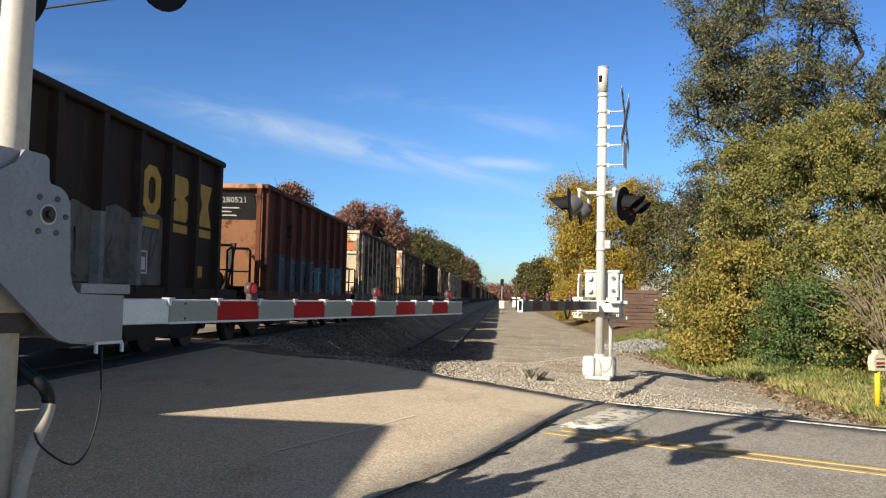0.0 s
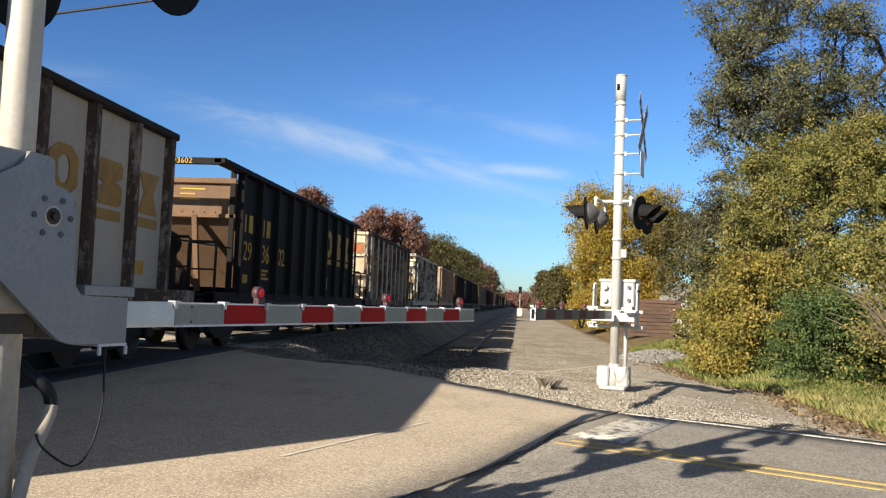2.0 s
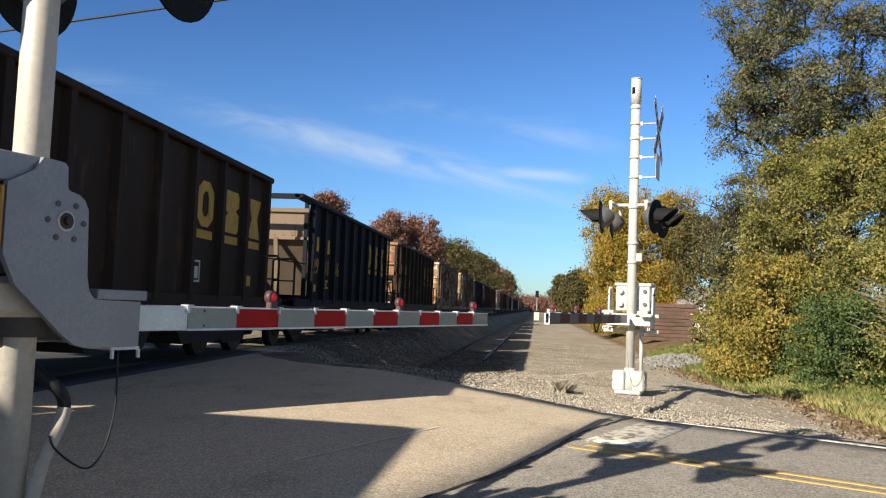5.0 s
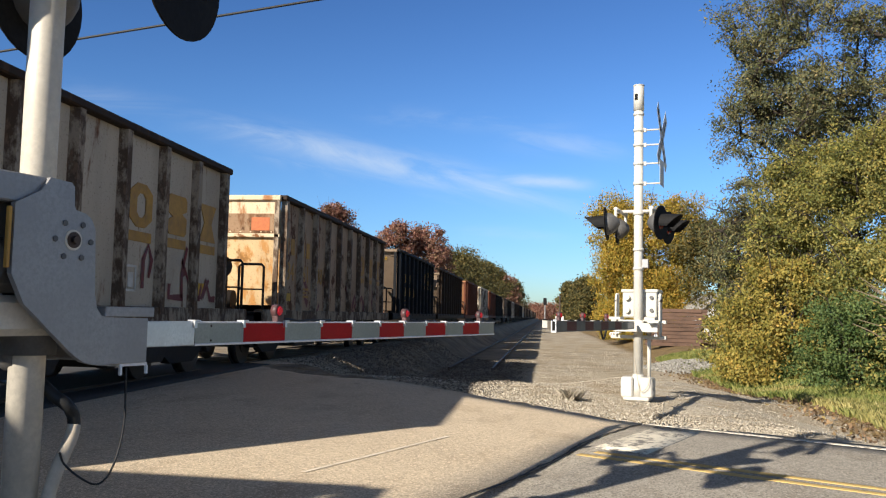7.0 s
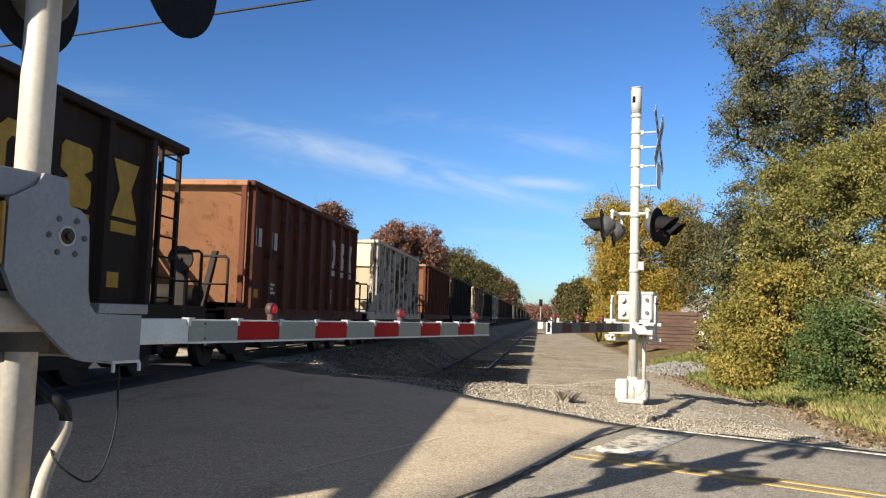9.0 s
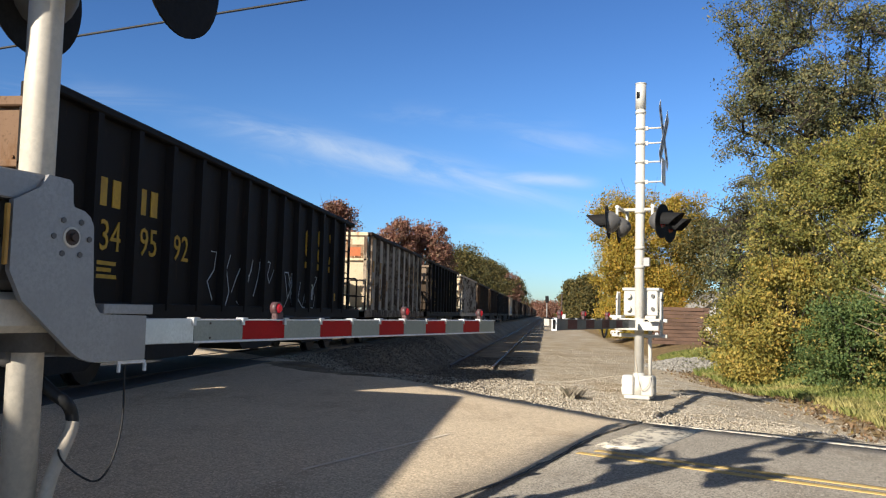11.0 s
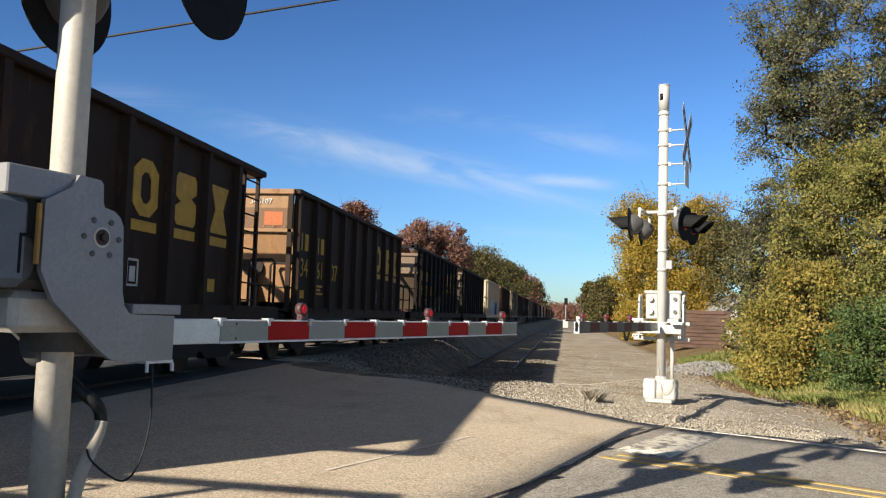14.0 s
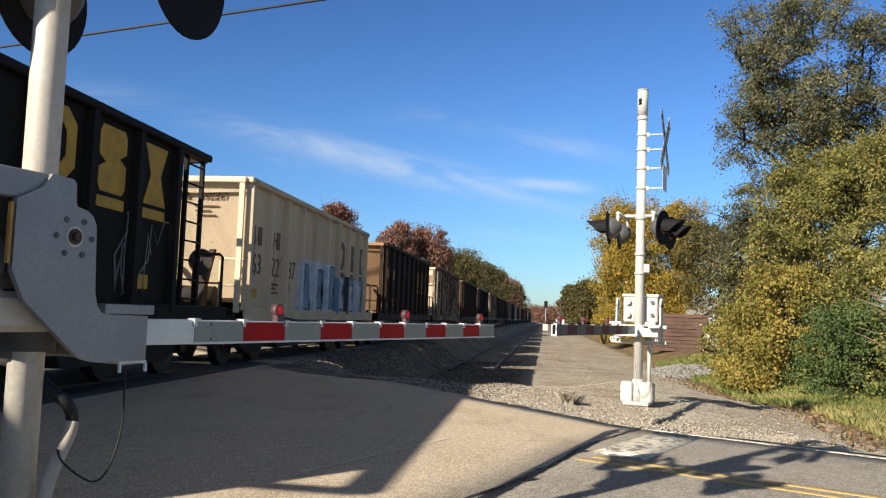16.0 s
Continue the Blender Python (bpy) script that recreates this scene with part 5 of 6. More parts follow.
    box(bm, (-0.016, 0.36, z0 - 0.004), (0.016, first - PITCH, z1 + 0.004), 0.004)
    part("arm_root", bm, ALU if boxed else BRIGHT, arm, "bright bare aluminium root of the arm")
    bm = bmesh.new()
    box(bm, (-0.02, first - PITCH, z0 - 0.006), (0.02, arm_len, z0 + 0.006), 0.003)
    box(bm, (-0.02, first - PITCH, z1 - 0.006), (0.02, arm_len, z1 + 0.002), 0.003)
    part("arm_edge", bm, DULL if boxed else WHITEBAR, arm)
    # the far arm's stripes carry the shade of that side in their colour
    y, k = first - PITCH, 0
    while y < arm_len - 0.05:
        bm = bmesh.new()
        box(bm, (-tk, y + 0.001, z0 + 0.006), (tk, min(y + PITCH - 0.001, arm_len), z1 - 0.006))
        part("arm_stripe", bm, (SHADED_SILVER if k % 2 == 0 else SHADED_RED) if boxed else SILVERY if k % 2 == 0 else REDFILM, arm)
        bm = bmesh.new()
        box(bm, (-0.026, y - 0.012, z1), (0.026, y + 0.035, z1 + 0.011), 0.003)
        box(bm, (0.016, y - 0.02, z1 - 0.03), (0.03, y + 0.0, z1), 0)
        part("clip", bm, ALU if boxed else BRIGHT, arm)
        y, k = y + PITCH, k + 1
    for yy in ((1.706, 3.411, 4.996) if arm_len > 5 else (2.1, 3.3, 4.3)):
        bm = bmesh.new()
        rod(bm, (-0.02, yy, z1 + 0.066), (0.02, yy, z1 + 0.066), 0.037, n=18)
        box(bm, (-0.016, yy - 0.02, z1 - 0.02), (0.016, yy + 0.02, z1 + 0.034), 0.006)
        box(bm, (-0.02, yy - 0.02, z1), (0.02, yy + 0.05, z1 + 0.045), 0.006)
        lamp = part("arm_lamp", bm, LAMP_BODY, arm)
        for s in (-1, 1):
            bm = bmesh.new()
            rod(bm, (s * 0.018, yy, z1 + 0.066), (s * 0.03, yy, z1 + 0.066), 0.03, 0.018, n=18)
            part("lamp_lens", bm, LAMP_RED, lamp, "glowing red lamp lens")
        bm = bmesh.new()
        pipe(bm, [(0.0, yy, z1 + 0.02), (0.02, yy + 0.06, z1 + 0.02), (0.012, yy + 0.2, z1 + 0.008), (0.0, yy + 0.6, z1 + 0.012)], 0.007, 5)
        part("lamp_wire", bm, RUBBER, lamp)
    if boxed:
        bm = bmesh.new()
        box(bm, (-0.03, arm_len + 0.002, z0 - 0.01), (0.03, arm_len + 0.008, z1 + 0.015), 0.002)
        end_plate = part("end_plate", bm, WHITEBAR, arm)
        bm = bmesh.new()
        box(bm, (-0.017, arm_len + 0.008, z0 + 0.01), (0.017, arm_len + 0.011, z1 - 0.005))
        part("end_square", bm, BLACK, end_plate)
        bm = bmesh.new()
        pipe(bm, [(0.02, 1.9, z1 + 0.01), (0.03, 1.98, z0), (0.03, 2.08, z0 - 0.10), (0.03, 2.18, z0 - 0.11), (0.03, 2.28, z0), (0.02, 2.34, z1 + 0.01)], 0.014, 8, True)
        part("hanging_loop", bm, RUBBER, arm, "black cable loop")
    for k in range(2):
        bm = bmesh.new()
        rod(bm, (0.014, 0.5, z0 + 0.025 + 0.065 * k), (0.024, 0.5, z0 + 0.025 + 0.065 * k), 0.012, n=6)
        rod(bm, (0.014, 1.1, z0 + 0.02 + 0.075 * k), (0.02, 1.1, z0 + 0.02 + 0.075 * k), 0.006, n=6)
        part("arm_bolt", bm, STEEL, arm)
    return mast


# far arm's sheets: darker copies that stand for its shaded side
SHADED_SILVER = plain("shaded_silver_sheet", (0.17, 0.165, 0.145), (0.11, 0.105, 0.09), 5, 60, 0.6)
SHADED_RED = plain("shaded_red_sheet", (0.12, 0.022, 0.018), (0.08, 0.018, 0.015), 5, 60, 0.6)
LAMP_BODY = plain("dark_red_lamp_body", (0.10, 0.045, 0.045), (0.06, 0.05, 0.05), 9, 60, 0.45)
COVER = plain("blue_grey_paint", (0.16, 0.18, 0.2), (0.12, 0.135, 0.15), 5, 40, 0.5)
POLE_GREY = plain("aluminium_pole", (0.62, 0.565, 0.47), (0.52, 0.47, 0.385), 3, 30, 0.5, 0.1, 0.08, 0.004)
near_mast = gate_mast("gate_mast", pose(-1.48, 3.63, land(-1.48, 3.63), 0, 0, -16.7), "aluminium crossing signal mast with lowered red and white gate arm",
                      5.375, 1.375, POLE_GREY, (0.2, -0.2), "lowered red and white striped gate arm", False, (0.37, 0.37), (2.74, 2.8), 11.4)
far_mast = gate_mast("gate_mast", pose(2.03, 14.0, land(2.03, 14.0), 0, 0, 162.4), "white-painted crossing signal mast standing in gravel",
                     4.5, 1.25, WHITE, (0.34, -0.34), "lowered striped gate arm over the far lane", True, (0.42, 0.40), (2.73, 2.73), -178.6)


def near_mast_cables():
    bm = bmesh.new()
    pipe(bm, [(0.2, 0.328, 1.03), (0.2, 0.331, 0.935), (0.2, 0.333, 0.807), (0.2, 0.307, 0.685), (0.2, 0.257, 0.593), (0.2, 0.194, 0.567), (0.19, 0.12, 0.604), (0.15, 0.075, 0.66), (0.11, 0.085, 0.70)], 0.0045, 6, True)
    part("hanging_wire", bm, RUBBER, near_mast, "thin black wire hanging in a loop")
    bm = bmesh.new()
    pipe(bm, [(-0.05, -0.02, 1.08), (0.0, 0.05, 0.99), (0.06, 0.085, 0.925), (0.1, 0.118, 0.885), (0.1, 0.150, 0.845), (0.1, 0.160, 0.80)], 0.026, 10, True)
    part("hose", bm, RUBBER, near_mast)
    bm = bmesh.new()
    pipe(bm, [(0.1, 0.160, 0.805), (0.1, 0.150, 0.759), (0.1, 0.115, 0.691), (0.1, 0.081, 0.624), (0.1, 0.052, 0.54), (0.1, 0.025, 0.42), (0.1, 0.01, 0.28), (0.1, 0.005, 0.0)], 0.028, 12, True)
    rod(bm, (0.1, 0.028, 0.44), (0.1, 0.022, 0.40), 0.036, n=12)
    part("conduit", bm, CONDUIT, near_mast, "grey plastic conduit")


near_mast_cables()
bm_cable = bmesh.new()
pipe(bm_cable, [(-0.165 + 0.002 * k, -0.03, z) for k, z in enumerate((0.36, 0.7, 1.0, 1.2))], 0.03, 8)
part("conduit", bm_cable, WHITE, far_mast)

# ---- plants ----


def leaf_material(name, stops, glow=0.3):
    m, nt, b = start_material(name, 0.6, 0, 0.25)
    g = nt.nodes.new("ShaderNodeNewGeometry")
    r = ramp_node(nt, stops)
    nt.links.new(g.outputs["Random Per Island"], r.inputs[0])
    v = coords(nt, kind="Object")
    c = mix_node(nt, edge_node(nt, noise_node(nt, v, 1.3, 4), 0.38, 0.62), r.outputs[0], mix_node(nt, 1.0, r.outputs[0], (0.56, 0.64, 0.56), "MULTIPLY"))
    nt.links.new(c, b.inputs["Base Color"])
    t = nt.nodes.new("ShaderNodeBsdfTranslucent")
    nt.links.new(c, t.inputs[0])
    mx = nt.nodes.new("ShaderNodeMixShader")
    mx.inputs[0].default_value = glow
    nt.links.new(b.outputs[0], mx.inputs[1]), nt.links.new(t.outputs[0], mx.inputs[2])
    nt.links.new(mx.outputs[0], nt.nodes["Material Output"].inputs[0])
    return m


BARK = plain("bark", (0.055, 0.042, 0.032), (0.035, 0.027, 0.02), 2, 18, 0.95, 0, 0.8, 0.03)
TWIG = plain("dry_twig", (0.22, 0.17, 0.11), (0.15, 0.11, 0.07), 2, 18, 0.9)
L_OLIVE = leaf_material("olive_leaf", [(0, (0.075, 0.085, 0.05)), (0.35, (0.15, 0.15, 0.075)), (0.75, (0.225, 0.20, 0.088)), (1, (0.31, 0.24, 0.10))])
L_GOLD = leaf_material("golden_leaf", [(0, (0.25, 0.205, 0.04)), (0.35, (0.40, 0.285, 0.048)), (0.75, (0.50, 0.32, 0.052)), (1, (0.50, 0.26, 0.052))])
L_GREEN = leaf_material("green_leaf", [(0, (0.06, 0.10, 0.035)), (0.5, (0.11, 0.16, 0.05)), (0.9, (0.17, 0.21, 0.065)), (1, (0.27, 0.26, 0.08))])
L_MIX = leaf_material("turning_leaf", [(0, (0.15, 0.155, 0.05)), (0.4, (0.26, 0.24, 0.07)), (0.75, (0.35, 0.295, 0.078)), (1, (0.45, 0.32, 0.08))])
L_YELLOW = leaf_material("yellow_leaf", [(0, (0.20, 0.18, 0.05)), (0.4, (0.34, 0.27, 0.065)), (0.75, (0.44, 0.33, 0.072)), (1, (0.48, 0.29, 0.07))])
L_RED = leaf_material("russet_leaf", [(0, (0.17, 0.075, 0.055)), (0.5, (0.31, 0.135, 0.10)), (1, (0.40, 0.24, 0.16))])
L_DARK = leaf_material("dull_leaf", [(0, (0.075, 0.075, 0.03)), (0.5, (0.135, 0.115, 0.042)), (1, (0.24, 0.165, 0.055))])
L_VERGE = leaf_material("verge_grass", [(0, (0.11, 0.15, 0.04)), (0.5, (0.26, 0.28, 0.07)), (1, (0.42, 0.37, 0.13))])
L_STRAW = leaf_material("dry_grass", [(0, (0.22, 0.21, 0.07)), (0.5, (0.38, 0.33, 0.11)), (1, (0.50, 0.42, 0.18))])
L_LITTER = leaf_material("fallen_leaf", [(0, (0.10, 0.06, 0.035)), (0.5, (0.19, 0.115, 0.06)), (0.9, (0.28, 0.18, 0.09)), (1, (0.45, 0.35, 0.10))], 0.1)


def tubes_mesh(name, segs, material, n=6):
    """Tapered limbs from (a, b, ra, rb)."""
    vs, fs = [], []
    for a, b, ra, rb in segs:
        d = (b - a).normalized()
        q = Vector((0, 0, 1)).rotation_difference(d)
        k0 = len(vs)
        for p, r in ((a, ra), (b, rb)):
            for k in range(n):
                t = 2 * math.pi * k / n
                vs.append(tuple(p + q @ Vector((r * math.cos(t), r * math.sin(t), 0))))
        for k in range(n):
            fs.append((k0 + k, k0 + (k + 1) % n, k0 + n + (k + 1) % n, k0 + n + k))
    me = bpy.data.meshes.new(name)
    me.from_pydata(vs, [], fs)
    me.materials.append(material)
    for p in me.polygons:
        p.use_smooth = True
    return me


def leaf_quads(rng, pts, size, jitter, out=None, loose=0.95, slim=0.55):
    """Four-cornered leaves at the points; with out given, their faces turn mostly that way and upwards."""
    n = len(pts)
    c = pts + rng.normal(0, jitter, (n, 3))
    a = rng.normal(0, 1, (n, 3))
    if out is None:
        face = rng.normal(0, 1, (n, 3))
    else:
        face = out + np.array([0, 0, 0.45]) + rng.normal(0, loose, (n, 3))
        a[:, 2] -= 0.5
    a /= np.linalg.norm(a, axis=1)[:, None]
    b = np.cross(a, face)
    b /= np.linalg.norm(b, axis=1)[:, None] + 1e-9
    s = size * rng.uniform(0.55, 1.25, (n, 1))
    return np.stack([c - a * s, c + b * s * slim, c + a * s, c - b * s * slim], axis=1)


def clump_tree(name, label, base, seed, blobs, clumps, reach, leaves, size, material, trunk=0.24, bare=0.0, flat=0.7, twigs=7, slim=0.5):
    """A tree whose limbs grow from node to node into clumps of leaves. blobs: ellipsoids (x, y, z, rx, ry, rz), round the trunk's foot, that the crown fills."""
    rnd, rng = random.Random(seed), np.random.default_rng(seed)
    t = thing(name, label, "tree", pose(base[0], base[1], land(base[0], base[1]) - 0.05))
    room = [b[3] * b[4] * b[5] for b in blobs]
    spots = []
    while len(spots) < clumps:
        b = rnd.choices(blobs, room)[0]
        d = Vector((rnd.gauss(0, 1), rnd.gauss(0, 1), rnd.gauss(0, 1))).normalized() * rnd.uniform(0.25, 1.0) ** 0.5
        p = Vector((b[0] + d.x * b[3], b[1] + d.y * b[4], b[2] + d.z * b[5]))
        if p.z > 0.8 and all((p - q).length > reach * 0.62 for q in spots[-160:]):
            spots.append(p)
        elif rnd.random() < 0.02:
            spots.append(p)
    low = min(p.z for p in spots)
    nodes, up = [Vector((0, 0, 0))], [-1]
    for k in range(1, 6):
        nodes.append(Vector((rnd.gauss(0, 0.1), rnd.gauss(0, 0.1), (low + 1.2) * k / 5)))
        up.append(k - 1)
    stem = len(nodes)
    for p in sorted(spots, key=lambda q: (q - nodes[stem - 1]).length):
        k = min(range(2, len(nodes)), key=lambda i: (nodes[i] - p).length + 0.55 * max(0.0, nodes[i].z - p.z) + (0.0 if i < stem else 0.12 * (nodes[i] - nodes[stem - 1]).length))
        mid = nodes[k].lerp(p, 0.5) + Vector((rnd.gauss(0, 0.16), rnd.gauss(0, 0.16), rnd.gauss(0, 0.1) - 0.08))
        nodes.append(mid), up.append(k)
        nodes.append(p), up.append(len(nodes) - 2)
    load = [0.0] * len(nodes)
    for k in range(len(nodes) - 1, 0, -1):
        load[k] += 1.0
        load[up[k]] += load[k]
    thick = [trunk * max(0.0, w / load[1]) ** 0.44 for w in load]
    segs = [(nodes[up[k]], nodes[k], thick[k] if up[k] >= 1 else trunk, thick[k]) for k in range(1, len(nodes))]
    ends = []
    for p in spots:
        for _ in range(twigs):
            d = Vector((rnd.gauss(0, 1), rnd.gauss(0, 1), rnd.gauss(0, 0.7))).normalized() * reach * rnd.uniform(0.5, 1.35)
            segs.append((p, p + d * 0.55 + Vector((0, 0, 0.06)), 0.014, 0.009))
            segs.append((p + d * 0.55 + Vector((0, 0, 0.06)), p + d, 0.009, 0.004))
            ends.append((p, d))
    part("trunk", tubes_mesh("trunk", segs, BARK, 5), None, t)
    clothed = [e for e in ends if rnd.random() > bare]
    pick = rng.integers(0, len(clothed), leaves)
    cp, cd = np.array([tuple(e[0]) for e in clothed]), np.array([tuple(e[1]) for e in clothed])
    pts = cp[pick] + cd[pick] * rng.uniform(0.2, 1.12, (leaves, 1)) + rng.normal(0, 1, (leaves, 3)) * np.array([1, 1, flat]) * reach * 0.19
    heart = np.array([sum(b[0] for b in blobs), sum(b[1] for b in blobs), sum(b[2] for b in blobs)]) / len(blobs)
    out = pts - heart
    out /= np.linalg.norm(out, axis=1)[:, None]
    out = 0.6 * out + 0.6 * cd[pick] / np.linalg.norm(cd[pick], axis=1)[:, None]
    part("crown", quads_mesh("crown", leaf_quads(rng, pts, size, 0.03, out, 0.95, slim), material), None, t)
    return t


def shrub_points(rng, n, radii, lumps, column=False):
    """Leaf places on the shells of many lumps that fill a mound."""
    k = rng.normal(0, 1, (lumps, 3))
    k /= np.linalg.norm(k, axis=1)[:, None]
    k[:, 2] = np.abs(k[:, 2])
    f = rng.uniform(0.0, 0.9, lumps)
    a = rng.uniform(0, 2 * np.pi, lumps)
    g = np.sqrt(1 - f * f) * rng.uniform(0.45, 0.95, lumps)
    c = np.stack([np.cos(a) * g * radii[0], np.sin(a) * g * radii[1], f * radii[2]], 1)
    if column:
        a = rng.uniform(0, 2 * np.pi, lumps)
        f = rng.uniform(0.35, 0.86, lumps) * np.where(k[:, 2] > 0.8, 0.75, 1.0)
        c = np.stack([np.cos(a) * f * radii[0], np.sin(a) * f * radii[1], rng.uniform(0.0, 0.93, lumps) * radii[2]], 1)
    r = rng.uniform(0.13, 0.34, lumps) * min(radii[0], radii[1])
    i = rng.integers(0, lumps, n)
    d = rng.normal(0, 1, (n, 3))
    d /= np.linalg.norm(d, axis=1)[:, None]
    p = c[i] + d * np.array([1.0, 1.0, 0.75]) * (r[i] * rng.uniform(0.3, 1.0, n) ** 0.6 * rng.choice([1.0, 1.0, 1.0, 1.45], n))[:, None]
    p[:, 2] = np.abs(p[:, 2])
    return p, d * 0.8 + c[i] / (np.linalg.norm(c[i], axis=1)[:, None] + 0.1) * 0.5


def shrub(name, label, base, radii, seed, leaves, size, material, lumps=60, stems=14, category="bush", stem_mat=None, column=False):
    rnd, rng = random.Random(seed), np.random.default_rng(seed)
    t = thing(name, label, category, pose(base[0], base[1], land(base[0], base[1]) - 0.03))
    segs = []
    for k in range(stems):
        a = rnd.uniform(0, 2 * math.pi)
        d = Vector((math.cos(a) * radii[0] * rnd.uniform(0.2, 0.95), math.sin(a) * radii[1] * rnd.uniform(0.2, 0.95), radii[2] * rnd.uniform(0.55, 1.05)))
        p = Vector((d.x * 0.15, d.y * 0.15, 0))
        for j in range(4):
            q = Vector((d.x * (j + 1) / 4, d.y * (j + 1) / 4, d.z * math.sin((j + 1) / 4 * 1.5))) + Vector((rnd.gauss(0, 0.06), rnd.gauss(0, 0.06), 0))
            segs.append((p, q, 0.035 * (1 - j / 5), 0.035 * (1 - (j + 1) / 5)))
            p = q
    part("branchwork", tubes_mesh("branchwork", segs, stem_mat or BARK, 5), None, t)
    pts, out = shrub_points(rng, leaves, radii, lumps, column)
    part("foliage", quads_mesh("foliage", leaf_quads(rng, pts, size, 0.05, out), material), None, t)
    return t


def build_plants():
    # tall trees behind the verge
    clump_tree("tree", "tall grey-olive tree with clumped leaves and bare limbs", (9.8, 32.5), 11,
               ((-0.8, 0, 8.8, 2.4, 2.3, 3.4), (0.9, 0, 11.4, 3.0, 2.6, 3.4), (1.8, 0.3, 8.4, 2.6, 2.4, 3.0), (-0.9, 0, 12.4, 1.9, 1.8, 2.6)), 165, 0.78, 70000, 0.06, L_OLIVE, 0.28, 0.16, 0.8, 8, 0.46)
    clump_tree("tree", "spreading olive tree with thin outer boughs", (15.2, 33.5), 23,
               ((0.0, 0, 7.4, 3.0, 2.4, 3.4), (-1.0, 0, 10.2, 2.2, 2.0, 1.6), (1.8, 0, 9.6, 2.4, 2.0, 2.6)), 100, 0.80, 41000, 0.06, L_OLIVE, 0.27, 0.18, 0.8, 8, 0.46)
    clump_tree("tree", "yellow-green tree with drooping leafy boughs", (10.7, 28.8), 29,
               ((-0.6, 0, 5.2, 2.7, 2.0, 2.4), (1.6, 0.2, 5.0, 2.5, 2.0, 2.6), (0.4, 0, 6.6, 2.2, 1.6, 1.5)), 125, 0.72, 115000, 0.052, L_MIX, 0.16, 0.12, 0.9, 8, 0.45)
    clump_tree("tree", "slender twiggy tree with few yellowing leaves", (7.4, 30.5), 37,
               ((0.0, 0, 4.0, 1.3, 1.2, 2.2), (-0.3, 0, 5.6, 0.9, 0.9, 1.2)), 46, 0.55, 7500, 0.055, L_OLIVE, 0.07, 0.45, 0.7, 9)
    clump_tree("tree", "half-bare young tree at the edge of the thicket", (8.0, 28.2), 38,
               ((0.0, 0, 3.4, 1.2, 1.1, 1.9),), 36, 0.5, 7000, 0.055, L_MIX, 0.06, 0.35, 0.7, 9)
    # thicket along the verge
    for x, y, rx, ry, rz, sd, nl, sz, mt, lab in (
            (7.6, 26.8, 1.9, 1.9, 3.9, 1, 22000, 0.06, L_YELLOW, "tangled bush with yellow leaves"),
            (10.2, 25.6, 2.5, 2.2, 4.6, 2, 34000, 0.06, L_MIX, "tall tangled bush with yellowing leaves"),
            (8.5, 23.4, 1.6, 1.5, 2.5, 3, 11000, 0.052, L_GREEN, "dense dark green bush at the verge"),
            (12.4, 20.8, 2.4, 2.4, 4.2, 4, 22000, 0.058, L_MIX, "broad bush with yellow-green leaves"),
            (10.3, 19.2, 1.4, 1.3, 1.7, 5, 10000, 0.05, L_GREEN, "low green bush with bare canes"),
            (8.3, 33.5, 1.8, 2.2, 4.4, 6, 12000, 0.07, L_MIX, "bush with yellow-green leaves"),
            (14.4, 27.5, 3.2, 3.0, 8.0, 7, 18000, 0.08, L_OLIVE, "high olive thicket behind the verge"),
            (12.6, 16.8, 2.2, 2.0, 2.9, 8, 11000, 0.06, L_GREEN, "green bush with pale canes"),
            (10.6, 37.0, 2.4, 3.0, 6.5, 9, 11000, 0.085, L_OLIVE, "olive bush under the tall tree"),
            (15.4, 22.0, 2.8, 2.8, 6.0, 10, 13000, 0.08, L_OLIVE, "olive thicket at the back of the verge"),
            (7.9, 26.4, 0.9, 1.3, 0.9, 12, 4000, 0.05, L_GREEN, "low green weeds at the verge"),
            (7.8, 30.0, 0.9, 1.5, 1.1, 13, 4000, 0.05, L_GREEN, "low green ivy at the verge")):
        shrub("bush", lab, (x, y), (rx, ry, rz), sd, int(nl * 1.8), sz * 0.86, mt, 75)
    # bare canes that arch over the verge
    shrub("bush", "arching tan canes with few leaves", (9.6, 20.6), (2.2, 1.8, 2.7), 61, 3500, 0.045, L_MIX, 60, 90, "bush", TWIG)
    shrub("bush", "tangle of tan canes in the thicket", (11.4, 23.2), (2.2, 1.8, 4.2), 62, 5000, 0.05, L_MIX, 60, 70, "bush", TWIG)
    # golden ivy-clad tree
    shrub("tree", "dense golden-leaved tree overgrown with ivy", (8.2, 66.0), (4.7, 4.2, 11.3), 31, 120000, 0.085, L_GOLD, 230, 10, "tree", None, True)
    shrub("tree", "dull green and brown tree behind the golden one", (14.0, 62.0), (4.6, 4.0, 9.4), 32, 36000, 0.115, L_DARK, 120, 10, "tree", None, True)
    shrub("bush", "olive thicket beside the timber stack", (15.6, 50.0), (4.0, 4.0, 6.0), 33, 12000, 0.13, L_DARK, 70, 10)
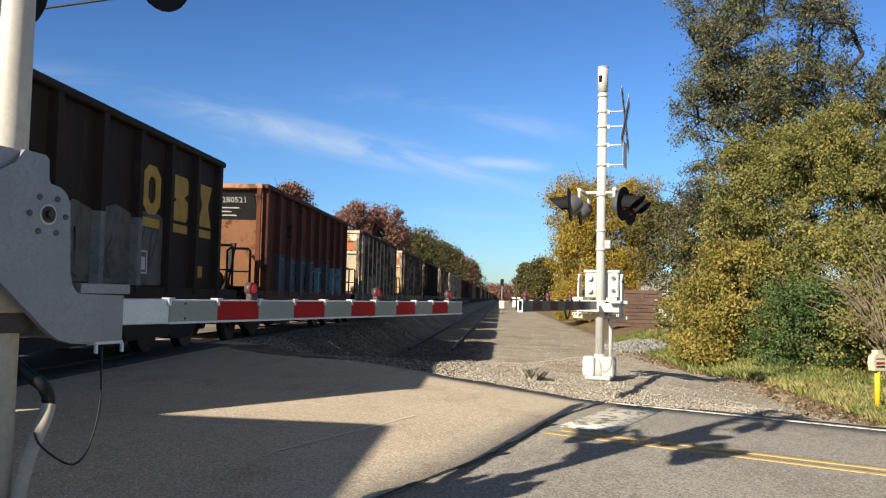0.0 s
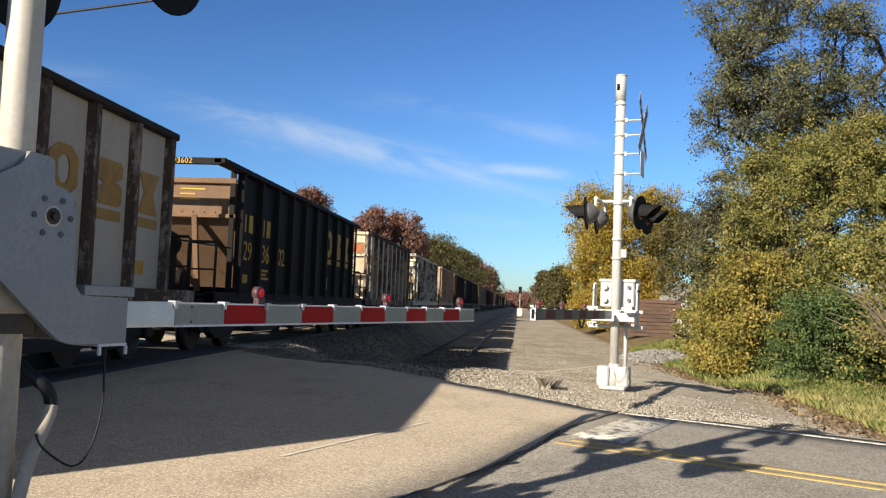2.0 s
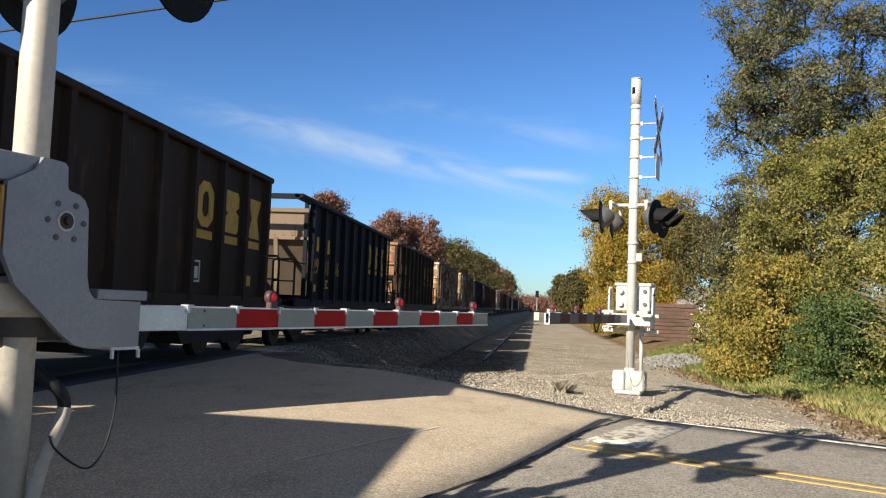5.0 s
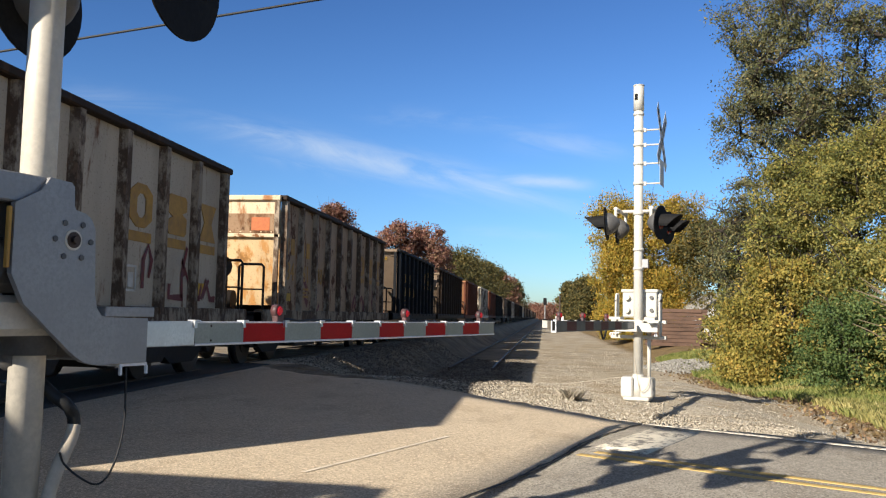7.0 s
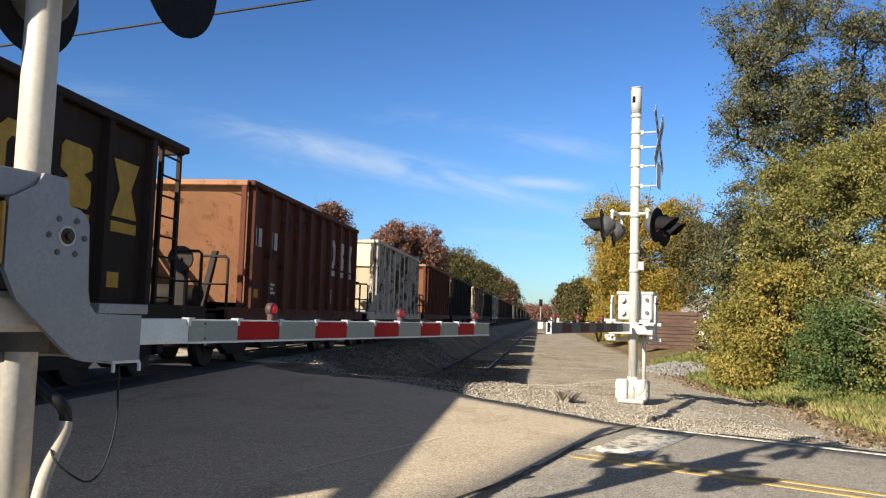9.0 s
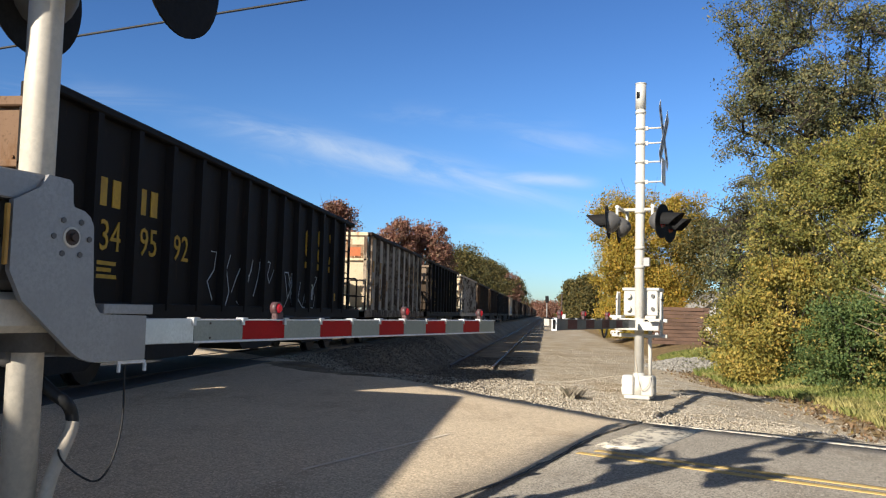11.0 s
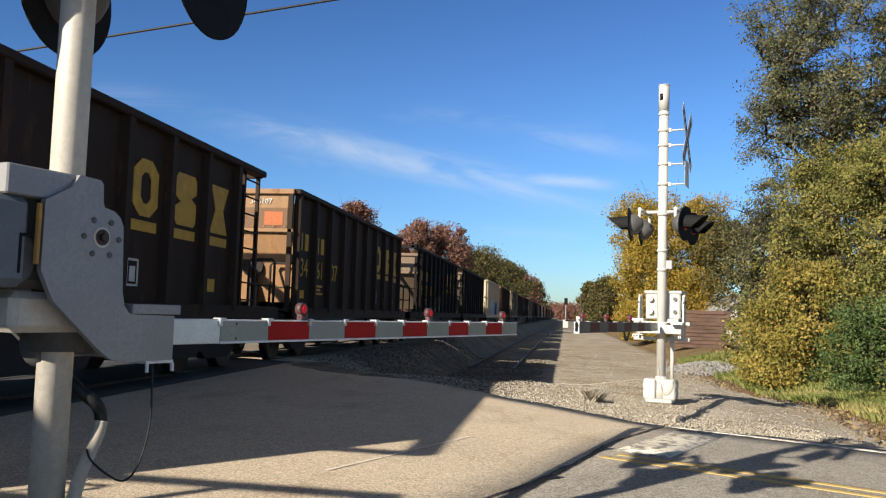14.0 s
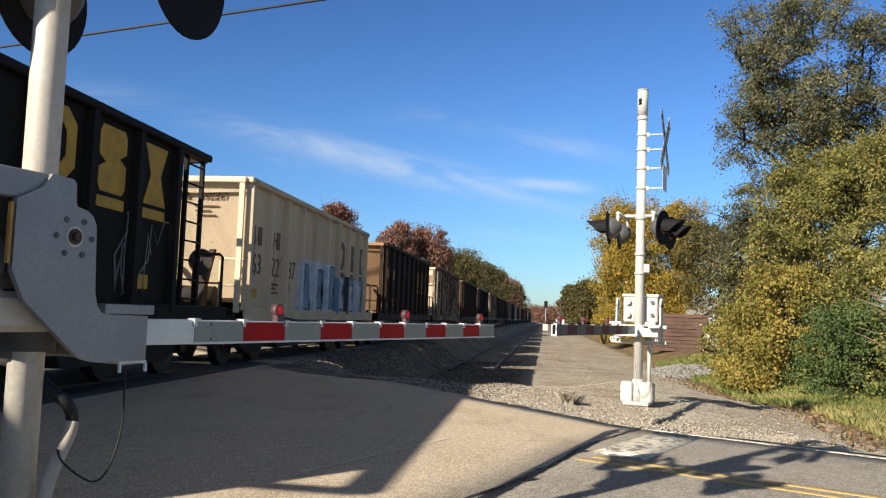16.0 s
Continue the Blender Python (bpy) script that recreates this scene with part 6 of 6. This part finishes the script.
    # woods along the far side of the train
    for x, y, rx, rz, sd, mt, lab in (
            (-21.9, 88.0, 3.4, 13.6, 41, L_RED, "russet autumn tree behind the train"), (-15.2, 88.0, 2.8, 11.6, 42, L_RED, "russet tree with thinning leaves"),
            (-12.2, 92.0, 3.6, 11.6, 43, L_RED, "dark russet round-crowned tree"), (-13.5, 124.0, 6.5, 12.6, 44, L_DARK, "dull green round-crowned tree"),
            (-15.0, 148.0, 7.0, 13.8, 45, L_DARK, "dull green tree in the far row"), (-14.5, 172.0, 7.0, 14.2, 46, L_DARK, "brownish green tree in the far row"),
            (-16.0, 205.0, 8.0, 16.0, 47, L_DARK, "yellowing tree in the far row"), (-15.5, 245.0, 8.0, 17.5, 48, L_DARK, "dull tree in the far row"),
            (-15.5, 295.0, 9.0, 18.5, 49, L_RED, "brown tree in the far row"), (-15.0, 360.0, 10.0, 19.0, 50, L_DARK, "dull tree at the end of the row"),
            (8.6, 160.0, 4.0, 10.5, 51, L_DARK, "dark tree beyond the gravel way"), (7.5, 215.0, 4.5, 12.5, 52, L_DARK, "dark tree far down the line"),
            (14.0, 120.0, 6.0, 10.5, 53, L_MIX, "brownish tree beyond the gravel way"), (11.0, 300.0, 7.0, 14.0, 54, L_RED, "russet trees far down the line"),
            (-2.0, 620.0, 18.0, 11.0, 55, L_RED, "russet wood at the end of the line")):
        shrub("tree", lab, (x, y), (rx, rx, rz * (0.92 if 100 < y < 400 else 1.0)), sd, 30000 if y < 100 else 18000, (0.055 if y < 100 else 0.07) + y * 0.0009, mt, 130, 6, "tree")


build_plants()


def tris_mesh(name, verts, faces, material):
    me = bpy.data.meshes.new(name)
    n, k = len(verts), len(faces)
    me.vertices.add(n)
    me.vertices.foreach_set("co", np.ascontiguousarray(verts, dtype=np.float32).ravel())
    me.loops.add(3 * k)
    me.loops.foreach_set("vertex_index", np.ascontiguousarray(faces, dtype=np.int32).ravel())
    me.polygons.add(k)
    me.polygons.foreach_set("loop_start", np.arange(0, 3 * k, 3, dtype=np.int32))
    me.materials.append(material)
    me.update(calc_edges=True)
    return me


def stone_material(name, stops):
    m, nt, b = start_material(name, 0.9, 0, 0.25)
    g = nt.nodes.new("ShaderNodeNewGeometry")
    r = ramp_node(nt, stops)
    nt.links.new(g.outputs["Random Per Island"], r.inputs[0])
    f = noise_node(nt, coords(nt), 60, 3, 0.7)
    nt.links.new(mix_node(nt, edge_node(nt, f, 0.4, 0.7), r.outputs[0], mix_node(nt, 1.0, r.outputs[0], (0.75, 0.75, 0.75), "MULTIPLY")), b.inputs["Base Color"])
    return m


def stones(name, label, spots, lo, hi, material, seed):
    """Loose crushed stones lying on the ground at the given spots."""
    rng = np.random.default_rng(seed)
    n = len(spots)
    base = np.array([(1, 0, 0), (0, 1, 0), (-1, 0, 0), (0, -1, 0), (0, 0, 1), (0, 0, -1)], float)
    tri = np.array([(0, 1, 4), (1, 2, 4), (2, 3, 4), (3, 0, 4), (1, 0, 5), (2, 1, 5), (3, 2, 5), (0, 3, 5)])
    v = base[None] * rng.uniform(0.6, 1.25, (n, 6, 1)) + rng.normal(0, 0.16, (n, 6, 3))
    s = lo * (hi / lo) ** (rng.random((n, 1, 1)) ** 1.7)
    a = rng.uniform(0, 2 * np.pi, n)
    v = v * s * np.array([1.0, 0.8, 0.62])
    x = v[:, :, 0] * np.cos(a)[:, None] - v[:, :, 1] * np.sin(a)[:, None]
    y = v[:, :, 0] * np.sin(a)[:, None] + v[:, :, 1] * np.cos(a)[:, None]
    z = v[:, :, 2] + s[:, :, 0] * 0.3
    p = np.stack([x, y, z], -1) + np.array(spots)[:, None, :]
    f = (tri[None] + 6 * np.arange(n)[:, None, None]).reshape(-1, 3)
    return tagged(part(name, tris_mesh(name, p.reshape(-1, 3), f, material), None, None), label, "gravel", "", "stuff")


def rough(x, y):
    n = x * NX + y * NY
    z = land(x, y)
    if n > 11.5 + max(0, -x - 2) * 0.4 or n < -4:
        z += 0.03 * noise.noise((x * 0.9, y * 0.9, 0)) + 0.03 * noise.noise((x * 2.3, y * 2.3, 5))
        z += 0.07 * step(12.2, 13.5, n) * step(2.5, 0.0, x) * step(-7.0, -3.0, x) * (0.6 + noise.noise((x * 0.7, y * 0.5, 9)))
    return z


def build_gravel():
    rnd = random.Random(77)
    pale, dark, edge = [], [], []
    while len(dark) < 30000:
        y = 12 + 26 * rnd.random() ** 1.6
        x = rnd.uniform(-5.2, -0.6) + abs(rnd.gauss(0, 0.35))
        if x * NX + y * NY > edge_n(x * UX + y * UY) + 0.05:
            dark.append((x, y, rough(x, y)))
    while len(pale) < 21000:
        y = 11 + 40 * rnd.random() ** 2.0
        x = rnd.uniform(-0.6, 6.0)
        n = x * NX + y * NY
        if x < -0.3 and y > 16.5:
            continue
        if n > 11.05 and n > edge_n(x * UX + y * UY) + 0.03 and rnd.random() < (1.0 if x < 2.3 else 0.35):
            pale.append((x, y, rough(x, y)))
    while len(edge) < 14000:
        u = rnd.uniform(-13, -1.2)
        n = edge_n(u) + abs(rnd.gauss(0, 0.9)) - 0.05 + max(0, u + 3) * 0.25
        x, y = un(u, n)
        edge.append((x, y, rough(x, y) + 0.01))
    # ballast stones, toned down further for the shade beside the train
    d = stone_material("ballast_stone", [(0, (0.085, 0.07, 0.055)), (0.5, (0.15, 0.125, 0.097)), (0.85, (0.22, 0.187, 0.148)), (1, (0.34, 0.295, 0.235))])
    p = stone_material("pale_crushed_stone", [(0, (0.29, 0.248, 0.188)), (0.5, (0.40, 0.348, 0.27)), (0.85, (0.47, 0.412, 0.325)), (1, (0.58, 0.52, 0.42))])
    stones("ballast", "dark crushed-stone ballast by the tracks, darkened further for train shade", dark, 0.014, 0.042, d, 5)
    stones("gravel", "pale crushed stone on the gravel way", pale, 0.007, 0.024, p, 6)
    stones("gravel", "heaped pale crushed stone along the asphalt edge", edge, 0.008, 0.028, p, 7)


build_gravel()


def build_heap():
    """A low heap of grey stone dumped beside the way."""
    rnd = random.Random(12)
    spots = []
    for _ in range(3800):
        a, r = rnd.uniform(0, 2 * math.pi), math.sqrt(rnd.random())
        x, y = 6.0 + 1.5 * r * math.cos(a), 35.0 + 3.0 * r * math.sin(a)
        spots.append((x, y, rough(x, y) + 0.42 * (1 - r) ** 0.8 - 0.02))
    stones("gravel_heap", "low heap of grey crushed stone beside the way", spots, 0.03, 0.075, stone_material("grey_crushed_stone", [(0, (0.17, 0.16, 0.14)), (0.5, (0.27, 0.255, 0.225)), (1, (0.40, 0.38, 0.34))]), 8)


build_heap()


def blades(name, label, spots, height, width, material, seed, category="grass", lean=0.5):
    rng = np.random.default_rng(seed)
    n = len(spots)
    p = np.array(spots)
    h = height * rng.uniform(0.45, 1.3, (n, 1))
    a = rng.uniform(0, 2 * np.pi, n)
    d = np.stack([np.cos(a), np.sin(a), np.zeros(n)], 1)
    w = np.stack([-np.sin(a), np.cos(a), np.zeros(n)], 1) * width
    up = np.array([0, 0, 1.0])
    mid = p + d * h * lean * 0.3 + up * h * 0.6
    tip = p + d * h * lean + up * h
    return tagged(part(name, quads_mesh(name, np.stack([p - w, mid - w * 0.4, tip, p + w], 1), material), None, None), label, category, "", "stuff")


def build_verge():
    rnd = random.Random(91)
    green, straw, litter = [], [], []
    for _ in range(60000):
        y = 9 + 34 * rnd.random() ** 1.2
        x = 5.9 + abs(rnd.gauss(0, 1.4)) + 0.3 * noise.noise((y * 0.5, 0, 0))
        if x * NX + y * NY > 12.0:
            t = noise.noise((x * 0.5, y * 0.35, 3)) + (0.35 if y < 19 else -0.1)
            (straw if t > 0.32 else green).append((x, y, rough(x, y) - 0.01))
    for _ in range(2800):
        y = 10 + 30 * rnd.random() ** 1.3
        x = 5.75 + rnd.gauss(0, 0.45) + 0.3 * noise.noise((y * 0.5, 0, 0))
        if x * NX + y * NY > 11.6:
            litter.append((x, y, rough(x, y) + 0.02))
    blades("grass", "dull green verge grass beside the gravel way", green, 0.15, 0.011, L_VERGE, 1)
    blades("grass", "dry straw-coloured verge grass", straw, 0.15, 0.008, L_STRAW, 2)
    tagged(part("leaf_litter", quads_mesh("leaf_litter", leaf_quads(np.random.default_rng(3), np.array(litter), 0.05, 0.02), L_LITTER), None, None), "brown fallen leaves along the verge", "leaf litter", "", "stuff")
    tuft = []
    for _ in range(260):
        a, r = rnd.uniform(0, 6.28), abs(rnd.gauss(0, 0.07))
        tuft.append((0.98 + r * math.cos(a), 13.4 + r * math.sin(a), rough(0.98, 13.4) - 0.02))
    blades("weed_tuft", "dead grey weed tuft in the gravel", tuft, 0.17, 0.006, L_DEAD, 4, "weed", 0.9)


L_DEAD = leaf_material("dead_weed", [(0, (0.24, 0.20, 0.15)), (0.5, (0.40, 0.34, 0.26)), (1, (0.55, 0.48, 0.38))])
build_verge()

# ---- lesser things ----
WOOD = plain("old_timber", (0.145, 0.085, 0.058), (0.055, 0.034, 0.025), 1.2, 14, 0.9)
HOUSE = plain("white_siding", (0.72, 0.72, 0.70), (0.62, 0.62, 0.6), 1, 12, 0.7)
ROOF = plain("grey_shingle", (0.36, 0.34, 0.31), None, 1, 12, 0.9)


def build_timber_stack():
    stack = thing("timber_stack", "stack of old brown railway timbers", "timber stack", pose(8.1, 50.0, land(8.1, 50)))
    bm = bmesh.new()
    box(bm, (-1.5, -0.12, 0), (1.5, 0.12, 0.2), 0.01)
    me = mesh_of(bm, "timber", WOOD)
    rnd = random.Random(3)
    for row in range(10):
        for k in range(4):
            t = part("timber", me, None, stack)
            t.matrix_local = pose(rnd.uniform(-0.45, 0.45), k * 0.27 + rnd.uniform(-0.05, 0.02), row * 0.213, 0, rnd.uniform(-0.3, 0.3), rnd.uniform(-2.5, 2.5))


build_timber_stack()


def build_house():
    h = thing("shed", "small white gabled shed behind the timber stack", "shed", pose(12.9, 61.0, land(11, 61), 0, 0, 14))
    bm = bmesh.new()
    box(bm, (-1.7, 0, 0), (1.7, 4, 2.1))
    part("wall", bm, HOUSE, h)
    bm = bmesh.new()
    rows = [[bm.verts.new((x, y, z)) for x, z in ((-1.7, 2.1), (1.7, 2.1), (0, 3.3))] for y in (0.02, 3.98)]
    bm.faces.new(rows[0]), bm.faces.new(rows[1][::-1])
    for k in range(3):
        bm.faces.new((rows[0][k], rows[1][k], rows[1][(k + 1) % 3], rows[0][(k + 1) % 3]))
    bmesh.ops.recalc_face_normals(bm, faces=bm.faces[:])
    part("gable", bm, HOUSE, h)
    for s in (-1, 1):
        bm = bmesh.new()
        rows = [[bm.verts.new((s * x, y, z + d)) for x, z in ((0, 3.32), (1.95, 1.95))] for y in (-0.2, 4.2) for d in (0, 0.09)]
        bm.faces.new((rows[0][0], rows[0][1], rows[2][1], rows[2][0])), bm.faces.new((rows[1][0], rows[3][0], rows[3][1], rows[1][1]))
        bm.faces.new((rows[0][0], rows[1][0], rows[1][1], rows[0][1])), bm.faces.new((rows[2][0], rows[2][1], rows[3][1], rows[3][0]))
        bm.faces.new((rows[0][1], rows[1][1], rows[3][1], rows[2][1]))
        bmesh.ops.recalc_face_normals(bm, faces=bm.faces[:])
        part("roof", bm, ROOF, h)


build_house()


def build_marker():
    post = thing("marker_post", "yellow plastic marker post with a round-topped warning cap", "marker post", pose(6.45, 14.4, land(6.45, 14.4)))
    bm = bmesh.new()
    rod(bm, (0, 0, -0.05), (0, 0, 0.86), 0.045, n=14)
    part("post", bm, YELLOW, post)
    bm = bmesh.new()
    prism(bm, [(-0.13, 0.66), (0.13, 0.66), (0.16, 0.78), (0.14, 0.88), (0.06, 0.93), (0.05, 0.98), (-0.05, 0.98), (-0.06, 0.93), (-0.14, 0.88), (-0.16, 0.78)], -0.055, 0.055, pose(0, 0, 0, 0, 0, -60))
    cap = part("cap", bm, plain("cream_plastic", (0.72, 0.62, 0.4), None, 4, 30, 0.5), post)
    for z, mt, hh in ((0.76, REDFILM, 0.035), (0.71, BLACK, 0.025), (0.84, BLACK, 0.012)):
        bm = bmesh.new()
        box(bm, (0.056, -0.1, z), (0.06, 0.1, z + hh), 0, pose(0, 0, 0, 0, 0, -60))
        part("label_bar", bm, mt, cap)


build_marker()


def build_line_signal():
    s = thing("track_signal", "tall dark railway signal far down the line", "railway signal", pose(0.65, 150, land(0.65, 150)))
    bm = bmesh.new()
    rod(bm, (0, 0, 0), (0, 0, 4.2), 0.09, n=8)
    part("mast", bm, ALU, s)
    bm = bmesh.new()
    box(bm, (-0.3, -0.12, 4.1), (0.3, 0.12, 5.3), 0.05)
    part("head", bm, BLACK, s)
    bm = bmesh.new()
    box(bm, (-0.45, -0.3, 0.1), (0.45, 0.3, 1.5), 0.02)
    part("cabinet", bm, WHITE, s)
    c = thing("equipment_hut", "white railway equipment hut beside the line", "hut", pose(3.9, 190, land(3.9, 190)))
    bm = bmesh.new()
    box(bm, (-0.9, -0.9, 0), (0.9, 0.9, 2.1), 0.03)
    part("wall", bm, HOUSE, c)
    bm = bmesh.new()
    box(bm, (-1.0, -1.0, 2.1), (1.0, 1.0, 2.2), 0.02)
    part("roof", bm, HOUSE, c)
    p = thing("utility_pole", "thin wooden utility pole far down the line", "utility pole", pose(3.05, 140, land(3.05, 140)))
    bm = bmesh.new()
    rod(bm, (0, 0, 0), (0, 0, 5.6), 0.14, 0.1, n=8)
    part("pole", bm, TIE, p)


build_line_signal()


def build_cable():
    a, b = Vector((-24.2, 20.6, 6.53)), Vector((26.0, 20.6, 13.68))
    bm = bmesh.new()
    pts = []
    for k in range(33):
        f = k / 32
        pts.append(a.lerp(b, f) - Vector((0, 0, 4 * 0.1 * f * (1 - f))))
    pipe(bm, pts, 0.034, 6)
    tagged(part("overhead_cable", bm, RUBBER, None), "black overhead cable slung between two utility poles", "cable")
    for p in (a, b):
        pole = thing("utility_pole", "wooden utility pole that carries the cable", "utility pole", pose(p.x, p.y, land(p.x, p.y)))
        bm = bmesh.new()
        rod(bm, (0, 0, -0.2), (0, 0, p.z + 0.25), 0.16, 0.11, n=12)
        part("pole", bm, TIE, pole)


build_cable()


def motions():
    for car, y in TRAIN:
        walk(car, [(0.0, pose(MAIN_X, y, RAIL)), (8.0, pose(MAIN_X, y - 8.0 * SPEED, RAIL)), (16.0, pose(MAIN_X, y - 16.0 * SPEED, RAIL))])


motions()
